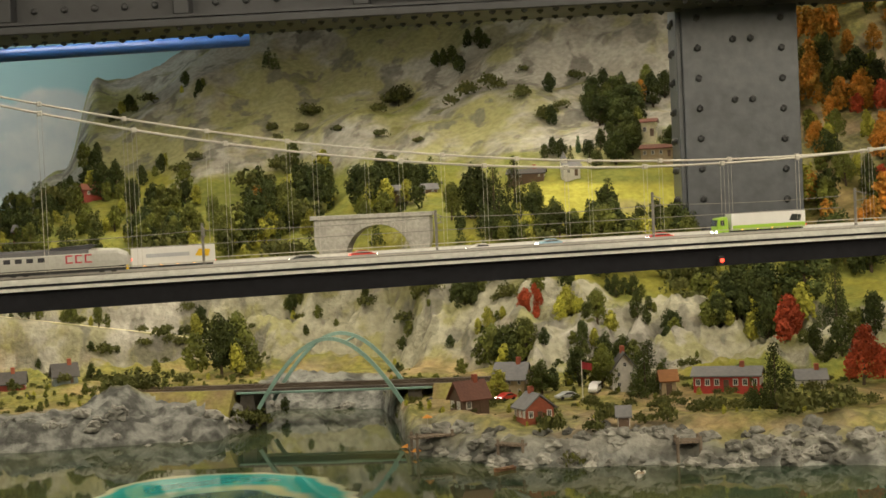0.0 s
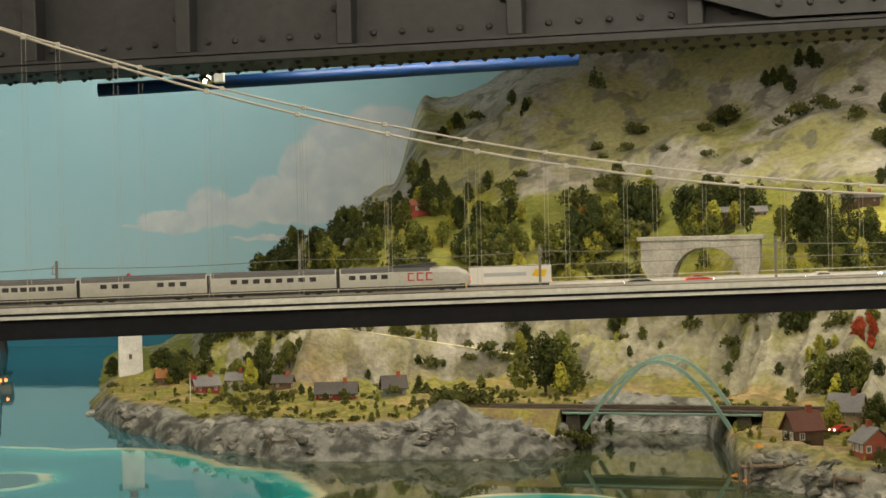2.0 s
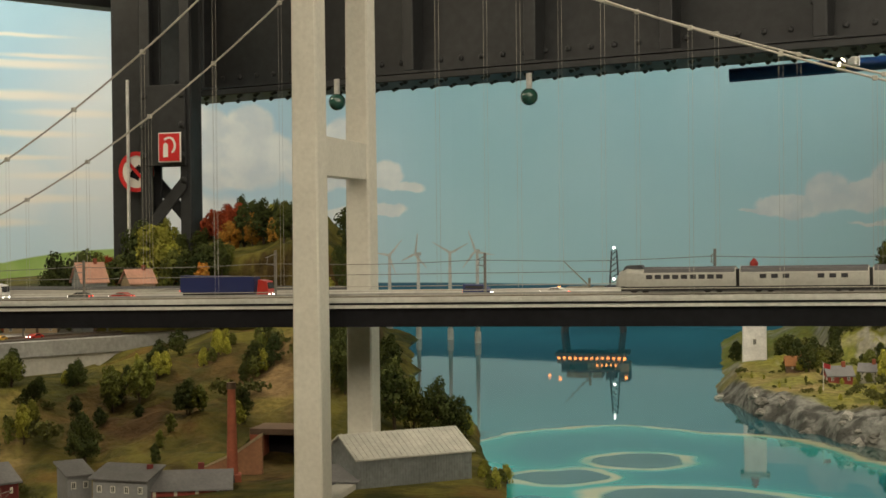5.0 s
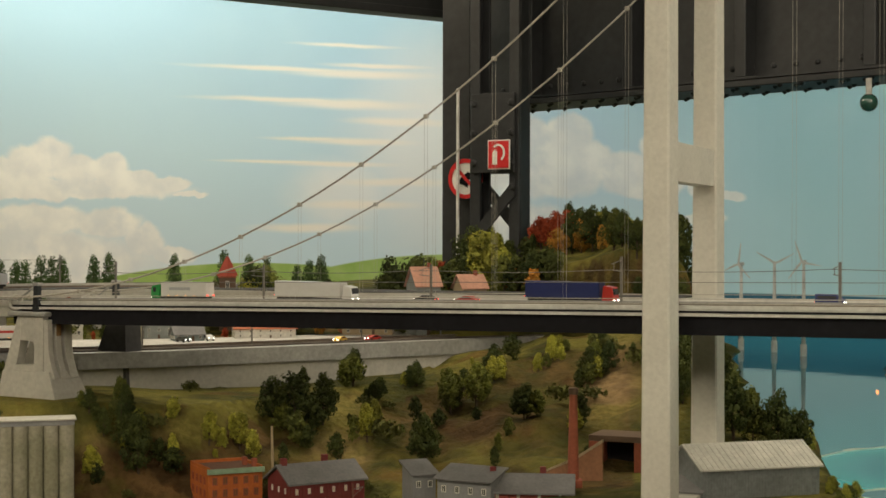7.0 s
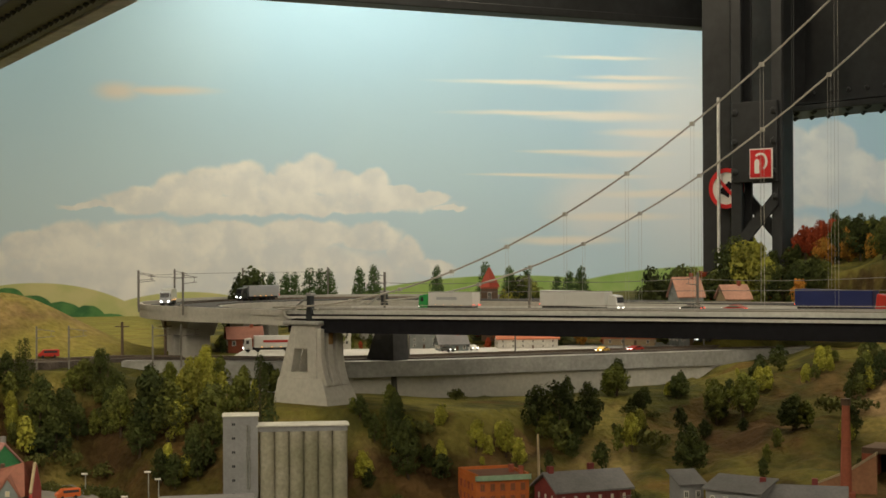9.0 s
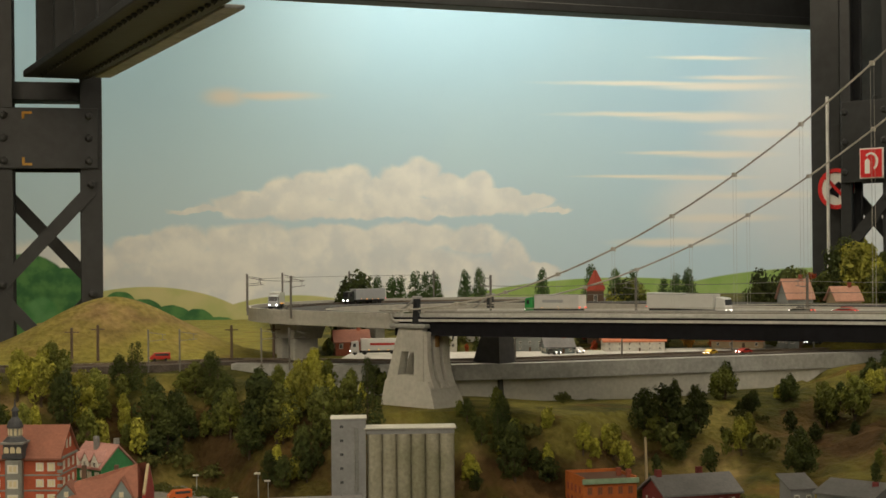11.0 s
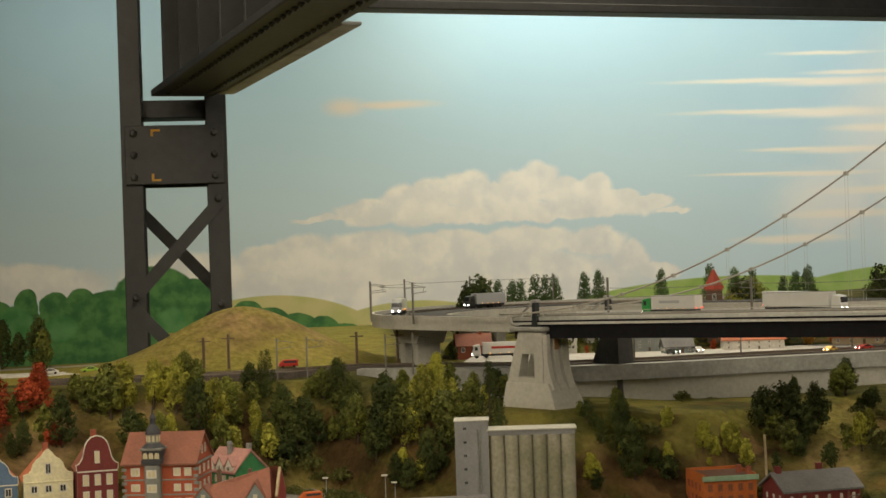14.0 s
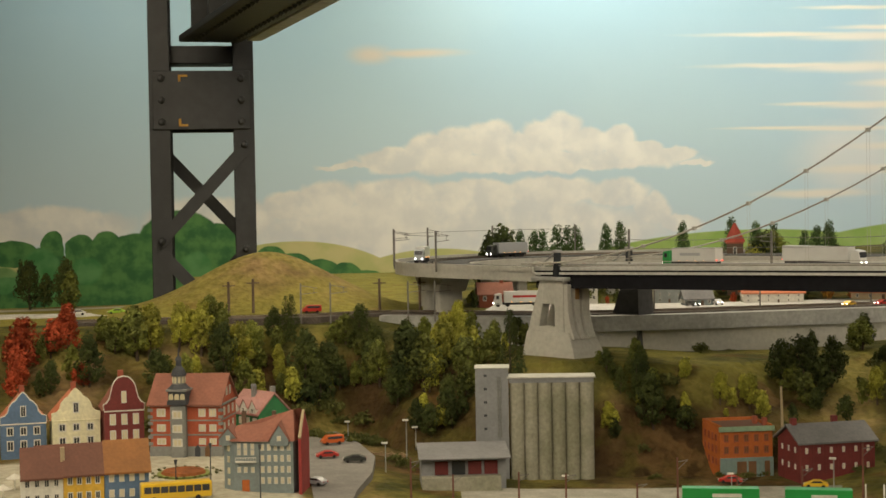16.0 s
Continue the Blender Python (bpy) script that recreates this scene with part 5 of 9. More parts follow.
FJORD_BAND = [
    (1.9, 5.59, 0.077, 0), (1.1, 5.57, 0.097, 1), (0.5, 5.71, 0.099, 0), (-0.3, 5.67, 0.098, 0), (-1, 5.34, 0.081, 0), (-1.7, 5.51, 0.104, 0), (-2.1,
    5.77, 0.108, 0), (-3.6, 5.7, 0.14, 0), (-4.1, 5.72, 0.124, 0), (-3.1, 5.23, 0.102, 1), (-4.7, 5.42, 0.121, 0), (-5.6, 5.14, 0.108, 1), (-6.6, 5.36,
    0.101, 0), (-6.8, 5.03, 0.113, 1), (-7.6, 5.06, 0.113, 1), (-5, 5.04, 0.109, 0), (-6.2, 4.99, 0.108, 1), (-9.3, 5.05, 0.146, 4), (-10, 5.05, 0.142,
    1), (-8.7, 4.98, 0.112, 1), (-10.8, 5.2, 0.139, 0), (-11.4, 5.13, 0.156, 0)
]
FJORD_BAND_2 = [
    (-13.2, 4.96, 0.14, 0), (-13.8, 4.96, 0.111, 0), (-15.1, 4.98, 0.094, 0), (-14.7, 4.86, 0.091, 2), (-17.2, 4.6, 0.158, 0), (-18, 4.53, 0.183, 5),
    (-18.7, 4.69, 0.139, 5), (-19.4, 4.44, 0.119, 0), (-20.2, 4.43, 0.102, 0), (-22.1, 4.54, 0.151, 5), (-22.8, 4.59, 0.109, 0), (-8.3, 4.93, 0.093, 2),
    (-9.5, 4.94, 0.096, 2), (-20.9, 4.45, 0.08, 1), (-16.4, 4.6, 0.116, 1), (-1.2, 5.11, 0.092, 1), (-4.1, 5.22, 0.094, 1), (-15.4, 4.53, 0.075, 2),
    (-11.2, 4.92, 0.089, 2), (-5.8, 4.96, 0.09, 0)
]
FJORD_LOW = [
    (5.4, 4.69, 0.088, 0), (4.3, 5.04, 0.084, 0), (2.4, 4.58, 0.152, 0), (1.4, 4.63, 0.087, 1), (-1.2, 4.6, 0.1, 0), (-3.6, 4.6, 0.07, 1), (-2.6, 4.63,
    0.06, 1), (-0.5, 4.76, 0.038, 6), (-3.4, 4.29, 0.059, 0), (-5.5, 3.82, 0.085, 6), (-8, 4.23, 0.171, 0), (-8.7, 4.31, 0.168, 1), (-7.2, 4.59, 0.1, 0),
    (-10.8, 4.64, 0.101, 0), (-11.4, 4.63, 0.07, 1), (-14.7, 4.39, 0.051, 6), (3.3, 4.65, 0.084, 1), (6, 4.75, 0.069, 0), (1.4, 4.16, 0.045, 6), (2.5,
    4.14, 0.051, 6), (-6.7, 4.7, 0.044, 6)
]
FJORD_EAST = [
    (-18.5, 3.94, 0.131, 0), (-19.2, 3.92, 0.116, 1), (-17.8, 4.1, 0.077, 2), (-19.2, 4.09, 0.065, 3), (-19.6, 4.12, 0.059, 3), (-20.6, 4.04, 0.09, 2),
    (-22.4, 4.19, 0.067, 0), (-21.8, 3.96, 0.089, 1), (-23.2, 4.01, 0.078, 0), (-24.4, 3.98, 0.078, 0), (-21.3, 3.56, 0.095, 0), (-22.1, 3.53, 0.105, 1),
    (-23.8, 3.54, 0.118, 5), (-20, 3.5, 0.078, 0), (-18.4, 3.46, 0.078, 2), (-26, 3.99, 0.092, 0), (-26.8, 4.1, 0.125, 0), (-27.5, 4.12, 0.155, 0),
    (-17.1, 4.24, 0.101, 0), (-11.3, 4.6, 0.086, 0), (-10.5, 4.64, 0.067, 0)
]
FJORD_EAST_2 = [
    (-29.1, 4.08, 0.183, 0), (-30.1, 4.04, 0.152, 5), (-31.5, 3.86, 0.117, 0), (-28.6, 3.84, 0.108, 3), (-31.2, 3.53, 0.133, 3), (-28.4, 3.23, 0.138, 5),
    (-29.2, 3.08, 0.065, 6), (-25.5, 4.32, 0.072, 0), (-29.4, 3.82, 0.083, 0), (-30.4, 3.78, 0.096, 0), (-24.7, 3.05, 0.044, 6), (-26.3, 3.19, 0.042, 6),
    (-22.6, 3.06, 0.049, 6), (-20.7, 3, 0.054, 6), (-29.9, 3.28, 0.047, 6), (-30.8, 3.3, 0.048, 6), (-25.2, 3.82, 0.039, 6), (-27.8, 3.96, 0.129, 0),
    (-30, 4.39, 0.159, 0), (-31.2, 4.38, 0.143, 0), (-26.7, 4.4, 0.111, 0)
]
FJORD_FAR_EAST = [
    (-29, 5.34, 0.123, 4), (-29.8, 5.26, 0.156, 0), (-30.7, 5.23, 0.121, 4), (-31.3, 5.28, 0.141, 0), (-29.2, 5.08, 0.081, 2), (-29.6, 4.92, 0.11, 0),
    (-30.3, 4.83, 0.112, 1), (-31.1, 4.77, 0.124, 0), (-31.5, 4.93, 0.114, 4), (-30.3, 5.42, 0.098, 4), (-29.4, 5.43, 0.098, 1), (-31.2, 5.44, 0.098, 4),
    (-30, 5.02, 0.109, 1), (-23.9, 4.63, 0.070, 0), (-24.3, 4.6, 0.07, 1), (-22.5, 4.58, 0.100, 0), (-23.1, 5.01, 0.091, 1), (-22.6, 4.98, 0.072, 0)
]
TOWN_HILL = [
    (29.1, 6.48, 0.141, 2), (28.6, 6.64, 0.154, 2), (29.4, 5.38, 0.089, 0), (26.8, 5.46, 0.118, 3), (26.3, 5.27, 0.126, 3), (25.7, 5.18, 0.142, 0), (25,
    5.01, 0.145, 0), (24.3, 4.8, 0.139, 1), (24, 4.74, 0.113, 0), (27.2, 5.01, 0.098, 0), (26.5, 4.77, 0.097, 0), (22.3, 4.54, 0.108, 0), (22, 4.47,
    0.155, 0), (26.2, 5.1, 0.111, 4), (25.4, 5.02, 0.091, 4), (28, 5.42, 0.098, 0), (23.5, 4.61, 0.1, 0)
]
TOWN_SLOPE_EAST = [
    (33.9, 4.01, 0.09, 1), (33, 3.9, 0.062, 0), (31.8, 3.98, 0.063, 0), (30.4, 3.83, 0.102, 1), (33.5, 3.66, 0.098, 2), (31.4, 3.54, 0.107, 0), (27.7,
    3.65, 0.084, 0), (25.2, 3.93, 0.082, 1), (24.7, 3.9, 0.076, 0), (27.2, 3.99, 0.055, 2), (26.4, 4.11, 0.051, 2), (25.8, 3.85, 0.047, 0), (25.8, 3.59,
    0.08, 0), (25.3, 3.46, 0.053, 0), (22.2, 3.8, 0.154, 0), (22.1, 3.65, 0.087, 0), (19.6, 3.68, 0.12, 5), (18.2, 3.67, 0.10, 0), (28.9, 3.96, 0.077, 2)
]
TOWN_SLOPE = [
    (47, 3.59, 0.160, 5), (55.2, 4.04, 0.09, 5), (54.6, 3.9, 0.155, 0), (53.8, 3.92, 0.125, 0), (52.2, 4, 0.093, 5), (52.2, 3.91, 0.110, 0), (50.8, 3.77,
    0.165, 0), (49.5, 3.80, 0.150, 2), (50.2, 3.75, 0.15, 1), (48.9, 3.83, 0.116, 2), (48.6, 3.66, 0.150, 1), (49.3, 3.63, 0.121, 0), (50, 3.61, 0.081,
    0), (42.3, 3.54, 0.092, 5), (41.7, 3.5, 0.131, 0), (42.1, 3.58, 0.08, 0), (39.8, 3.96, 0.04, 6), (39.2, 3.6, 0.083, 2), (38.1, 3.63, 0.094, 2), (36.9,
    3.75, 0.114, 0), (36.1, 3.72, 0.14, 0), (35.1, 3.74, 0.124, 0)
]
TOWN_SLOPE_2 = [
    (33.9, 4.08, 0.094, 0), (33.2, 3.88, 0.062, 0), (33.2, 3.7, 0.083, 2), (31.6, 3.99, 0.066, 0), (30.5, 3.86, 0.1, 1), (29.5, 3.82, 0.113, 1), (29.9,
    3.96, 0.063, 0), (28.9, 3.98, 0.078, 0), (26.7, 4.04, 0.079, 2), (27.8, 3.64, 0.084, 0), (25.4, 3.88, 0.087, 0), (31.5, 3.53, 0.12, 0), (25, 4, 0.078,
    0), (42.9, 3.54, 0.066, 0), (35.8, 3.86, 0.075, 0), (46.6, 4, 0.087, 0), (53, 4.02, 0.087, 1), (47.5, 3.84, 0.083, 1), (55.5, 3.94, 0.071, 2), (43.4,
    3.57, 0.052, 0), (50.1, 3.88, 0.084, 1)
]
TOWN_SLOPE_WEST = [
    (62.9, 4.9, 0.159, 0), (64.1, 4.97, 0.162, 0), (64.7, 3.87, 0.145, 3), (63.1, 3.91, 0.133, 3), (62.5, 3.79, 0.129, 0), (63.8, 3.91, 0.09, 0), (60.7,
    3.9, 0.133, 1), (60.3, 3.9, 0.147, 2), (59.2, 3.92, 0.133, 2), (58.4, 3.9, 0.147, 2), (57.6, 3.83, 0.144, 0), (57, 3.87, 0.156, 2), (59.1, 3.78,
    0.087, 1), (55, 4.04, 0.094, 5), (54.5, 3.94, 0.105, 0), (55.5, 3.9, 0.073, 2), (54.1, 3.88, 0.118, 0), (53.3, 3.93, 0.091, 0), (63.9, 3.77, 0.087,
    0), (62.7, 3.79, 0.063, 3), (52.5, 4.03, 0.087, 0), (61.5, 3.92, 0.099, 1)
]
TOWN_SLOPE_WEST_2 = [
    (52, 3.96, 0.086, 0), (53.7, 3.86, 0.07, 6), (52.5, 3.83, 0.055, 6), (53, 3.65, 0.04, 6), (51.8, 3.87, 0.126, 1), (50.7, 3.87, 0.098, 0), (50, 3.75,
    0.108, 2), (49.7, 3.84, 0.097, 2), (56.6, 3.96, 0.1, 1), (58, 4, 0.087, 1), (60, 3.79, 0.096, 0), (51.2, 3.76, 0.109, 0), (50.5, 3.64, 0.079, 0),
    (49.2, 3.61, 0.078, 0), (64.9, 3.6, 0.078, 0), (55.7, 4.01, 0.087, 0), (65, 3.79, 0.096, 3), (48.8, 3.79, 0.096, 2)
]
FJORD_MORE = [
    (-9.1, 4.97, 0.162, 0), (-9.6, 5, 0.18, 0), (-10.3, 5.01, 0.163, 1), (-8.1, 4.94, 0.143, 1), (-10.9, 5.3, 0.134, 0), (-11.5, 5.15, 0.149, 0), (-12.9,
    4.98, 0.144, 0), (-13.5, 4.91, 0.142, 0), (-14.6, 5.07, 0.092, 0), (-15.3, 5.02, 0.091, 0), (-17.1, 4.6, 0.125, 0), (-17.6, 4.65, 0.110, 0), (-18.2,
    4.48, 0.120, 5), (-18.9, 4.47, 0.100, 0), (-19.5, 4.49, 0.13, 1), (-22, 4.55, 0.120, 0), (-22.5, 4.57, 0.115, 0), (-23, 4.63, 0.085, 0), (-21.4, 4.76,
    0.103, 0)
]
FJORD_MORE_2 = [
    (-22.3, 4.89, 0.106, 0), (-22.7, 5.03, 0.109, 0), (-21.7, 5.14, 0.111, 0), (-21.3, 5.25, 0.114, 0), (-22.2, 5.3, 0.115, 0), (-23, 5.12, 0.111, 0),
    (-20, 4.78, 0.086, 0), (-20.5, 4.72, 0.068, 1), (-14.1, 5.78, 0.075, 6), (-17, 5.46, 0.067, 6), (-17.7, 5.5, 0.06, 6), (-16.3, 5.47, 0.059, 6),
    (-18.9, 5.36, 0.047, 6), (-19.8, 5.24, 0.057, 6), (-13.6, 5.6, 0.045, 6), (-17.3, 5.86, 0.085, 0), (-16.3, 5.88, 0.076, 0), (-15.7, 5.89, 0.072, 0),
    (-16.9, 5.89, 0.077, 0)
]
TOWN_SHORE = [
    (20.3, 3.58, 0.165, 0), (18.7, 3.6, 0.15, 0), (22.2, 3.68, 0.139, 0), (22.7, 3.8, 0.11, 1),
    (16.6, 3.03, 0.048, 2), (16.2, 3.14, 0.045, 2), (17, 3.16, 0.041, 2)
]
FJORD_SHORE_EAST = [
    (-18, 4.01, 0.102, 1), (-18.8, 3.91, 0.11, 0), (-19.2, 4.1, 0.046, 3), (-19.6, 4.08, 0.041, 3), (-18.3, 4.14, 0.047, 2), (-20.4, 4.03, 0.068, 2),
    (-21, 4.03, 0.057, 2), (-21.3, 3.9, 0.077, 0), (-22.1, 3.86, 0.098, 0), (-22.7, 3.87, 0.087, 0), (-23.6, 4.08, 0.046, 0), (-24.2, 3.96, 0.056, 0),
    (-23.7, 3.45, 0.117, 5), (-28.2, 3.29, 0.102, 5), (-26, 4.03, 0.125, 0)
]
FJORD_SHORE_EAST_2 = [
    (-26.7, 4.03, 0.136, 0), (-27.5, 4.02, 0.136, 0), (-28.7, 3.95, 0.1, 3), (-28.4, 4.17, 0.071, 0), (-25.7, 4.26, 0.084, 0), (-23, 4.24, 0.06, 0),
    (-16.5, 4.33, 0.049, 0), (-17.1, 4.28, 0.06, 0), (-25, 4.17, 0.047, 6), (-21.9, 3.35, 0.028, 6), (-20.3, 3.12, 0.03, 6), (-26.1, 3.26, 0.033, 6),
    (-27.1, 3.29, 0.028, 6), (-24.5, 3.33, 0.028, 6), (-29, 3.19, 0.031, 6)
]
FJORD_SPUR = [
    (-21.4, 5.32, 0.115, 0), (-22, 5.23, 0.113, 0), (-22.7, 5.12, 0.129, 0), (-22.5, 5, 0.126, 0), (-22.9, 4.93, 0.107, 0), (-23.6, 5.27, 0.114, 0), (-24,
    5.34, 0.097, 0), (-23.4, 5.38, 0.097, 1), (-19.8, 5.39, 0.078, 0), (-19.9, 5.21, 0.075, 0), (-24.3, 4.93, 0.089, 0), (-22.5, 4.9, 0.106, 5), (-21.8,
    5.38, 0.097, 0), (-23, 5.21, 0.113, 1)
]

for rows in (FJORD_HIGH, FJORD_WOOD, FJORD_BAND, FJORD_BAND_2, FJORD_LOW, FJORD_EAST, FJORD_EAST_2, FJORD_FAR_EAST, FJORD_MORE, FJORD_MORE_2, FJORD_SHORE_EAST, FJORD_SHORE_EAST_2, FJORD_SPUR):
    # the yellow meadow stays clear
    wood([r for r in rows if not (-25.6 < r[0] < -19.2 and 4.56 < r[1] < 4.88)], fjord_z, "trees of the fjord")
rng = random.Random(44)
for k in range(24):
    az = -17.9 - 0.31 * k
    d = 4.44 + rng.uniform(-0.05, 0.06)
    x, y = polar(az, d)
    top = (1.525 if k in (13, 14) else 1.465) + rng.uniform(-0.03, 0.02)
    plant(x, y, fjord_z(az, d) - 0.004, max(0.06, min(0.15, top - fjord_z(az, d))), (0, 0, 1, 0, 2, 0, 1)[k % 7], az * 53 % 360, "trees below the meadow")
for k, az in enumerate((-19.75, -20.05, -20.35, -20.95, -21.35, -21.75, -22.05, -22.35, -22.65, -22.95)):
    d = 4.93 + 0.03 * (k % 2)
    x, y = polar(az, d)
    plant(x, y, fjord_z(az, d) - 0.004, 0.055 + 0.008 * (k % 3), 7 if k == 3 else 0, az * 71 % 360, "trees above the meadow")
for rows in (TOWN_HILL, TOWN_SLOPE_EAST, TOWN_SLOPE, TOWN_SLOPE_2, TOWN_SLOPE_WEST, TOWN_SLOPE_WEST_2, TOWN_SHORE):
    wood(rows, town_z, "trees of the town slope")
# row of slim trees in front of the painted fields, and hedges beside the lower road
def tall(az, d, top, kind, group, single=True):
    """A tree whose tip reaches a given height over the floor."""
    x, y = polar(az, d)
    z = town_z(az, d)
    plant(x, y, z - 0.004, max(0.05, min(0.24, top - z)), kind, az * 61 % 360, group, single)


for az, top in ((46.03, 1.408), (45.49, 1.407), (45.18, 1.407), (44.65, 1.421), (44.28, 1.419), (43.94, 1.419), (42.84, 1.427), (42.32, 1.434), (40.02, 1.431), (38.28, 1.44), (37.37, 1.427), (36.74, 1.422), (35.65, 1.394), (35.2, 1.41), (34.77, 1.428)):
    tall(az, 5.6, top, 7, "slim trees by the fields")
for az, d, top, kind in ((28.89, 5.0, 1.545, 2), (28.49, 5.0, 1.516, 2), (29.38, 5.05, 1.526, 0), (32.36, 4.85, 1.431, 0), (31.9, 4.9, 1.40, 1), (31.42, 4.9, 1.452, 0), (30.92, 4.9, 1.442, 1), (30.14, 4.9, 1.422, 0), (29.8, 4.92, 1.43, 0), (30.62, 4.95, 1.425, 3),
                         (27.84, 4.85, 1.438, 0), (27.26, 4.8, 1.464, 0), (26.57, 4.8, 1.472, 0), (28.2, 4.9, 1.45, 1), (37.1, 5.0, 1.40, 0), (37.5, 5.0, 1.38, 2), (36.9, 5.05, 1.41, 1), (38.6, 5.1, 1.36, 1), (46.9, 5.0, 1.43, 0), (47.3, 5.0, 1.41, 0)):
    tall(az, d, top, kind, "trees behind the bridge")
for az, d, top, kind in ((26.55, 5.3, 1.564, 3), (25.86, 5.3, 1.591, 3), (26.2, 5.25, 1.575, 3), (25.39, 5.25, 1.562, 4), (25.74, 5.4, 1.612, 0), (25.08, 5.35, 1.591, 0), (24.51, 5.3, 1.599, 0), (24.24, 5.2, 1.570, 1), (23.8, 5.1, 1.57, 0), (24.8, 5.25, 1.585, 2), (25.4, 5.4, 1.60, 0), (23.4, 5.0, 1.56, 0), (22.9, 4.9, 1.55, 1)):
    tall(az, d, top, kind, "trees of the wooded hill")
rng = random.Random(15)
for k in range(190):
    az = rng.uniform(-27.5, 2.5)
    s, c, k_, m_, r_, *_ = lerp_rows(FJORD, az)
    d = rng.uniform(c + 0.62 * (k_ - c), m_ + 0.05)
    if noise.noise(Vector((az * 0.45, d * 1.6, 4))) < -0.10 or (-26 < az < -18.6 and d > k_ + 0.02):
        continue
    x, y = polar(az, d)
    plant(x, y, fjord_z(az, d) - 0.004, rng.uniform(0.06, 0.13), rng.choice((0, 0, 0, 1, 5, 5, 2, 6)), rng.uniform(0, 360), "trees of the hillside", False)
for k in range(190):
    az = rng.uniform(-27.5, 2.0)
    s, c, k_, m_, r_, *_ = lerp_rows(FJORD, az)
    d = rng.uniform(c + 0.55 * (k_ - c), k_ + 0.06)
    if -16.3 < az < -11.0 and d < 4.75 or noise.noise(Vector((az * 0.6, d * 2.0, 9))) < -0.2:
        continue
    x, y = polar(az, d)
    plant(x, y, fjord_z(az, d) - 0.004, rng.uniform(0.05, 0.105), rng.choice((0, 0, 1, 1, 5, 2, 6)), rng.uniform(0, 360), "trees of the hillside", False)
for k in range(80):
    az = rng.uniform(-20, 4.5)
    s, c, k_, *_ = lerp_rows(FJORD, az)
    d = rng.uniform(c, c + 0.6 * (k_ - c))
    x, y = polar(az, d)
    plant(x, y, fjord_z(az, d) - 0.004, rng.uniform(0.02, 0.055), rng.choice((6, 6, 0, 1)), rng.uniform(0, 360), "bushes of the cliff", False)
for k in range(14):
    az, d = rng.uniform(20.2, 22.2), rng.uniform(4.1, 5.0)
    x, y = polar(az, d)
    plant(x, y, town_z(az, d) - 0.004, rng.uniform(0.08, 0.14), rng.choice((0, 0, 1)), rng.uniform(0, 360), "trees of the point", False)
for k in range(460):
    az = rng.uniform(-31, 8.0)
    s, c, *_ = lerp_rows(FJORD, az)
    if c - s < 0.5:
        continue
    d = rng.uniform(s + 0.18, min(c, s + 0.75))
    x, y = polar(az, d)
    plant(x, y, fjord_z(az, d) - 0.003, rng.uniform(0.008, 0.026), rng.choice((6, 6, 1, 2)), rng.uniform(0, 360), "low growth of the shore", False)
for k in range(85):
    az, d = rng.uniform(-33, -28), rng.uniform(4.55, 5.9)
    x, y = polar(az, d)
    plant(x, y, fjord_z(az, d) - 0.004, rng.uniform(0.07, 0.13), rng.choice((4, 4, 4, 0, 1, 3, 2)), rng.uniform(0, 360), "trees of the autumn slope", False)
for k in range(34):
    az = rng.uniform(0.5, 6.3)
    s, c, k_, m_, r_, *_ = lerp_rows(FJORD, az)
    d = rng.uniform(c - 0.05, k_ + 0.15)
    x, y = polar(az, d)
    plant(x, y, fjord_z(az, d) - 0.004, rng.uniform(0.035, 0.095), rng.choice((0, 0, 1, 5, 6)), rng.uniform(0, 360), "trees of the headland", False)
rng = random.Random(8)
for k in range(26):
    az, d = rng.uniform(24.5, 36), rng.uniform(4.7, 5.4)
    x, y = polar(az, d)
    plant(x, y, town_z(az, d) - 0.004, rng.uniform(0.07, 0.13), rng.choice((0, 0, 1, 4)), rng.uniform(0, 360), "trees behind the bridge", False)
for k in range(20):
    az, d = rng.uniform(-2, 8.0), rng.uniform(4.9, 5.6)
    x, y = polar(az, d)
    plant(x, y, fjord_z(az, d) - 0.004, rng.uniform(0.05, 0.09), rng.choice((0, 0, 1, 6)), rng.uniform(0, 360), "trees of the headland", False)
for k in range(44):
    az = rng.uniform(-3.4, 2.8)
    s, c, k_, m_, r_, *_ = lerp_rows(FJORD, az)
    d = rng.uniform(m_ - 0.2, m_ + 0.3)
    x, y = polar(az, d)
    plant(x, y, fjord_z(az, d) - 0.004, rng.uniform(0.06, 0.12), rng.choice((0, 0, 1, 5)), rng.uniform(0, 360), "trees of the ridge", False)
for k in range(10):
    az = rng.uniform(-17, -4)
    s, c, k_, m_, r_, *_ = lerp_rows(FJORD, az)
    d = rng.uniform(k_ + 0.05, m_ + 0.15)
    x, y = polar(az, d)
    plant(x, y, fjord_z(az, d) - 0.004, rng.uniform(0.05, 0.13), rng.choice((0, 1, 5, 1, 2)), rng.uniform(0, 360), "trees of the meadow", False)
for k in range(90):
    az = rng.uniform(-30, 5)
    s, c, *_ = lerp_rows(FJORD, az)
    if c - s < 0.5:
        continue
    d = rng.uniform(s + 0.25, c + 0.1)
    x, y = polar(az, d)
    plant(x, y, fjord_z(az, d) - 0.004, rng.uniform(0.02, 0.05), rng.choice((0, 1, 6, 6)), rng.uniform(0, 360), "young trees by the shore", False)
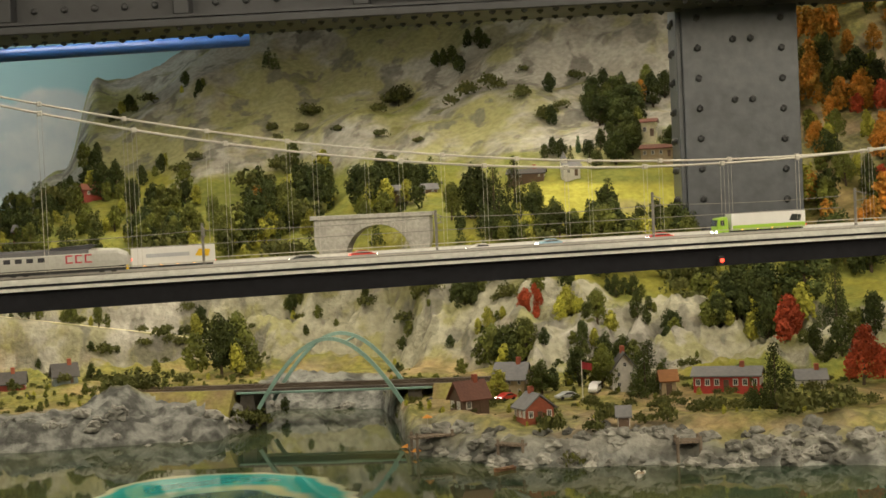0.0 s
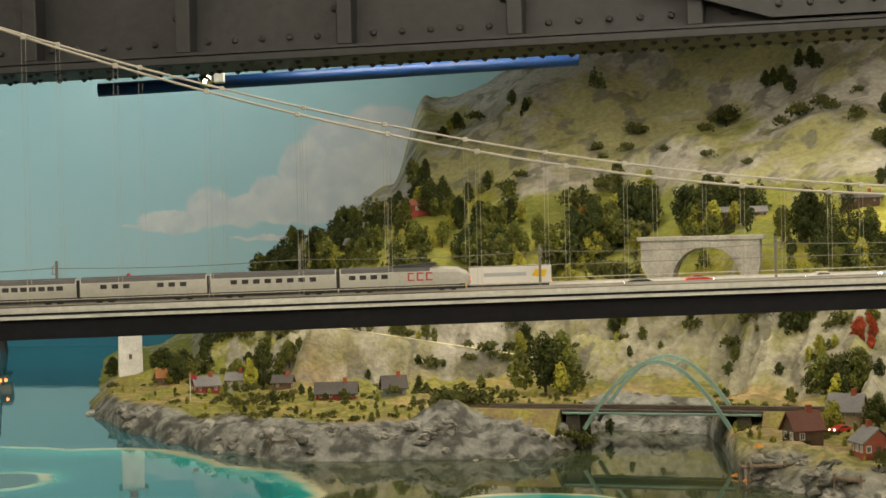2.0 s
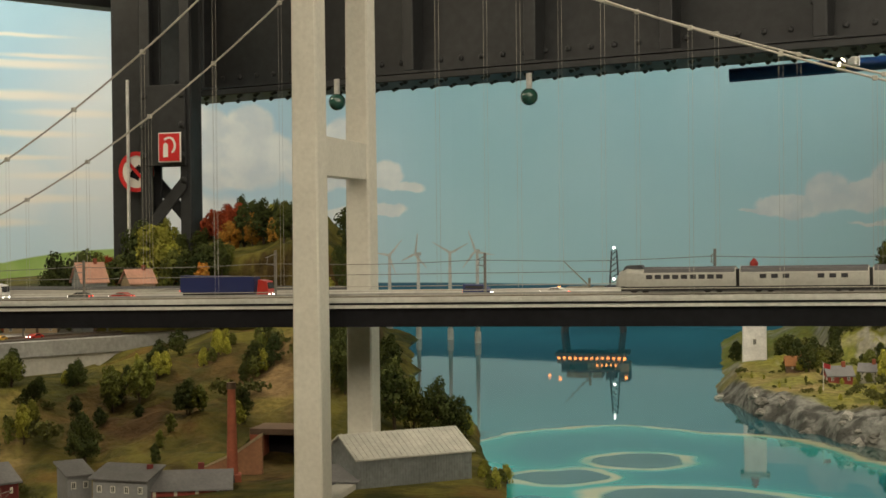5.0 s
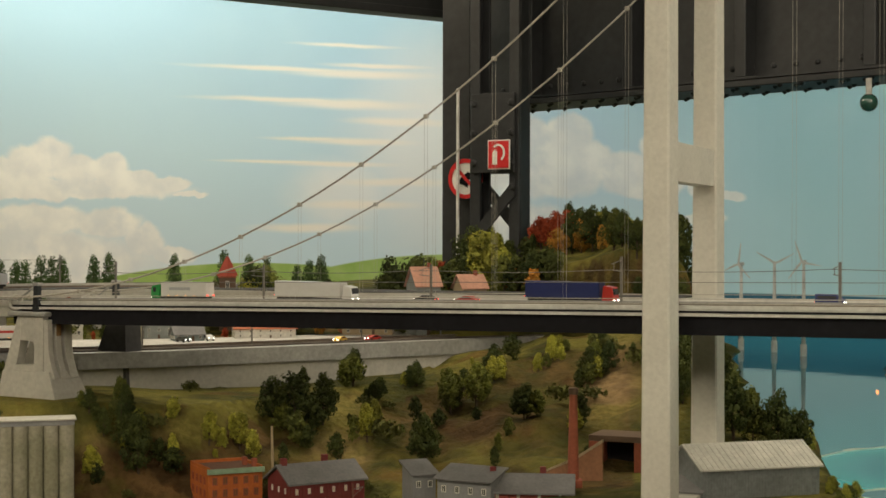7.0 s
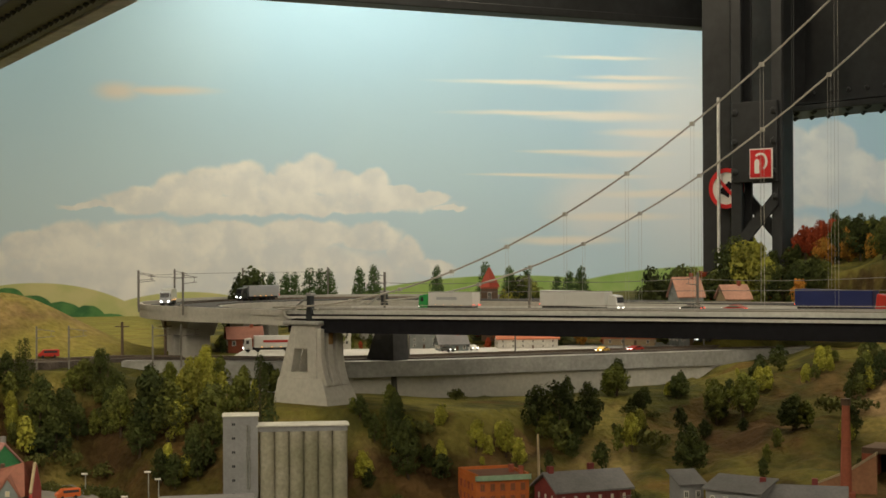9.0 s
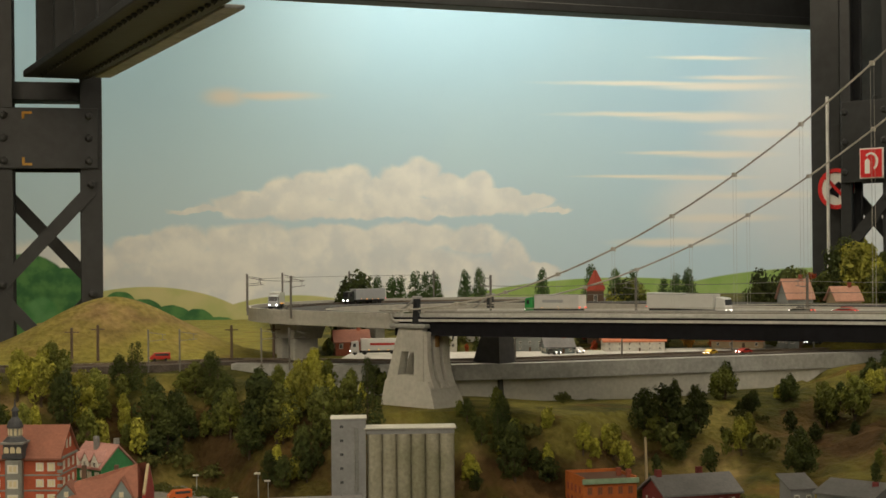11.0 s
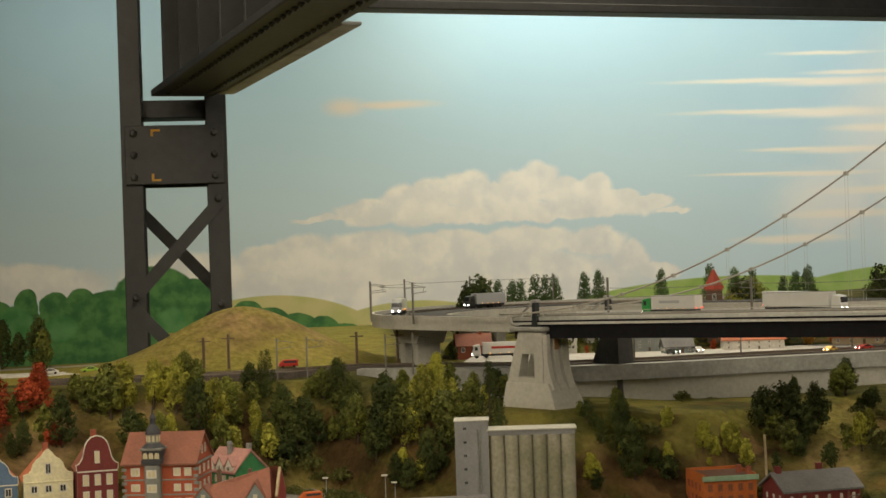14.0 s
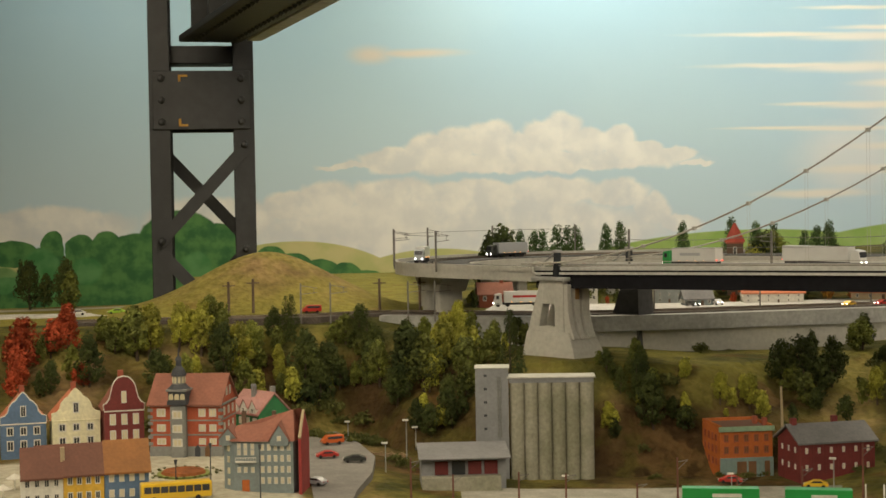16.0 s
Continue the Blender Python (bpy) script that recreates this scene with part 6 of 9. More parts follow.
for k in range(46):
    az, d = rng.uniform(-31, 7), 0
    s, c, *_ = lerp_rows(FJORD, az)
    if c - s < 0.5:
        continue
    d = rng.uniform(s + 0.22, c)
    x, y = polar(az, d)
    plant(x, y, fjord_z(az, d) - 0.004, rng.uniform(0.012, 0.026), 6, rng.uniform(0, 360), "low shrubs of the shore", False)

# ---------------------------------------------------------------- houses
def paint(name, colour, rough=0.75, vary=0.18):
    return material(name, colour, rough, 0, vary, 160, 24, 0.2)


GLASS = material("window_dark", (0.03, 0.035, 0.04), 0.15, 0, 0.2)
FRAME = paint("frame_white", (0.62, 0.60, 0.53))
ROOF = {
    "grey": paint("roof_grey", (0.17, 0.17, 0.17)), "red": paint("roof_red", (0.25, 0.095, 0.06)), "brown": paint("roof_brown", (0.13, 0.05, 0.03)),
    "orange": paint("roof_orange", (0.50, 0.17, 0.08)), "salmon": paint("roof_salmon", (0.50, 0.27, 0.19)), "pale": paint("roof_pale", (0.50, 0.50, 0.44)), "dark": paint("roof_dark", (0.07, 0.065, 0.06)),
    "rust": paint("roof_rust", (0.24, 0.10, 0.025)), "pink": paint("roof_pink", (0.42, 0.22, 0.19)),
}
WALL = {
    "red": paint("wall_red", (0.27, 0.045, 0.03)), "brick": paint("wall_brick", (0.30, 0.08, 0.04)), "white": paint("wall_white", (0.62, 0.60, 0.53)),
    "cream": paint("wall_cream", (0.72, 0.68, 0.46)), "grey": paint("wall_grey", (0.26, 0.28, 0.27)), "blue": paint("wall_blue", (0.10, 0.17, 0.28)),
    "brown": paint("wall_brown", (0.12, 0.075, 0.045)), "yellow": paint("wall_yellow", (0.62, 0.38, 0.04)), "beige": paint("wall_beige", (0.42, 0.33, 0.20)),
    "green": paint("wall_green", (0.04, 0.22, 0.08)), "orange": paint("wall_orange", (0.45, 0.12, 0.02)), "maroon": paint("wall_maroon", (0.16, 0.025, 0.022)),
    "scarlet": paint("wall_scarlet", (0.42, 0.045, 0.03)), "slate": paint("wall_slate", (0.20, 0.24, 0.24)),
}


def window(parent, x, y, z, w, h, pane=None, face="y", frame_mat=None):
    """A window on a wall that looks along -y (or -x): a proud frame round a sunk pane."""
    pane = pane or GLASS
    t = min(w, h) * 0.16
    bm = B()
    m = pose(x, y, z) if face == "y" else pose(x, y, z, 0, 0, -90 if face == "x-" else 90)
    for a, b, c, d in ((-w / 2, 0, -w / 2 + t, h), (w / 2 - t, 0, w / 2, h), (-w / 2 + t, 0, w / 2 - t, t), (-w / 2 + t, h - t, w / 2 - t, h), (-t * 0.25, t, t * 0.25, h - t)):
        box(bm, a, -0.0016, b, c, 0.0006, d, 0, m)
    wd = part("window", bm, frame_mat or FRAME, parent)
    bm = B()
    box(bm, -w / 2 + t * 0.5, -0.0006, t * 0.5, w / 2 - t * 0.5, 0.0004, h - t * 0.5, 0, m)
    part("pane", bm, pane, wd)


def house(az, d, z, w, deep, wall_h, roof_h, wall, roof, label, turn=0.0, ridge="x", cols=3, rows=1, chimney=True, name="house", win=None, door=True, over=0.006, group=""):
    """A model house with its front along -y; ridge x: eaves to the front, ridge y: gable to the front."""
    x, y = polar(az, d)
    root = empty(name, pose(x, y, z, 0, 0, az + turn), label, "house", group)
    bm = B()
    hw, hd = w / 2, deep / 2
    if ridge == "x":
        prism(bm, [(-hd, -0.03), (hd, -0.03), (hd, wall_h), (0, wall_h + roof_h), (-hd, wall_h)], "x", -hw, hw)
    else:
        prism(bm, [(-hw, -0.03), (hw, -0.03), (hw, wall_h), (0, wall_h + roof_h), (-hw, wall_h)], "y", -hd, hd)
    part("wall", bm, WALL[wall], root)
    span, length, axis = (hd, hw, "x") if ridge == "x" else (hw, hd, "y")
    slope = roof_h / span
    for sgn in (-1, 1):
        bm = B()
        e = span + over
        out = [(0, wall_h + roof_h + 0.0015), (sgn * e, wall_h - over * slope + 0.0015), (sgn * e, wall_h - over * slope + 0.0045), (0, wall_h + roof_h + 0.0050)]
        prism(bm, out, axis, -length - over, length + over)
        part("roof", bm, ROOF[roof], root)
    wh = win or min(0.016, wall_h / rows * 0.5)
    ww = min(wh * 0.75, w / cols * 0.6)
    for r in range(rows):
        for c in range(cols):
            zc = wall_h * (r + 0.32) / rows
            xc = -hw + w * (c + 0.5) / cols
            if door and r == 0 and c == cols // 2:
                bm = B()
                box(bm, xc - ww * 0.5, -hd - 0.0014, 0.0, xc + ww * 0.5, -hd + 0.0005, wh * 1.5, 0.0003)
                part("door", bm, WALL["brown"], root)
                continue
            window(root, xc, -hd, zc, ww, wh)
    side_cols = max(1, round(deep / w * cols))
    for r in range(rows):
        for c in range(side_cols):
            yc = -hd + deep * (c + 0.5) / side_cols
            window(root, -hw, yc, wall_h * (r + 0.32) / rows, ww, wh, face="x-")
            window(root, hw, yc, wall_h * (r + 0.32) / rows, ww, wh, face="x+")
    if ridge == "y" and roof_h > 0.03:
        window(root, 0, -hd, wall_h + roof_h * 0.18, ww, wh)
    if chimney:
        bm = B()
        cx, cy = (w * 0.22, 0.0) if ridge == "x" else (0.0, deep * 0.2)
        box(bm, cx - 0.005, cy - 0.005, wall_h + roof_h * 0.7, cx + 0.005, cy + 0.005, wall_h + roof_h + 0.016, 0.0006)
        part("chimney", bm, WALL["brick"], root)
    return root


def fjord_house(az, d, w, deep, wall_h, roof_h, *a, **k):
    f = 0.86 if az > -3 and d < 4.8 else 1.0
    return house(az, d, fjord_z(az, d) + 0.002, w * f, deep * f, wall_h * f, roof_h * f, *a, **k)


fjord_house(-3.2, 5.72, 0.075, 0.05, 0.026, 0.018, "red", "red", "small red wooden house high on the hillside", 20, cols=2)
fjord_house(-0.9, 5.36, 0.06, 0.045, 0.025, 0.018, "maroon", "grey", "small dark red farmhouse among the trees", -15, cols=2)
fjord_house(-15.0, 4.94, 0.135, 0.05, 0.018, 0.014, "brown", "grey", "long low brown farm shed with grey roof", 5, cols=5, door=False, chimney=False)
fjord_house(-19.1, 4.83, 0.11, 0.05, 0.014, 0.012, "brown", "dark", "low brown farm building by the meadow", -6, cols=4)
fjord_house(-10.6, 5.22, 0.06, 0.045, 0.024, 0.022, "beige", "pink", "small house with a pink roof between trees", 25, cols=2)
fjord_house(-24.1, 4.91, 0.15, 0.05, 0.026, 0.010, "beige", "brown", "long beige farmhouse with a brown roof above the meadow", -8, cols=6)
fjord_house(-23.5, 4.99, 0.045, 0.04, 0.044, 0.008, "cream", "brown", "small cream upper house with a flat brown roof", -8, cols=2, chimney=False)
fjord_house(-2.5, 4.20, 0.070, 0.05, 0.024, 0.030, "slate", "dark", "grey-blue wooden house with dark roof by the shore", 12, cols=2, ridge="x")
fjord_house(-0.4, 4.24, 0.125, 0.05, 0.021, 0.027, "red", "dark", "long red barn with dark grey roof by the shore", -4, cols=4)
fjord_house(4.4, 4.5, 0.080, 0.055, 0.024, 0.024, "red", "grey", "red wooden house with grey roof on the headland", 18, cols=3)
fjord_house(3.3, 4.58, 0.062, 0.05, 0.034, 0.020, "white", "grey", "pale wooden house on the headland", -8, cols=3, rows=2)
fjord_house(5.8, 4.74, 0.075, 0.05, 0.018, 0.024, "brown", "rust", "small brown boathouse on the headland", 6, cols=2)
fjord_house(1.6, 4.5, 0.06, 0.045, 0.022, 0.018, "brown", "dark", "small brown wooden hut by the shore", -12, cols=2)
fjord_house(-17.5, 3.28, 0.064, 0.05, 0.032, 0.030, "brown", "brown", "brown weathered boathouse with a steep roof", 32, cols=2)
fjord_house(-19.9, 3.17, 0.060, 0.055, 0.028, 0.024, "brick", "grey", "red wooden cabin with grey roof by the jetty", 28, ridge="y", cols=3)
fjord_house(-18.9, 3.55, 0.070, 0.055, 0.038, 0.030, "beige", "grey", "beige house with a blue-grey roof among trees", -15, cols=3, rows=2)
fjord_house(-22.9, 3.53, 0.055, 0.05, 0.045, 0.034, "white", "dark", "white wooden house with a dark gable roof", 10, ridge="y", cols=2, rows=2)
fjord_house(-26.6, 3.49, 0.140, 0.06, 0.030, 0.014, "scarlet", "grey", "long red wooden house with pale grey roof", -6, cols=7)
fjord_house(-24.5, 3.46, 0.032, 0.03, 0.032, 0.016, "beige", "rust", "tiny ochre wooden hut beside the lawn", 12, cols=1, chimney=False)
fjord_house(-29.4, 3.55, 0.06, 0.045, 0.018, 0.016, "white", "grey", "low white house with grey roof", 10, cols=3)
fjord_house(-23.2, 3.05, 0.020, 0.020, 0.034, 0.012, "brown", "grey", "narrow dark lookout hut on the rocks", 5, cols=1, chimney=False)
chapel = fjord_house(-20.7, 4.81, 0.048, 0.04, 0.026, 0.016, "white", "grey", "small white wooden chapel on the meadow", 15, cols=2, chimney=False, name="chapel")
bm = B()
box(bm, -0.03, -0.009, -0.02, -0.012, 0.009, 0.052, 0.0008)
part("tower", bm, WALL["white"], chapel)
bm = B()
tube(bm, (-0.021, 0, 0.052), (-0.021, 0, 0.075), 0.012, 0.0005, 4)
part("spire", bm, ROOF["grey"], chapel)

# flag on its pole
x, y = polar(-21.5, 3.40)
flag = empty("flagpole", pose(x, y, fjord_z(-21.5, 3.40), 0, 0, -20), "white flagpole with a small red flag", "flag")
bm = B()
tube(bm, (0, 0, 0), (0, 0, 0.085), 0.0013, 0.0009, 8)
part("pole", bm, FRAME, flag)
bm = B()
grid = [[bm.verts.new((0.001 + 0.021 * i / 5, 0.002 * math.sin(i * 1.3), 0.082 - 0.015 * j / 2 - 0.0008 * i)) for j in range(3)] for i in range(6)]
for i in range(5):
    for j in range(2):
        bm.faces.new((grid[i][j], grid[i + 1][j], grid[i + 1][j + 1], grid[i][j + 1]))
bmesh.ops.solidify(bm, geom=bm.faces[:], thickness=0.0005)
part("cloth", bm, paint("flag_red", (0.55, 0.06, 0.07)), flag)

x, y = polar(4.9, 4.35)
flag = empty("flagpole", pose(x, y, fjord_z(4.9, 4.35), 0, 0, 10), "white flagpole with a small red flag on the headland", "flag")
bm = B()
tube(bm, (0, 0, 0), (0, 0, 0.075), 0.0013, 0.0009, 8)
part("pole", bm, FRAME, flag)
bm = B()
grid = [[bm.verts.new((0.001 + 0.018 * i / 5, 0.002 * math.sin(i * 1.1), 0.073 - 0.013 * j / 2 - 0.0008 * i)) for j in range(3)] for i in range(6)]
for i in range(5):
    for j in range(2):
        bm.faces.new((grid[i][j], grid[i + 1][j], grid[i + 1][j + 1], grid[i][j + 1]))
bmesh.ops.solidify(bm, geom=bm.faces[:], thickness=0.0005)
part("cloth", bm, paint("flag_red", (0.55, 0.06, 0.07)), flag)
ORANGE = paint("parasol_orange", (0.62, 0.26, 0.03))
for az, d in ((-14.9, 3.16), (-15.6, 3.14), (-15.2, 3.24), (-16.0, 3.22)):
    x, y = polar(az, d)
    um = empty("parasol", pose(x, y, fjord_z(az, d), 0, 0, az * 40), "small orange parasol on the fjord shore", "parasol", "orange parasols")
    bm = B()
    tube(bm, (0, 0, -0.003), (0, 0, 0.020), 0.0007, n=6)
    part("pole", bm, FRAME, um)
    bm = B()
    tube(bm, (0, 0, 0.016), (0, 0, 0.022), 0.0115, 0.001, 8)
    part("canopy", bm, ORANGE, um)


def rowing_boat(az, d, z, turn, hull, label):
    x, y = polar(az, d)
    root = empty("rowing_boat", pose(x, y, z, 0, 0, turn), label, "boat", "rowing boats")
    ribs = [(-0.026, 0.002, 0.010), (-0.018, 0.008, 0.008), (0.0, 0.0105, 0.007), (0.016, 0.008, 0.008), (0.022, 0.005, 0.009)]
    bm = B()
    rows = [[bm.verts.new(v) for v in ((px, -w, top), (px, -w * 0.5, 0.0), (px, w * 0.5, 0.0), (px, w, top), (px, w * 0.75, top), (px, 0.0, 0.0025), (px, -w * 0.75, top))] for px, w, top in ribs]
    for a, b in zip(rows, rows[1:]):
        for k in range(7):
            bm.faces.new((a[k], a[(k + 1) % 7], b[(k + 1) % 7], b[k]))
    bm.faces.new(rows[0][::-1]), bm.faces.new(rows[-1])
    part("hull", bm, paint("boat_" + hull, {"white": (0.6, 0.58, 0.5), "blue": (0.07, 0.14, 0.22), "brown": (0.16, 0.08, 0.04)}[hull]), root)
    for px in (-0.008, 0.008):
        bm = B()
        box(bm, px - 0.002, -0.008, 0.0062, px + 0.002, 0.008, 0.0074)
        part("thwart", bm, paint("boat_bench", (0.28, 0.19, 0.10)), root)


rowing_boat(-23.9, 2.84, WATER_Z - 0.002, 60, "white", "white rowing boat on the water by the rocks")
rowing_boat(-19.0, 2.93, WATER_Z - 0.002, 20, "brown", "brown rowing boat beside the jetty")
rowing_boat(0.2, 3.60, WATER_Z - 0.002, -15, "blue", "blue rowing boat beside the jetty")
WOOD = material("grey_planks", (0.20, 0.16, 0.12), 0.9, 0, 0.3, 180, 25, 0.4)


def jetty(az, d, w, deep, turn, label):
    x, y = polar(az, d)
    root = empty("jetty", pose(x, y, 0, 0, 0, az + turn), label, "jetty")
    for k in range(8):
        bm = B()
        box(bm, -w / 2 + w * k / 8, -deep / 2, 1.022, -w / 2 + w * (k + 0.86) / 8, deep / 2, 1.026)
        part("plank", bm, WOOD, root)
    for sx in (-0.42, 0.42):
        for sy in (-0.42, 0.42):
            bm = B()
            tube(bm, (w * sx, deep * sy, 0.93), (w * sx, deep * sy, 1.034), 0.003, n=7)
            part("post", bm, WOOD, root)


jetty(-16.2, 3.14, 0.09, 0.035, 25, "grey plank jetty on wooden piles")
jetty(-19.3, 3.00, 0.06, 0.05, -20, "grey plank jetty on wooden piles")
jetty(-25.5, 2.98, 0.05, 0.04, 10, "grey plank jetty on wooden piles")
jetty(1.2, 3.62, 0.09, 0.03, 5, "grey plank jetty on wooden piles")


def boulder_mesh(seed):
    rng = random.Random(seed)
    bm = B()
    bmesh.ops.create_icosphere(bm, subdivisions=3, radius=1.0)
    for v in bm.verts:
        v.co *= 1 + 0.7 * noise.noise(v.co * 1.3 + Vector((seed * 3, 0, 0))) + 0.25 * ridged(v.co * 2.2 + Vector((0, seed, 0))) + 0.1 * noise.noise(v.co * 9)
        v.co.z *= 0.85
    me = bpy.data.meshes.new("boulder")
    bm.to_mesh(me)
    bm.free()
    me.materials.append(material("boulder_grey", (0.30, 0.295, 0.26), 0.9, 0, 0.4, 70, 14, 0.6, colour2=(0.11, 0.11, 0.095), by_piece=0.35))
    return me


BOULDERS = [boulder_mesh(k) for k in range(5)]
rng = random.Random(21)
for k in range(190):
    az = rng.uniform(-33, 8.6) if k < 110 else rng.uniform(-31, -15.5)
    s, c, *_ = lerp_rows(FJORD, az)
    d = s + rng.uniform(-0.02, 0.12)
    x, y = polar(az, d)
    r = rng.uniform(0.005, 0.016)
    ob = new("boulder", BOULDERS[k % 5])
    ob.matrix_world = pose(x, y, fjord_z(az, d) - r * 0.15, rng.uniform(-20, 20), rng.uniform(-20, 20), rng.uniform(0, 360)) @ Matrix.Diagonal((r * 1.4, r * 1.1, r * 1.0, 1))
    tagged(ob, "grey weathered rock at the waterline", "rock", "shore rocks")

# ---------------------------------------------------------------- railway arch bridge over the inlet
TEAL = paint("arch_teal", (0.20, 0.33, 0.28), 0.55)
BANK = material("bank_earth", (0.25, 0.24, 0.06), 0.95, 0, 0.35, 110, 14, 0.6, colour2=(0.19, 0.14, 0.075))
ARCH_L, ARCH_R = (0.655, 3.93), (1.00, 3.80)
arch = empty("arch_bridge", turned((0.609, 3.593), (0.924, 3.474), 1.028) @ Matrix.Scale(0.914, 4), "pale green steel railway arch bridge over the inlet", "bridge")
SPAN = math.hypot(ARCH_R[0] - ARCH_L[0], ARCH_R[1] - ARCH_L[1])
for y in (0.0, 0.17):
    bm = B()
    pts = []
    for k in range(25):
        f = k / 24
        pts.append((SPAN * f, y, 0.005 + 0.17 * 4 * f * (1 - f) * (0.9 + 0.1 * math.sin(math.pi * f))))
    for p, q in zip(pts, pts[1:]):
        d = Vector(q) - Vector(p)
        n = Vector((-d.z, 0, d.x)).normalized() * 0.0046
        a, b = Vector(p), Vector(q)
        vs = [bm.verts.new(v) for v in (a - n + Vector((0, -0.005, 0)), b - n + Vector((0, -0.005, 0)), b + n + Vector((0, -0.005, 0)), a + n + Vector((0, -0.005, 0)),
                                        a - n + Vector((0, 0.005, 0)), b - n + Vector((0, 0.005, 0)), b + n + Vector((0, 0.005, 0)), a + n + Vector((0, 0.005, 0)))]
        for quad in ((0, 1, 2, 3), (7, 6, 5, 4), (0, 4, 5, 1), (3, 2, 6, 7)):
            bm.faces.new([vs[i] for i in quad])
    bmesh.ops.remove_doubles(bm, verts=bm.verts, dist=0.0008)
    part("arch_rib", bm, TEAL, arch)
for f in (0.4, 0.6):
    bm = B()
    tube(bm, (SPAN * f, 0, 0.163), (SPAN * f, 0.17, 0.163), 0.003, n=6)
    part("wind_brace", bm, TEAL, arch)
for y in (0.012, 0.150):
    bm = B()
    box(bm, -0.06, y, 0.040, SPAN + 0.07, y + 0.008, 0.0455, 0.001)
    part("side_beam", bm, TEAL, arch)
bm = B()
box(bm, -0.26, 0.02, 0.046, SPAN + 0.22, 0.150, 0.052, 0.001)
part("track_bed", bm, material("ballast", (0.12, 0.10, 0.085)), arch)
for y in (0.038, 0.054, 0.078, 0.094):
    bm = B()
    box(bm, -0.26, y - 0.001, 0.052, SPAN + 0.22, y + 0.001, 0.056)
    part("rail", bm, RAIL, arch)
for x0 in (-0.045, SPAN + 0.015):
    bm = B()
    prism(bm, [(x0 - 0.012, -0.08), (x0 + 0.034, -0.08), (x0 + 0.028, 0.040), (x0 - 0.006, 0.040)], "y", 0.02, 0.14)
    part("abutment", bm, material("abutment_stone", (0.11, 0.10, 0.085), 0.9, 0, 0.3, 90, 20, 0.5), arch)

bm = B()
prism(bm, [(-0.10, -0.04), (-0.03, 0.020), (0.010, 0.0518), (0.15, 0.0518), (0.22, -0.04)], "x", -0.42, -0.066)
part("embankment", bm, BANK, arch, "grassy earth bank")
bm = B()
prism(bm, [(-0.08, -0.04), (-0.02, 0.025), (0.010, 0.0518), (0.15, 0.0518), (0.22, -0.04)], "x", SPAN + 0.075, SPAN + 0.34)
part("embankment", bm, BANK, arch, "grassy earth bank")
for y in (0.038, 0.054, 0.098, 0.114):
    for x0, x1, z in ((-0.40, -0.262, 0.0518), (SPAN + 0.222, SPAN + 0.33, 0.0518)):
        bm = B()
        box(bm, x0, y - 0.001, z, x1, y + 0.001, z + 0.004)
        part("rail", bm, RAIL, arch)
for x, y, h in ((-0.06, -0.03, 0.045), (-0.02, 0.07, 0.05), (0.02, 0.22, 0.045), (SPAN + 0.03, 0.23, 0.04), (-0.10, -0.04, 0.05), (-0.16, -0.03, 0.035), (-0.22, -0.03, 0.045), (-0.29, -0.04, 0.03), (-0.36, -0.03, 0.04), (SPAN + 0.12, -0.03, 0.04), (SPAN + 0.2, -0.02, 0.05)):
    v = arch.matrix_world @ Vector((x, y, 0.0))
    plant(v.x, v.y, 0.99, h, 0, x * 900, "trees at the inlet", False)

for x, y, r in ((-0.085, 0.01, 0.040), (-0.06, -0.03, 0.026), (-0.10, -0.06, 0.034), (-0.14, -0.03, 0.030), (-0.075, 0.09, 0.036), (-0.17, -0.08, 0.034), (SPAN + 0.06, -0.02, 0.034), (SPAN + 0.07, 0.05, 0.036), (SPAN + 0.10, -0.06, 0.030)):
    v = arch.matrix_world @ Vector((x, y, 0.0))
    ob = new("boulder", BOULDERS[int(r * 1000) % 5])
    ob.matrix_world = pose(v.x, v.y, 1.0, x * 300, y * 400, x * 2000) @ Matrix.Diagonal((r * 1.15, r, r, 1))
    tagged(ob, "large grey weathered rock at the bridge foot", "rock", "rocks at the arch bridge")
for x, y, h in ((-0.035, -0.02, 0.055), (-0.02, 0.03, 0.06), (0.0, -0.01, 0.045), (SPAN + 0.01, 0.0, 0.045)):
    v = arch.matrix_world @ Vector((x, y, 0.0))
    plant(v.x, v.y, 0.985, h, 6, x * 700, "dark scrub at the inlet", False)

# stone arch viaduct on the hillside
STONE = material("pale_stone", (0.40, 0.39, 0.35), 0.9, 0, 0.25, 120, 18, 0.5)
sx0, sx1 = polar(-11.5, 4.40), polar(-15.7, 4.38)
stone = empty("stone_viaduct", turned(sx0, sx1, 1.22), "pale stone arch viaduct on the hillside", "bridge")
SL = math.hypot(sx1[0] - sx0[0], sx1[1] - sx0[1])
cx, r = SL * 0.55, 0.092
bm = B()
left = [(0.0, 0.165), (cx - r - 0.025, 0.06), (cx - r, 0.06)] + [(cx - r * math.cos(math.pi * k / 16), 0.125 + r * math.sin(math.pi * k / 16)) for k in range(9)] + [(cx, 0.235), (0.0, 0.235)]
right = [(SL, 0.165), (SL, 0.235), (cx, 0.235)] + [(cx - r * math.cos(math.pi * k / 16), 0.125 + r * math.sin(math.pi * k / 16)) for k in range(8, 17)] + [(cx + r, 0.06), (cx + r + 0.025, 0.06)]
prism(bm, left, "y", 0.0, 0.15)
prism(bm, right, "y", 0.0, 0.15)
part("spandrel", bm, STONE, stone)
bm = B()
box(bm, -0.01, -0.004, 0.235, SL + 0.01, 0.154, 0.247, 0.001)
part("parapet", bm, STONE, stone)
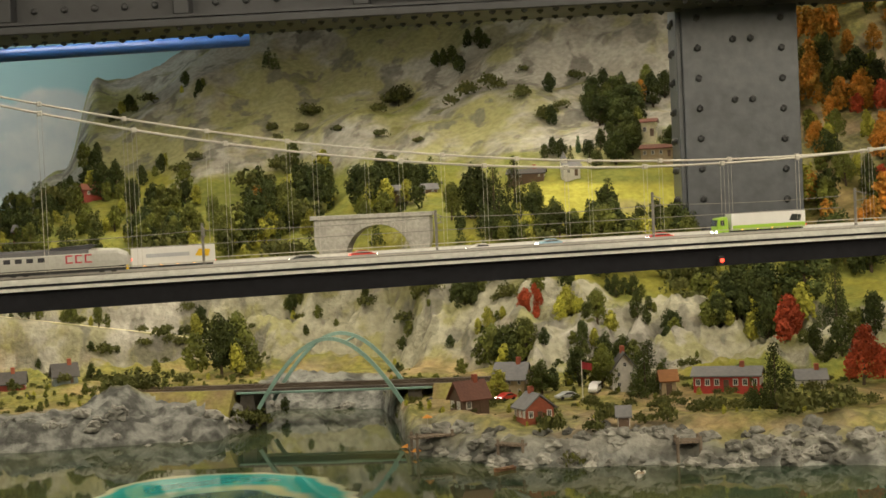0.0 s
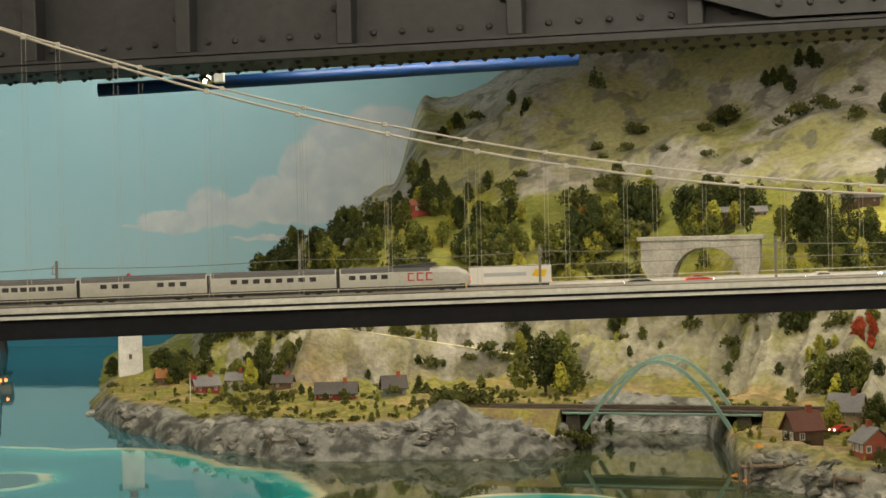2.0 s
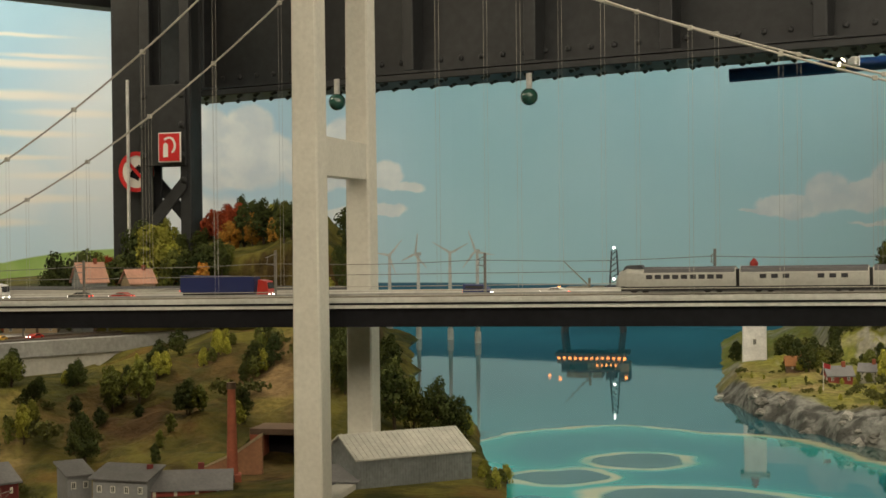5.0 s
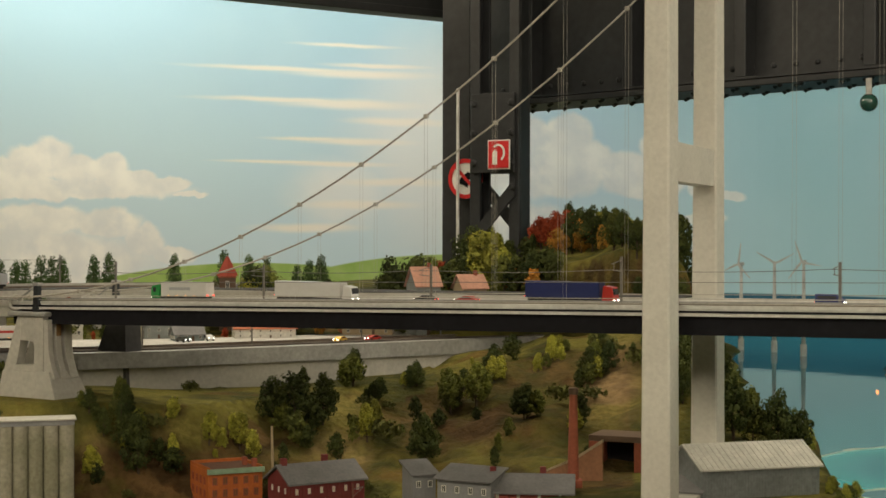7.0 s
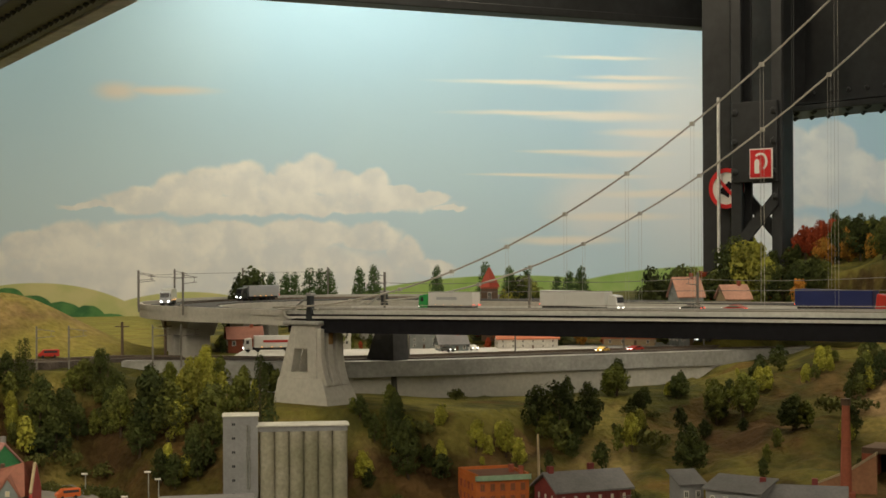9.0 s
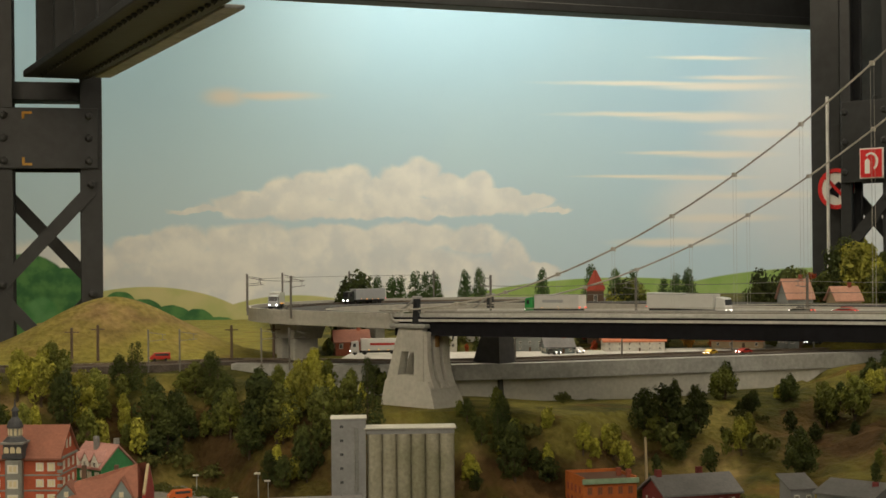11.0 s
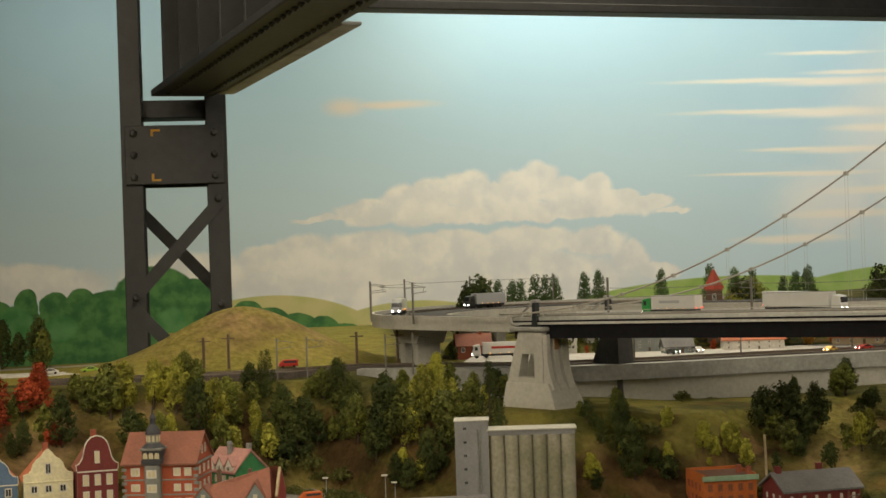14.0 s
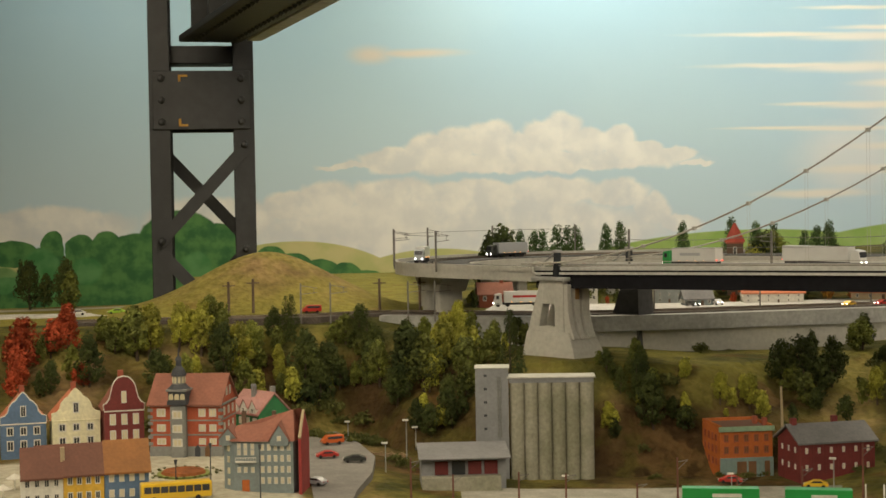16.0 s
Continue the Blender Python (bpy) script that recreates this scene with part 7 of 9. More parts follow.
for k in range(15):
    a = math.pi * (k + 0.5) / 15
    bm = B()
    box(bm, -0.007, -0.004, -0.007, 0.007, 0.004, 0.007, 0.001, pose(cx - (r + 0.006) * math.cos(a), -0.001, 0.125 + (r + 0.006) * math.sin(a)) @ Matrix.Rotation(a - math.pi / 2, 4, "Y"))
    part("voussoir", bm, STONE, stone)

# ---------------------------------------------------------------- lighthouse, turbines, drilling platform
lighthouse = empty("lighthouse", pose(-0.70, 5.47, 0.985, 0, 0, 8), "square white lighthouse with a red lantern", "lighthouse")
bm = B()
box(bm, -0.05, -0.05, -0.06, 0.05, 0.05, 0.03, 0.006)
part("base", bm, STONE, lighthouse)
bm = B()
prism(bm, [(-0.042, 0.03), (0.042, 0.03), (0.038, 0.345), (-0.038, 0.345)], "y", -0.04, 0.04)
bmesh.ops.bevel(bm, geom=list(bm.edges), offset=0.003, segments=1, affect="EDGES")
part("shaft", bm, paint("lighthouse_white", (0.86, 0.85, 0.81)), lighthouse)
bm = B()
box(bm, -0.05, -0.05, 0.345, 0.05, 0.05, 0.352, 0.001)
part("gallery", bm, WALL["white"], lighthouse)
bm = B()
for s in (-1, 1):
    for t in (-0.045, -0.015, 0.015, 0.045):
        tube(bm, (t, s * 0.047, 0.352), (t, s * 0.047, 0.368), 0.001, n=5)
        tube(bm, (s * 0.047, t, 0.352), (s * 0.047, t, 0.368), 0.001, n=5)
    tube(bm, (-0.047, s * 0.047, 0.368), (0.047, s * 0.047, 0.368), 0.001, n=5)
    tube(bm, (s * 0.047, -0.047, 0.368), (s * 0.047, 0.047, 0.368), 0.001, n=5)
part("railing", bm, FRAME, lighthouse)
bm = B()
tube(bm, (0, 0, 0.352), (0, 0, 0.378), 0.014, n=12)
part("lantern", bm, paint("lantern_red", (0.40, 0.04, 0.03)), lighthouse)
bm = B()
tube(bm, (0, 0, 0.378), (0, 0, 0.396), 0.016, 0.003, n=12)
part("dome", bm, paint("lantern_red", (0.40, 0.04, 0.03)), lighthouse)
window(lighthouse, 0.0, -0.0402, 0.20, 0.012, 0.02)
window(lighthouse, 0.0, -0.0410, 0.10, 0.012, 0.02)


def turbine(x, y, hub, spin, turn):
    root = empty("wind_turbine", pose(x, y, 0.985, 0, 0, turn), "white offshore wind turbine with three blades", "turbine", "offshore wind turbines")
    h = hub - 0.985
    bm = B()
    tube(bm, (0, 0, -0.06), (0, 0, 0.05), 0.014, n=12)
    part("foundation", bm, paint("turbine_base", (0.55, 0.54, 0.47)), root)
    bm = B()
    tube(bm, (0, 0, 0.05), (0, 0, h), 0.010, 0.006, n=12)
    part("mast", bm, FRAME, root, smooth=True)
    bm = B()
    box(bm, -0.007, -0.018, h - 0.006, 0.007, 0.014, h + 0.008, 0.002)
    part("nacelle", bm, FRAME, root)
    for k in range(3):
        bm = B()
        prism(bm, [(-0.004, 0.004), (0.004, 0.004), (0.0065, 0.02), (0.001, 0.095), (-0.001, 0.095)], "y", -0.022, -0.019, pose(0, 0, h, 0, spin + 120 * k, 0))
        part("blade", bm, FRAME, root)


turbine(-2.05, 6.60, 1.390, 100, -10)
turbine(-2.23, 6.76, 1.380, 62, 20)
turbine(-2.40, 6.81, 1.374, 10, -25)
turbine(-2.56, 6.86, 1.368, 40, 15)

rig = empty("drilling_platform", pose(-1.715, 7.41, 0.985, 0, 0, 8), "dark offshore drilling platform with orange lamps", "platform")
RIGMAT = paint("rig_dark", (0.05, 0.055, 0.06))
RIGBEIGE = paint("rig_beige", (0.28, 0.23, 0.15))
GLOW = material("rig_glow", (1.0, 0.30, 0.06), 0.5, emit=5.0)
for x0 in (-0.13, 0.13):
    for y0 in (-0.08, 0.08):
        bm = B()
        tube(bm, (x0 * 1.15, y0, -0.06), (x0, y0, 0.10), 0.011, n=10)
        part("leg", bm, RIGMAT, rig)
for z0, z1, e in ((0.095, 0.110, 0.0), (0.135, 0.145, -0.02), (0.175, 0.185, -0.04)):
    bm = B()
    box(bm, -0.18 - e, -0.11, z0, 0.17 + e, 0.11, z1, 0.002)
    part("deck", bm, RIGMAT, rig)
rng = random.Random(4)
for k in range(15):
    x0, z0 = -0.17 + 0.021 * k, (0.11, 0.145, 0.185)[k % 3]
    bm = B()
    box(bm, x0, -0.10 + rng.uniform(0, 0.05), z0, x0 + rng.uniform(0.04, 0.07), 0.09, z0 + rng.uniform(0.028, 0.05), 0.001)
    part("module", bm, rng.choice((RIGMAT, RIGMAT, RIGBEIGE)), rig)
for k in range(13):
    bm = B()
    x0 = -0.165 + k * 0.026
    box(bm, x0, -0.116, 0.116, x0 + 0.014, -0.110, 0.124)
    part("lamp", bm, GLOW, rig)
for k in range(5):
    bm = B()
    box(bm, 0.02 + k * 0.022, -0.112, 0.150, 0.028 + k * 0.022, -0.108, 0.156)
    part("lamp", bm, GLOW, rig)
for k, (x0, z0) in enumerate(((-0.21, 0.20), (0.155, 0.205), (-0.16, 0.215))):
    bm = B()
    box(bm, x0, -0.112, z0, x0 + 0.012, -0.104, z0 + 0.01)
    part("lamp", bm, GLOW, rig)
bm = B()
for s in (-1, 1):
    for t in (-1, 1):
        tube(bm, (0.10 + s * 0.024, t * 0.024, 0.185), (0.10 + s * 0.012, t * 0.012, 0.39), 0.003, n=5)
for k in range(7):
    z0, f = 0.2 + 0.028 * k, 0.023 - 0.0017 * k
    for s in (-1, 1):
        tube(bm, (0.10 - f, s * f, z0), (0.10 + f, s * f, z0 + 0.026), 0.0018, n=4)
        tube(bm, (0.10 + s * f, -f, z0), (0.10 + s * f, f, z0 + 0.026), 0.0018, n=4)
part("derrick", bm, RIGMAT, rig)
bm = B()
tube(bm, (-0.02, 0, 0.22), (-0.14, -0.02, 0.34), 0.004, 0.0025, n=6)
tube(bm, (-0.02, 0, 0.185), (-0.02, 0, 0.26), 0.006, n=8)
part("crane", bm, RIGBEIGE, rig)
for z0 in (0.405, 0.255):
    bm = B()
    bmesh.ops.create_icosphere(bm, subdivisions=1, radius=0.007)
    bmesh.ops.translate(bm, vec=(0.10, -0.02, z0), verts=bm.verts)
    part("lamp", bm, material("white_glow", (1.0, 0.95, 0.85), 0.5, emit=6.0), rig, "white lamp")

# ---------------------------------------------------------------- express train on the bridge
SILVER = material("train_silver", (0.38, 0.38, 0.345), 0.4, 0.2, 0.12, 200, 20, 0.1)
DARKROOF = material("train_roof", (0.045, 0.045, 0.05), 0.4, 0, 0.2)
RUBBER = material("rubber", (0.015, 0.015, 0.015), 0.8)
DIM = material("train_window", (0.05, 0.05, 0.055), 0.2)
BADGE = paint("badge_red", (0.42, 0.03, 0.05), 0.5)
TRAIN_Y, TRAIN_X = 2.69, -0.582
LENGTHS = (0.213, 0.218, 0.218, 0.229)


def section(w, h):
    """Outline of a coach body, in y and z above the rail."""
    return [(-w, 0.012), (w, 0.012), (w * 1.04, 0.022), (w, 0.034), (w * 0.86, h - 0.004), (w * 0.4, h), (-w * 0.4, h), (-w * 0.86, h - 0.004), (-w, 0.034), (-w * 1.04, 0.022)]


def loft(bm, rows):
    """Joins outlines of equal length, each at its own x."""
    rings = [[bm.verts.new((x, y, z)) for y, z in out] for x, out in rows]
    n = len(rings[0])
    for a, b in zip(rings, rings[1:]):
        for k in range(n):
            bm.faces.new((a[k], a[(k + 1) % n], b[(k + 1) % n], b[k]))
    bm.faces.new(rings[0][::-1]), bm.faces.new(rings[-1])


def scaled(out, sw, sh, z0=0.012):
    return [(y * sw, z0 + (z - z0) * sh) for y, z in out]


train = empty("express_train", pose(TRAIN_X, TRAIN_Y, deck_z(-0.15) + 0.049, 0, -0.63, 0), "silver four-car diesel express train with dark roof", "train")
x = 0.0
H, W = 0.0435, 0.0165
for n, length in enumerate(LENGTHS):
    a, b = x + 0.003, x + length - 0.003
    body = section(W, H)
    bm = B()
    if n == 0:
        loft(bm, [(a, scaled(body, 0.55, 0.45)), (a + 0.006, scaled(body, 0.82, 0.80)), (a + 0.02, scaled(body, 0.97, 1.08)), (a + 0.045, body), (b, body)])
    elif n == 3:
        loft(bm, [(a, body), (b - 0.075, body), (b - 0.06, scaled(body, 1, 0.98)), (b - 0.022, scaled(body, 0.97, 0.92)), (b - 0.007, scaled(body, 0.82, 0.72)), (b, scaled(body, 0.5, 0.38))])
    else:
        loft(bm, [(a, body), (b, body)])
    car = part("coach" if n in (1, 2) else "power_car", bm, SILVER, train)
    bm = B()
    roof_a, roof_b = (a + 0.05, b - 0.002) if n == 0 else ((a + 0.002, b - 0.002) if n < 3 else (a + 0.002, b - 0.07))
    prism(bm, [(-W * 0.97, H - 0.0085), (W * 0.97, H - 0.0085), (W * 0.88, H - 0.002), (W * 0.4, H + 0.0016), (-W * 0.4, H + 0.0016), (-W * 0.88, H - 0.002)], "x", roof_a, roof_b)
    part("roof", bm, DARKROOF, car)
    bm = B()
    prism(bm, [(-W * 0.95, 0.004), (W * 0.95, 0.004), (W * 0.95, 0.0125), (-W * 0.95, 0.0125)], "x", a - 0.002 if n else a + 0.010, b + 0.002 if n < 3 else b - 0.010)
    part("skirt", bm, RUBBER, car)
    count = 9 if n == 0 else (8 if n < 3 else 4)
    w0, w1 = (a + 0.052, b - 0.02) if n == 0 else ((a + 0.03, b - 0.03) if n < 3 else (a + 0.012, a + 0.085))
    for k in range(count):
        if n == 1 and k in (3, 4):
            continue
        xc = w0 + (w1 - w0) * (k + 0.5) / count
        bm = B()
        box(bm, xc - 0.0055, -W * 1.03 - 0.0003, 0.0245, xc + 0.0055, -W + 0.0012, 0.0320, 0.0004)
        part("window", bm, DIM, car)
    for xw in (a + 0.03, a + 0.05, b - 0.05, b - 0.03):
        bm = B()
        for s in (-1, 1):
            tube(bm, (xw, s * 0.0095, 0.0058), (xw, s * 0.0075, 0.0058), 0.0052, n=12)
        part("wheel_set", bm, RUBBER, car)
    if n < 3:
        bm = B()
        box(bm, b, -W * 0.8, 0.012, b + 0.006, W * 0.8, H - 0.003)
        part("gangway", bm, RUBBER, car)
    if n == 3:
        for k in range(3):
            bm = B()
            xc = b - 0.108 + k * 0.0155
            box(bm, xc, -W - 0.0007, 0.0195, xc + 0.0028, -W + 0.0008, 0.0335)
            box(bm, xc, -W - 0.0007, 0.0195, xc + 0.0115, -W + 0.0008, 0.0220)
            box(bm, xc, -W - 0.0007, 0.0312, xc + 0.0115, -W + 0.0008, 0.0337)
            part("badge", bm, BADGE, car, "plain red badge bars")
        bm = B()
        prism(bm, [(b - 0.14, H - 0.004), (b - 0.075, H - 0.006), (b - 0.055, H + 0.005), (b - 0.065, H + 0.0065), (b - 0.13, H + 0.003)], "y", -W * 0.75, W * 0.75)
        part("cab_roof", bm, DARKROOF, car)
        for s in (-1, 1):
            bm = B()
            box(bm, b - 0.005, s * 0.007 - 0.0018, 0.018, b + 0.0006, s * 0.007 + 0.0018, 0.0215)
            part("tail_lamp", bm, material("tail_glow", (1.0, 0.06, 0.03), 0.4, emit=3.0), car)
    if n == 0:
        bm = B()
        prism(bm, [(a + 0.012, H - 0.004), (a + 0.05, H - 0.001), (a + 0.044, H + 0.0055), (a + 0.02, H + 0.005)], "y", -W * 0.7, W * 0.7)
        part("cab_roof", bm, DARKROOF, car)
        bm = B()
        prism(bm, [(a + 0.0185, H + 0.0005), (a + 0.022, H + 0.0048), (a + 0.019, H + 0.0046), (a + 0.0145, H + 0.0004)], "y", -W * 0.66, W * 0.66)
        part("windscreen", bm, DIM, car)
    x += length

# ---------------------------------------------------------------- road vehicles
HEAD = material("head_glow", (1.0, 0.97, 0.9), 0.4, emit=8.0)
TAIL = material("tail_glow", (1.0, 0.06, 0.03), 0.4, emit=3.0)
AMBER = material("amber_glow", (1.0, 0.45, 0.08), 0.4, emit=2.5)


def truck(m, cab_mat, box_mat, label, length=0.165, mark=None, mark2=None, skirt=None):
    """A semi-trailer truck that heads along -x."""
    root = empty("truck", m, label, "truck", "trucks on the bridge")
    bm = B()
    prism(bm, [(-length / 2, 0.006), (-length / 2, 0.022), (-length / 2 + 0.003, 0.037), (-length / 2 + 0.022, 0.040), (-length / 2 + 0.025, 0.006)], "y", -0.0145, 0.0145)
    bmesh.ops.bevel(bm, geom=list(bm.edges), offset=0.0012, segments=1, affect="EDGES")
    cab = part("cab", bm, cab_mat, root)
    bm = B()
    prism(bm, [(-length / 2 - 0.0006, 0.0225), (-length / 2 + 0.0012, 0.0345), (-length / 2 + 0.003, 0.0345), (-length / 2 + 0.001, 0.0225)], "y", -0.0125, 0.0125)
    part("windscreen", bm, DIM, cab)
    bm = B()
    box(bm, -length / 2 + 0.007, -0.0152, 0.023, -length / 2 + 0.015, -0.0138, 0.033)
    part("side_window", bm, DIM, cab)
    for s in (-1, 1):
        bm = B()
        box(bm, -length / 2 - 0.0012, s * 0.010 - 0.0025, 0.009, -length / 2 + 0.001, s * 0.010 + 0.0025, 0.0125)
        part("headlight", bm, HEAD, cab)
    bm = B()
    box(bm, -length / 2 + 0.030, -0.0148, 0.0125, length / 2, 0.0148, 0.0455, 0.0006)
    trailer = part("trailer", bm, box_mat, root)
    if skirt:
        bm = B()
        box(bm, -length / 2 + 0.032, -0.0154, 0.0128, length / 2 - 0.001, -0.0146, 0.022)
        part("stripe", bm, skirt, trailer)
    if mark:
        bm = B()
        box(bm, -length / 2 + 0.055, -0.0155, 0.027, length / 2 - 0.045, -0.0147, 0.0335)
        part("lettering_bar", bm, mark, trailer, "plain colour bar for lettering")
    if mark2:
        bm = B()
        prism(bm, [(length / 2 - 0.035, 0.026), (length / 2 - 0.012, 0.024), (length / 2 - 0.008, 0.036), (length / 2 - 0.028, 0.038)], "y", -0.0155, -0.0147)
        part("emblem", bm, mark2, trailer)
    bm = B()
    box(bm, -length / 2 + 0.01, -0.011, 0.006, length / 2 - 0.004, 0.011, 0.0125)
    part("chassis", bm, RUBBER, root)
    for xw in (-length / 2 + 0.012, -length / 2 + 0.040, length / 2 - 0.05, length / 2 - 0.036, length / 2 - 0.022):
        for s in (-1, 1):
            bm = B()
            tube(bm, (xw, s * 0.0145, 0.0057), (xw, s * 0.0095, 0.0057), 0.0057, n=14)
            part("wheel", bm, RUBBER, root)
    for k in range(4):
        bm = B()
        xa = -length / 2 + 0.05 + k * (length - 0.06) / 4
        box(bm, xa, -0.0158, 0.0132, xa + 0.003, -0.0147, 0.0150)
        part("marker_lamp", bm, AMBER, trailer)
    for s in (-1, 1):
        bm = B()
        box(bm, length / 2 - 0.0008, s * 0.011 - 0.003, 0.0135, length / 2 + 0.0012, s * 0.011 + 0.003, 0.0165)
        part("tail_light", bm, TAIL, trailer)
    return root


def car_thing(m, mat, label, van=False, lights=True, name="car"):
    root = empty(name, m, label, "car", "model cars")
    h = 0.022 if van else 0.016
    bm = B()
    if van:
        out = [(-0.027, 0.004), (0.027, 0.004), (0.027, h), (-0.014, h), (-0.021, 0.013), (-0.027, 0.011)]
    else:
        out = [(-0.025, 0.0035), (0.025, 0.0035), (0.0255, 0.0095), (0.018, 0.0105), (0.011, h), (-0.005, h), (-0.013, 0.0105), (-0.024, 0.009)]
    prism(bm, out, "y", -0.010, 0.010)
    bmesh.ops.bevel(bm, geom=list(bm.edges), offset=0.0012, segments=1, affect="EDGES")
    body = part("body", bm, mat, root)
    for s in (-1, 1):
        bm = B()
        if van:
            box(bm, -0.013, s * 0.0102 - 0.0003, 0.0135, 0.022, s * 0.0102 + 0.0003, 0.019)
        else:
            prism(bm, [(-0.0105, 0.0108), (0.0155, 0.0108), (0.0098, 0.0148), (-0.0045, 0.0148)], "y", s * 0.0102 - 0.0003, s * 0.0102 + 0.0003)
        part("side_glass", bm, DIM, body)
        bm = B()
        xa = -0.0268 if van else -0.0248
        box(bm, xa - 0.0008, s * 0.0068 - 0.0016, 0.0070, xa + 0.001, s * 0.0068 + 0.0016, 0.0088)
        part("headlight", bm, HEAD if lights else FRAME, body)
        bm = B()
        xa = 0.0268 if van else 0.0250
        box(bm, xa - 0.001, s * 0.0068 - 0.0016, 0.0070, xa + 0.0008, s * 0.0068 + 0.0016, 0.0090)
        part("tail_light", bm, TAIL if lights else BADGE, body)
        for xw in (-0.015, 0.015):
            bm = B()
            tube(bm, (xw, s * 0.0104, 0.0037), (xw, s * 0.0068, 0.0037), 0.0037, n=12)
            part("wheel", bm, RUBBER, root)
    return root


def lane(x, y, back=False):
    return pose(x, y, deck_z(x) + 0.046, 0, -0.63, 180 if back else 0)


CARS = {k: material("car_" + k, c, 0.3, 0.1, 0.05, coat=0.4) for k, c in {
    "white": (0.65, 0.65, 0.62), "red": (0.45, 0.03, 0.02), "navy": (0.02, 0.03, 0.12), "dark": (0.03, 0.035, 0.03), "orange": (0.6, 0.12, 0.02),
    "yellow": (0.7, 0.45, 0.02), "green": (0.02, 0.28, 0.06), "lime": (0.30, 0.50, 0.05), "silver": (0.4, 0.42, 0.44), "sky": (0.25, 0.4, 0.5)}.items()}
for az, d, turn, key, words in ((-18.7, 3.44, 30, "red", "red model car parked behind the boathouse"), (-20.9, 3.42, 10, "silver", "grey model car parked by the cabin"), (-21.9, 3.46, 60, "white", "white model van parked by the white house")):
    x, y = polar(az, d)
    car_thing(pose(x, y, fjord_z(az, d) + 0.002, 0, 0, turn), CARS[key], words, key == "white", key == "red")
truck(lane(0.355, 2.79), CARS["yellow"], CARS["white"], "yellow truck with a white box trailer on the bridge", 0.175, CARS["silver"], CARS["yellow"])
truck(lane(1.49, 2.79), CARS["lime"], CARS["white"], "green and white truck on the bridge", 0.185, None, CARS["dark"], CARS["lime"])
truck(lane(-1.985, 2.79, True), CARS["white"], CARS["white"], "white truck with grey lettering bars on the bridge", 0.20, CARS["silver"])
truck(lane(-1.38, 2.79, True), CARS["red"], CARS["navy"], "red truck with a dark blue curtain trailer on the bridge", 0.19, CARS["silver"])
truck(lane(-2.36, 2.80), CARS["green"], CARS["white"], "green truck with a white trailer on the bridge", 0.16, CARS["silver"], None)
car_thing(lane(0.60, 2.79), CARS["dark"], "dark green model car on the bridge")
car_thing(lane(0.72, 2.84, True), CARS["red"], "red model car on the bridge")
car_thing(lane(0.93, 2.79), CARS["white"], "white model car on the bridge")
car_thing(lane(1.08, 2.84), CARS["sky"], "pale blue model car on the bridge")
car_thing(lane(-0.72, 2.80), CARS["white"], "white model car on the bridge")
car_thing(lane(-0.88, 2.84, True), CARS["navy"], "dark blue model van on the bridge", van=True)
car_thing(lane(-1.62, 2.80), CARS["red"], "red model car on the bridge")
car_thing(lane(-1.74, 2.84), CARS["dark"], "dark model car on the bridge")
car_thing(lane(1.30, 2.83), CARS["red"], "red model car on the bridge")
a = radians(-140)
truck(pose(-3.05 + 0.60 * math.cos(a), 3.34 + 0.60 * math.sin(a), 1.336, 0, 0, -140 - 90), CARS["silver"], CARS["white"], "white truck with bright headlights on the curved viaduct", 0.13)
a = radians(-185)
truck(pose(-3.05 + 0.54 * math.cos(a), 3.34 + 0.54 * math.sin(a), 1.336, 0, 0, 175 - 90), CARS["dark"], CARS["silver"], "grey truck on the curved viaduct", 0.15)

# ---------------------------------------------------------------- catenary masts
MASTMAT = paint("mast_grey", (0.17, 0.16, 0.14), 0.6)


def mast(x, y, z, h, turn, arm=0.045):
    root = empty("catenary_mast", pose(x, y, z, 0, 0, turn), "thin grey overhead line mast with a bracket", "mast", "overhead line masts")
    bm = B()
    box(bm, -0.0022, -0.0022, -0.01, 0.0022, 0.0022, h, 0.0004)
    part("pole", bm, MASTMAT, root)
    bm = B()
    tube(bm, (0, 0, h * 0.93), (0, -arm, h * 0.86), 0.0009, n=5)
    tube(bm, (0, 0, h * 0.70), (0, -arm, h * 0.74), 0.0009, n=5)
    tube(bm, (0, -arm * 0.8, h * 0.72), (0, -arm * 0.8, h * 0.88), 0.0007, n=5)
    part("bracket", bm, MASTMAT, root)


for k in range(11):
    mx = -2.52 + 0.42 * k
    mast(mx, 2.757, deck_z(mx) + 0.046, 0.082 if k % 3 else 0.094, 0)
def wire(bm, pts, r):
    """One unbroken thin wire through the points."""
    rings = []
    for k, p in enumerate(pts):
        a, b = pts[max(k - 1, 0)], pts[min(k + 1, len(pts) - 1)]
        side = Vector((b[1] - a[1], a[0] - b[0], 0)).normalized() * r
        p = Vector(p)
        rings.append([bm.verts.new(v) for v in (p + side, p + Vector((0, 0, r)), p - side, p - Vector((0, 0, r)))])
    for u, v in zip(rings, rings[1:]):
        for k in range(4):
            bm.faces.new((u[k], u[k - 1], v[k - 1], v[k]))


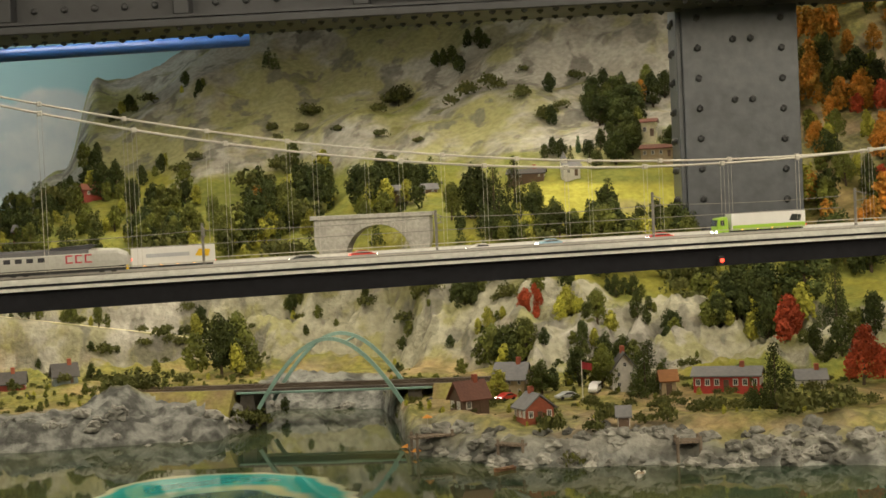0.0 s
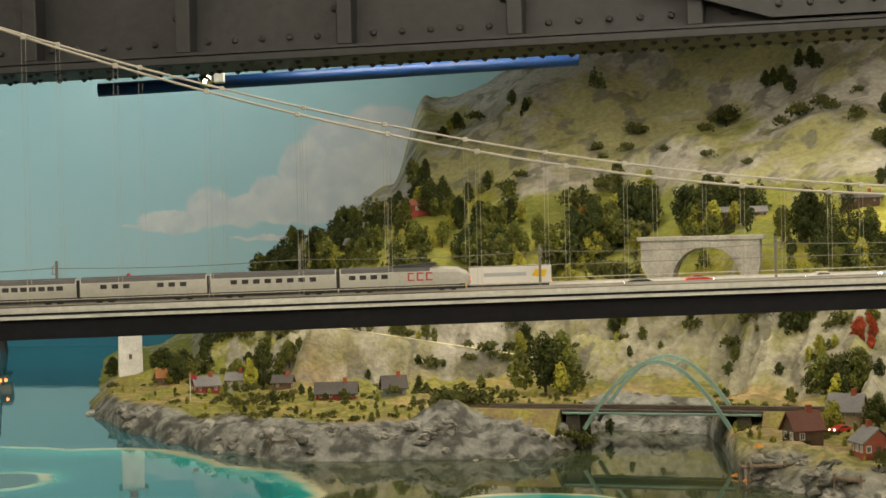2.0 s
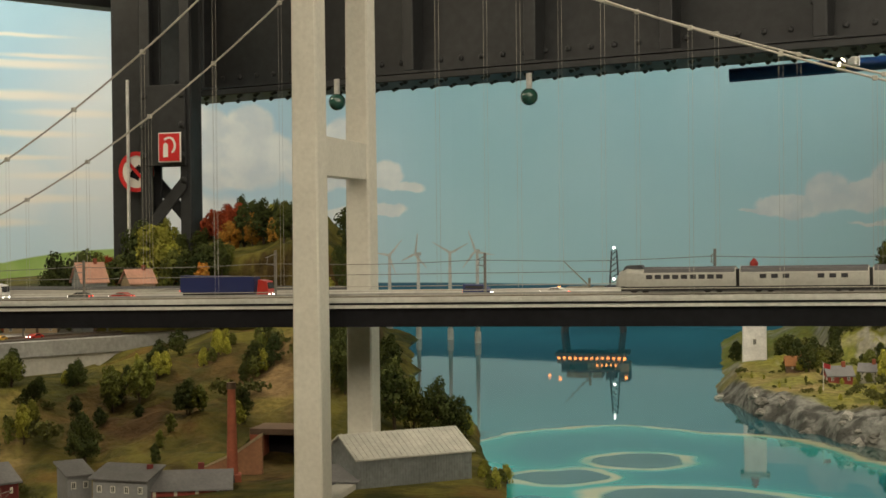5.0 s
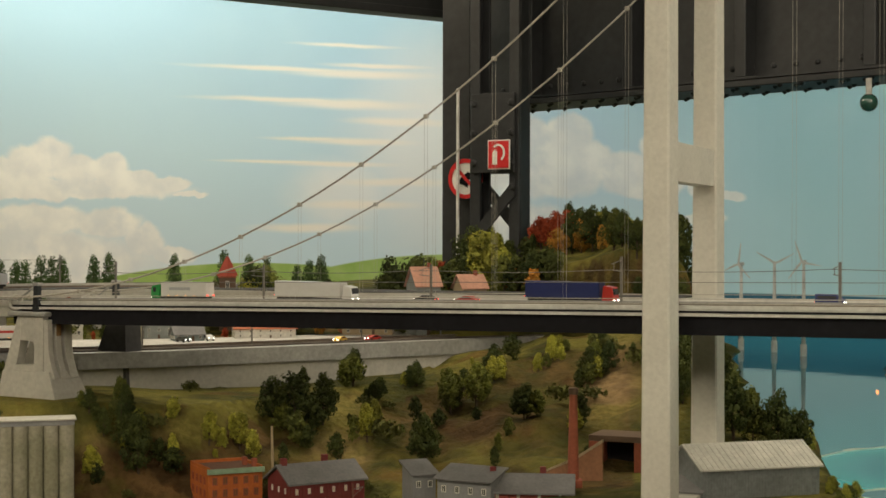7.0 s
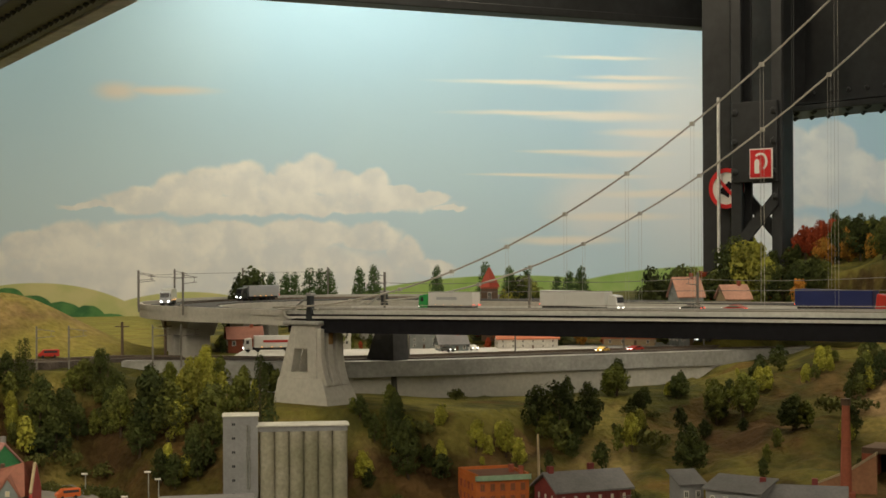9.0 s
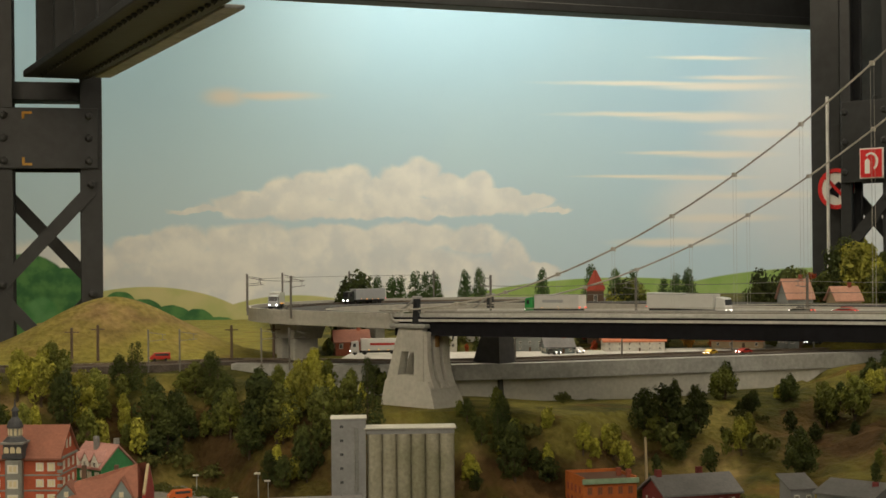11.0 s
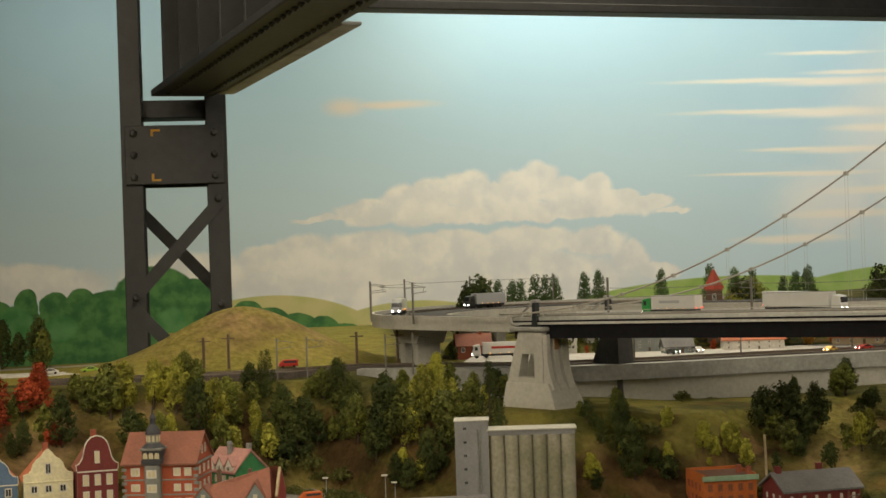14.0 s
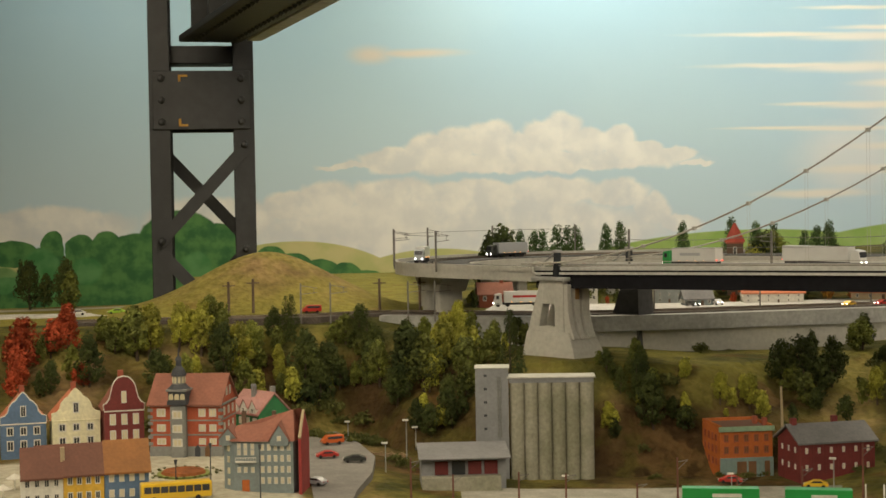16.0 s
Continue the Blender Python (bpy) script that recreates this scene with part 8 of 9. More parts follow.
for dz in (0.092, 0.116):
    bm = B()
    pts = []
    for k in range(88):
        xx = -2.52 + 0.0477 * k
        sag = 0.005 * abs(math.sin(math.pi * (xx + 2.52) / 0.42))
        pts.append((xx, 2.72, deck_z(xx) + dz - (sag if dz > 0.1 else 0)))
    wire(bm, pts, 0.0006)
    tagged(link_bm("overhead_wire", bm, MASTMAT), "thin overhead wire above the railway", "wire")
for k, ang in enumerate((-95, -118, -142, -165, -190, -215)):
    mast(-3.05 + 0.69 * math.cos(radians(ang)), 3.34 + 0.69 * math.sin(radians(ang)), 1.335, 0.10, ang - 90)
bm = B()
ring = [(-3.05 + 0.65 * math.cos(radians(-95 - 5 * k)), 3.34 + 0.65 * math.sin(radians(-95 - 5 * k)), 1.42) for k in range(25)]
wire(bm, ring, 0.0006)
tagged(link_bm("overhead_wire", bm, MASTMAT), "thin overhead wire above the curved viaduct", "wire")
for az, d in ((49.6, 4.12), (50.6, 4.13), (54.6, 4.14), (53.5, 4.14), (33.5, 4.46), (30.6, 4.6), (37.5, 4.25), (41.4, 4.15)):
    px_, py_ = polar(az, d)
    mast(px_, py_, 1.20, 0.10, az + 90)
# signal lamp hung below the deck
sig = empty("red_signal", pose(1.335, Y0 - 0.004, deck_z(1.335) + 0.008), "small red signal lamp on the bridge girder", "signal")
bm = B()
box(bm, -0.005, -0.004, -0.008, 0.005, 0.004, 0.010, 0.001)
part("housing", bm, RUBBER, sig)
bm = B()
tube(bm, (0, -0.004, 0.002), (0, -0.0065, 0.002), 0.0035, n=12)
part("lens", bm, TAIL, sig)

# ---------------------------------------------------------------- harbour town
BRICK = paint("brick_red", (0.40, 0.085, 0.035))
STONE = paint("stone_grey", (0.22, 0.225, 0.21))
SILO = material("silo_concrete", (0.33, 0.315, 0.25), 0.85, 0, 0.25, 130, 12, 0.25, colour2=(0.22, 0.215, 0.15))
SILO_GREY = paint("silo_grey", (0.23, 0.235, 0.24), 0.8, 0.12)
TEAL = paint("teal_front", (0.19, 0.27, 0.25))
CORNICE = paint("green_cornice", (0.25, 0.36, 0.24))
WARM = material("window_warm", (0.62, 0.55, 0.36), 0.4, 0, 0.15)
BROWN = paint("window_brown", (0.16, 0.08, 0.03))
SHEET = material("corrugated_sheet", (0.23, 0.25, 0.25), 0.55, 0.2, 0.25, 120, 14, 0.3)


def stand(az, d, name, label, category, turn=0.0, dz=0.0, group="", z=None):
    x, y = polar(az, d)
    return empty(name, pose(x, y, (town_z(az, d) if z is None else z) + dz, 0, 0, az + turn), label, category, group)


def panes(root, x0, x1, y, z0, z1, cols, rows, ww, wh, pane=None, face="y", trim=None):
    """Rows of windows on a front at y, or on a side wall at x = y."""
    for r in range(rows):
        for c in range(cols):
            a = x0 + (x1 - x0) * (c + 0.5) / cols
            z = z0 + (z1 - z0) * (r + 0.5) / rows - wh / 2
            if face == "y":
                window(root, a, y, z, ww, wh, pane, "y", trim)
            else:
                window(root, y, a, z, ww, wh, pane, face, trim)


def slab(root, name, outline, axis, lo, hi, mat, label="", bevel=0.0):
    bm = B()
    prism(bm, outline, axis, lo, hi)
    if bevel:
        bmesh.ops.bevel(bm, geom=list(bm.edges), offset=bevel, segments=1, affect="EDGES")
    return part(name, bm, mat, root, label)


def block(root, name, x0, y0, z0, x1, y1, z1, mat, label="", bevel=0.0006):
    bm = B()
    box(bm, x0, y0, z0, x1, y1, z1, bevel)
    return part(name, bm, mat, root, label)


def gable_house(az, d, w, deep, wall_h, gable, wall, roof, label, turn=0.0, trim=None, pane=None, plan=((3, 0.2, 0.5), (3, 0.55, 0.85)), name="gabled_house"):
    """A town house whose shaped gable faces the square; gable: half outline (x, z) as shares of half width and of height over the eaves."""
    trim = trim or FRAME
    root = stand(az, d, name, label, "house", turn)
    top = wall_h + max(z for _, z in gable)
    hw = w / 2
    slab(root, "wall", [(-hw, -0.02), (hw, -0.02), (hw, wall_h), (0, top - 0.012), (-hw, wall_h)], "y", 0.006, deep, WALL[wall])
    half = [(x * hw, wall_h + z) for x, z in gable]
    outline = [(-hw, -0.02), (hw, -0.02)] + half + [(-x, z) for x, z in reversed(half) if x > 1e-6]
    slab(root, "front_wall", outline, "y", 0.0, 0.0055, WALL[wall])
    for sgn in (-1, 1):
        slab(root, "roof", [(0, top - 0.010), (sgn * (hw + 0.004), wall_h - 0.003), (sgn * (hw + 0.004), wall_h), (0, top - 0.006)], "y", 0.0055, deep + 0.004, ROOF[roof])
        bm = B()
        sweep(bm, [(sgn * xa, 0.002, za) for xa, za in half], 0.0022, 6)
        tagged(part("coping", bm, trim, root), "pale coping")
    block(root, "cornice", -hw - 0.001, -0.002, wall_h - 0.004, hw + 0.001, 0.0, wall_h - 0.001, trim)
    for cols, f0, f1 in plan:
        panes(root, -hw * 0.88, hw * 0.88, 0.0, wall_h * f0, wall_h * f1, cols, 1, w * 0.62 / cols * 0.75, wall_h * (f1 - f0) * 0.82, pane)
    window(root, 0, 0, wall_h + (top - wall_h) * 0.2, w * 0.13, (top - wall_h) * 0.36, pane)
    block(root, "door", -hw * 0.2, -0.0018, 0.0, hw * 0.2, 0.0, wall_h * 0.17, BROWN)
    panes(root, 0.015, deep - 0.01, hw, wall_h * 0.2, wall_h * 0.85, 3, 2, 0.011, 0.015, pane, "x+")
    block(root, "chimney", -0.006, deep * 0.6, top - 0.03, 0.006, deep * 0.6 + 0.012, top + 0.008, WALL["brick"])
    return root


BELL = [(1.0, 0.0), (1.04, 0.012), (0.86, 0.016), (0.72, 0.026), (0.62, 0.042), (0.56, 0.054), (0.44, 0.064), (0.26, 0.071), (0.0, 0.074)]
STEP = [(1.0, 0.0), (1.0, 0.014), (0.80, 0.016), (0.66, 0.024), (0.60, 0.036), (0.46, 0.045), (0.30, 0.050), (0.16, 0.060), (0.0, 0.068)]
gable_house(61.45, 3.46, 0.086, 0.10, 0.106, BELL, "maroon", "red", "dark red town house with a white bell gable", 4, pane=WARM, plan=((2, 0.02, 0.22), (3, 0.34, 0.60), (3, 0.66, 0.94)))
gable_house(63.15, 3.50, 0.104, 0.11, 0.085, STEP, "cream", "orange", "cream town house with a curved gable", 2, WALL["cream"], plan=((3, 0.20, 0.58), (3, 0.66, 0.92)))
gable_house(65.0, 3.52, 0.098, 0.11, 0.080, STEP, "blue", "orange", "blue town house with a curved gable and white trim", 0, plan=((3, 0.20, 0.55), (3, 0.62, 0.92)))
gable_house(66.9, 3.52, 0.10, 0.10, 0.10, STEP, "brick", "red", "brown-red brick town house with white bands", -2, plan=((3, 0.20, 0.55), (3, 0.62, 0.92)))

# town hall of red brick
hall = stand(59.25, 3.43, "town_hall", "red brick town hall with red roof and dark domed turret", "town hall", -18)
hw, hd, wh = 0.080, 0.135, 0.118
slab(hall, "wall", [(0, -0.02), (hd, -0.02), (hd, wh), (hd / 2, wh + 0.053), (0, wh)], "x", -hw, hw, BRICK)
block(hall, "plinth", -hw - 0.002, -0.002, -0.02, hw + 0.002, hd + 0.002, 0.022, STONE)
for z in (0.046, 0.078):
    block(hall, "string_course", -hw - 0.0012, -0.0012, z, hw + 0.0012, hd + 0.0012, z + 0.0035, STONE)
for lo, hi, s in ((0, hd / 2, -1), (hd / 2, hd, 1)):
    y_e = -0.008 if s < 0 else hd + 0.008
    slab(hall, "roof", [(hd / 2, wh + 0.055), (y_e, wh - 0.006), (y_e, wh - 0.002), (hd / 2, wh + 0.060)], "x", -hw - 0.006, hw + 0.005, ROOF["red"])
block(hall, "eaves", -hw - 0.003, -0.005, wh - 0.007, hw + 0.003, hd + 0.003, wh - 0.002, STONE)
for z, wz in ((0.026, 0.014), (0.055, 0.016), (0.088, 0.018)):
    for x in (-0.055, 0.038, 0.062):
        window(hall, x, 0, z, 0.020 if x < 0 else 0.016, wz, WARM)
    for k in range(3):
        window(hall, hw, 0.03 + 0.037 * k, z, 0.012, wz, WARM, "x+")
for k in range(2):
    window(hall, hw, 0.053 + 0.028 * k, wh + 0.012, 0.010, 0.020, WARM, "x+")
for x in (-hw, hw):
    for k in range(6):
        block(hall, "quoin", x - 0.0055, -0.0016, 0.024 + k * 0.015, x + 0.0055, 0.004, 0.031 + k * 0.015, STONE)
turret = block(hall, "bay_tower", -0.030, -0.020, -0.02, 0.004, 0.02, wh - 0.002, STONE, "grey stone bay", 0.004)
for z in (0.024, 0.055, 0.086):
    window(hall, -0.013, -0.020, z, 0.022, 0.018, WARM)
DARK = paint("slate_dark", (0.045, 0.048, 0.055))
belfry = block(hall, "belfry", -0.035, -0.022, wh - 0.002, 0.009, 0.022, wh + 0.008, DARK)
block(hall, "belfry_storey", -0.033, -0.020, wh + 0.008, 0.007, 0.022, wh + 0.028, DARK)
for x in (-0.026, -0.013, 0.000):
    bm = B()
    prism(bm, [(x - 0.0050, wh + 0.010), (x + 0.0050, wh + 0.010), (x + 0.0050, wh + 0.018), (x + 0.003, wh + 0.0225), (x - 0.003, wh + 0.0225), (x - 0.0050, wh + 0.018)], "y", -0.0212, -0.0198)
    part("arched_window", bm, WARM, hall)
block(hall, "belfry_cornice", -0.037, -0.024, wh + 0.028, 0.011, 0.024, wh + 0.033, STONE)
cx, cy = -0.013, 0.0
for name, z0, z1, r0, r1, mat in (("lantern_skirt", 0.033, 0.043, 0.026, 0.016, DARK), ("lantern", 0.043, 0.062, 0.0145, 0.0145, STONE), ("lantern_rim", 0.062, 0.065, 0.018, 0.018, DARK), ("dome", 0.065, 0.074, 0.017, 0.014, DARK),
                                  ("dome_top", 0.074, 0.084, 0.014, 0.006, DARK), ("cupola", 0.084, 0.096, 0.0065, 0.0065, DARK), ("cupola_dome", 0.096, 0.104, 0.009, 0.004, DARK), ("finial", 0.104, 0.122, 0.0025, 0.0006, DARK)):
    bm = B()
    tube(bm, (cx, cy, wh + z0), (cx, cy, wh + z1), r0, r1, 10)
    part(name, bm, mat, hall)
for k in range(10):
    a = radians(36 * k + 18)
    bm = B()
    box(bm, -0.0026, -0.0006, wh + 0.046, 0.0026, 0.0008, wh + 0.059, 0, pose(cx + 0.0142 * math.sin(a), cy - 0.0142 * math.cos(a), 0, 0, 0, math.degrees(a)))
    part("lantern_window", bm, WARM, hall)
for x in (0.027, 0.050):
    bm = B()
    prism(bm, [(x - 0.006, 0.0), (x + 0.006, 0.0), (x + 0.006, 0.018), (x, 0.026), (x - 0.006, 0.018)], "y", -0.004, 0.001)
    part("door", bm, DARK if x < 0.04 else BROWN, hall)

# green house with pink roofs
green = stand(55.9, 3.58, "gabled_house", "green town house with white gables and a pink roof", "house", 36)
slab(green, "wall", [(-0.045, -0.03), (0.045, -0.03), (0.045, 0.075), (0, 0.118), (-0.045, 0.075)], "y", 0, 0.11, WALL["green"])
for s in (-1, 1):
    slab(green, "roof", [(0, 0.119), (s * 0.051, 0.071), (s * 0.051, 0.075), (0, 0.124)], "y", -0.004, 0.116, ROOF["pink"])
for k in range(3):
    y = 0.006 + 0.034 * k
    slab(green, "dormer", [(y, 0.072), (y + 0.026, 0.072), (y + 0.026, 0.086), (y + 0.013, 0.105), (y, 0.086)], "x", -0.049, -0.01, FRAME)
    slab(green, "dormer_roof", [(y - 0.002, 0.086), (y + 0.013, 0.1065), (y + 0.028, 0.086), (y + 0.028, 0.089), (y + 0.013, 0.110), (y - 0.002, 0.089)], "x", -0.050, -0.006, ROOF["pink"])
    window(green, -0.049, y + 0.013, 0.077, 0.010, 0.012, None, "x-")
panes(green, 0.002, 0.108, -0.045, 0.02, 0.07, 4, 2, 0.014, 0.017, WARM, "x-")
panes(green, -0.04, 0.04, 0.0, 0.0, 0.03, 2, 1, 0.013, 0.016)
for x, y in ((0.012, 0.02), (-0.012, 0.06), (0.01, 0.09)):
    block(green, "chimney", x - 0.005, y - 0.005, 0.10, x + 0.005, y + 0.005, 0.135, STONE)

# grey corner house with a dark red side
corner = stand(56.85, 2.96, "corner_house", "grey corner house with brown roof and dark red side wall", "house", -12)
plan = [(-0.074, 0.028), (-0.050, 0.004), (-0.004, 0.0), (0.066, 0.0), (0.076, 0.10), (-0.074, 0.11)]
bm = B()
prism(bm, plan, "z", -0.03, 0.100)
part("wall", bm, WALL["slate"], corner)
slab(corner, "side_wall", [(-0.004, -0.03), (0.105, -0.03), (0.105, 0.10), (0.05, 0.150), (-0.004, 0.102)], "x", 0.077, 0.083, paint("fire_wall_red", (0.30, 0.035, 0.03)), "dark red fire wall")
bm = B()
tube(bm, (0.080, -0.006, 0.105), (0.080, 0.05, 0.152), 0.003, n=6)
tube(bm, (0.080, 0.05, 0.152), (0.080, 0.107, 0.102), 0.003, n=6)
part("coping", bm, WALL["beige"], corner, "pale coping")
bm = B()
low = [bm.verts.new((x * 1.06, y - 0.005, 0.099)) for x, y in plan]
high = [bm.verts.new(v) for v in ((-0.050, 0.05, 0.124), (-0.045, 0.046, 0.124), (-0.004, 0.045, 0.128), (0.06, 0.05, 0.154), (0.0765, 0.05, 0.157), (-0.045, 0.06, 0.124))]
for k in range(6):
    bm.faces.new((low[k], low[(k + 1) % 6], high[(k + 1) % 6], high[k]))
bm.faces.new(high), bm.faces.new(low[::-1])
part("roof", bm, ROOF["red"], corner)
for x, y, zt in ((-0.062, 0.012, 0.122), (0.040, -0.002, 0.130)):
    slab(corner, "front_gable", [(x - 0.018, 0.09), (x + 0.018, 0.09), (x + 0.018, 0.102), (x, zt), (x - 0.018, 0.102)], "y", y - 0.004, y + 0.02, WALL["slate"])
    for s in (-1, 1):
        slab(corner, "gable_roof", [(x, zt + 0.001), (x + s * 0.021, 0.099), (x + s * 0.021, 0.102), (x, zt + 0.005)], "y", y - 0.006, y + 0.05, ROOF["red"])
    window(corner, x, y - 0.004, 0.100, 0.008, 0.010, WARM)
panes(corner, 0.000, 0.064, 0.0, 0.012, 0.098, 5, 4, 0.007, 0.013, WARM)
bm = B()
box(bm, -0.046, -0.006, 0.058, -0.006, 0.004, 0.0605)
for k in range(9):
    box(bm, -0.046 + k * 0.005, -0.0062, 0.060, -0.0452 + k * 0.005, -0.0054, 0.067)
box(bm, -0.046, -0.0064, 0.067, -0.006, -0.0052, 0.0685)
part("balcony", bm, FRAME, corner, "white balcony")
m = pose(-0.027, 0.0016, 0, 0, 0, -5)
for z in (0.038, 0.072, 0.084):
    for x in (-0.040, -0.027, -0.013):
        window(corner, x, 0.0036 - (x + 0.05) / 0.046 * 0.004, z, 0.007, 0.011, WARM)
block(corner, "shop_door", -0.034, -0.0015, -0.02, -0.020, 0.003, 0.024, WALL["orange"])
for z in (0.012, 0.034, 0.056, 0.078):
    bm = B()
    box(bm, -0.003, -0.0012, z, 0.004, 0.001, z + 0.012, 0, pose(-0.063, 0.0165, 0, 0, 0, -45))
    part("window", bm, WARM, corner)
for x in (-0.04, 0.02):
    block(corner, "chimney", x - 0.004, 0.06, 0.12, x + 0.004, 0.068, 0.15, WALL["brown"])

# row of small houses in front of the square
row_parts = (("white", "brown", -0.118, -0.040, 0.055, 0.042, "small white terraced house with brown roof"), ("yellow", "brown", -0.040, 0.035, 0.057, 0.043, "small yellow terraced house with brown roof and chimney"), ("blue", "rust", 0.035, 0.118, 0.058, 0.045, "small blue terraced house with rust-brown roof"))
for wall_c, roof_c, x0, x1, h, rh, words in row_parts:
    rowh = stand(63.25, 2.93, "terraced_house", words, "house", 0, 0, "terraced houses")
    slab(rowh, "wall", [(0, -0.03), (0.10, -0.03), (0.10, h), (0.05, h + rh), (0, h)], "x", x0 + 0.0005, x1 - 0.0005, WALL[wall_c])
    for a, b in ((-0.008, 0.05), (0.108, 0.05)):
        slab(rowh, "roof", [(b, h + rh + 0.001), (a, h - 0.007), (a, h - 0.003), (b, h + rh + 0.006)], "x", x0, x1 if x1 < 0.1 else x1 + 0.004, ROOF[roof_c])
    panes(rowh, x0 + 0.004, x1 - 0.004, 0.0, 0.0, h, 4, 2, 0.010, 0.015, None if wall_c != "blue" else WARM)
    if wall_c != "white":
        panes(rowh, 0.01, 0.09, x1, 0.0, h, 3, 2, 0.010, 0.014, WARM, "x+")
    if wall_c == "yellow":
        block(rowh, "chimney", x0 - 0.004, 0.020, h + 0.012, x0 + 0.004, 0.028, h + rh + 0.004, WALL["beige"])
rowh = stand(63.9, 3.08, "terraced_house", "small house with dark red roof and dormers", "house", 2, -0.005, "terraced houses")
slab(rowh, "wall", [(0, -0.03), (0.08, -0.03), (0.08, 0.05), (0.04, 0.085), (0, 0.05)], "x", -0.05, 0.05, WALL["beige"])
for a in (-0.006, 0.086):
    slab(rowh, "roof", [(0.04, 0.086), (a, 0.045), (a, 0.049), (0.04, 0.091)], "x", -0.054, 0.054, ROOF["brown"])
for x in (-0.03, 0.025):
    block(rowh, "dormer", x - 0.008, 0.004, 0.05, x + 0.008, 0.03, 0.074, CORNICE)

# square: round flower bed, cafe umbrellas, lamps, hedges
x, y = polar(59.5, 3.19)
z_sq = town_z(59.5, 3.19)
bed = empty("flower_bed", pose(x, y, z_sq, 0, 0, 59.5), "round flower bed of brown earth edged with grass", "flower bed")
for name, r0, r1, z0, z1, mat in (("grass_rim", 0.056, 0.054, -0.01, 0.004, paint("bed_grass", (0.16, 0.19, 0.03))), ("earth", 0.050, 0.042, 0.0, 0.009, paint("bed_earth", (0.26, 0.09, 0.03), 0.95, 0.4))):
    bm = B()
    tube(bm, (0, 0, z0), (0, 0, z1), r0, r1, 28)
    for v in bm.verts:
        v.co.y *= 1.15
    part(name, bm, mat, bed)
for k in range(26):
    a = k * 2.4
    r = 0.115 + 0.035 * ((k * 7) % 5) / 5
    plant(x + r * 0.55 * math.cos(a), y + r * 0.55 * math.sin(a), z_sq, 0.007, 6, k * 31.0, "low bedding plants", False)
for az, d in ((66.1, 3.0), (65.6, 3.12), (66.4, 3.25)):
    um = stand(az, d, "cafe_umbrella", "white cafe umbrella on the square", "umbrella", 0, 0, "cafe umbrellas")
    bm = B()
    tube(bm, (0, 0, 0), (0, 0, 0.030), 0.0008, n=6)
    part("pole", bm, FRAME, um)
    bm = B()
    tube(bm, (0, 0, 0.024), (0, 0, 0.033), 0.018, 0.001, 8)
    part("canopy", bm, FRAME, um)
LAMP_STEEL = paint("lamp_steel", (0.30, 0.31, 0.29), 0.5)
for az, d, h in ((51.9, 3.3, 0.062), (51.0, 3.5, 0.092), (53.1, 3.7, 0.05), (50.6, 3.6, 0.05), (45.2, 3.08, 0.055), (39.0, 3.1, 0.055), (35.3, 3.05, 0.085)):
    lp = stand(az, d, "street_lamp", "thin grey street lamp with a white head", "lamp", 0, 0, "street lamps")
    bm = B()
    tube(bm, (0, 0, -0.005), (0, 0, h), 0.0016, 0.0010, 7)
    part("pole", bm, LAMP_STEEL, lp)
    bm = B()
    box(bm, -0.009, -0.003, h, 0.005, 0.003, h + 0.004, 0.001)
    part("lamp_head", bm, FRAME, lp)
for az, d, h in ((58.6, 3.05, 0.075), (59.9, 3.02, 0.05), (56.9, 2.86, 0.10)):
    lp = stand(az, d, "street_lamp", "dark iron street lamp on the square", "lamp", 0, 0, "street lamps")
    bm = B()
    tube(bm, (0, 0, 0), (0, 0, h), 0.0014, 0.0009, 7)
    part("pole", bm, DARK, lp)
    bm = B()
    tube(bm, (0, 0, h - 0.002), (0, 0, h + 0.008), 0.002, 0.0035, 6)
    part("lantern", bm, DARK, lp)
rng = random.Random(21)
for k in range(34):
    f = k / 33
    az, d = 55.2 - 3.3 * f, 3.78 - 0.10 * f + rng.uniform(-0.03, 0.02)
    x, y = polar(az, d)
    plant(x, y, town_z(az, d) - 0.004, rng.uniform(0.018, 0.032), 6, k * 53.0, "hedge by the street", False)
for k in range(60):
    az, d = rng.choice((rng.uniform(60.2, 67), rng.uniform(48.5, 51.5), rng.uniform(33, 43))), rng.uniform(3.32, 3.5)
    if az > 60:
        d = rng.uniform(3.56, 3.75)
    x, y = polar(az, d)
    plant(x, y, town_z(az, d) - 0.004, rng.uniform(0.012, 0.03), 6, k * 71.0, "low shrubs of the town", False)
wallf = stand(51.7, 3.52, "garden_wall", "low rough brick garden wall", "wall", -25)
for k in range(14):
    block(wallf, "brick_pier" if k % 4 == 0 else "wall_panel", -0.045 + k * 0.0065, -0.002, -0.01, -0.0385 + k * 0.0065 - 0.0004, 0.002, 0.012 if k % 4 == 0 else 0.009, paint("wall_rough", (0.28, 0.19, 0.10)))

# street with a few vehicles
def street_car(az, d, heading, mat, label, van=False):
    x, y = polar(az, d)
    return car_thing(pose(x, y, max(town_z(az, d), 0.943 if az > 52 else 0.907) + 0.0005, 0, 0, heading), mat, label, van, False)


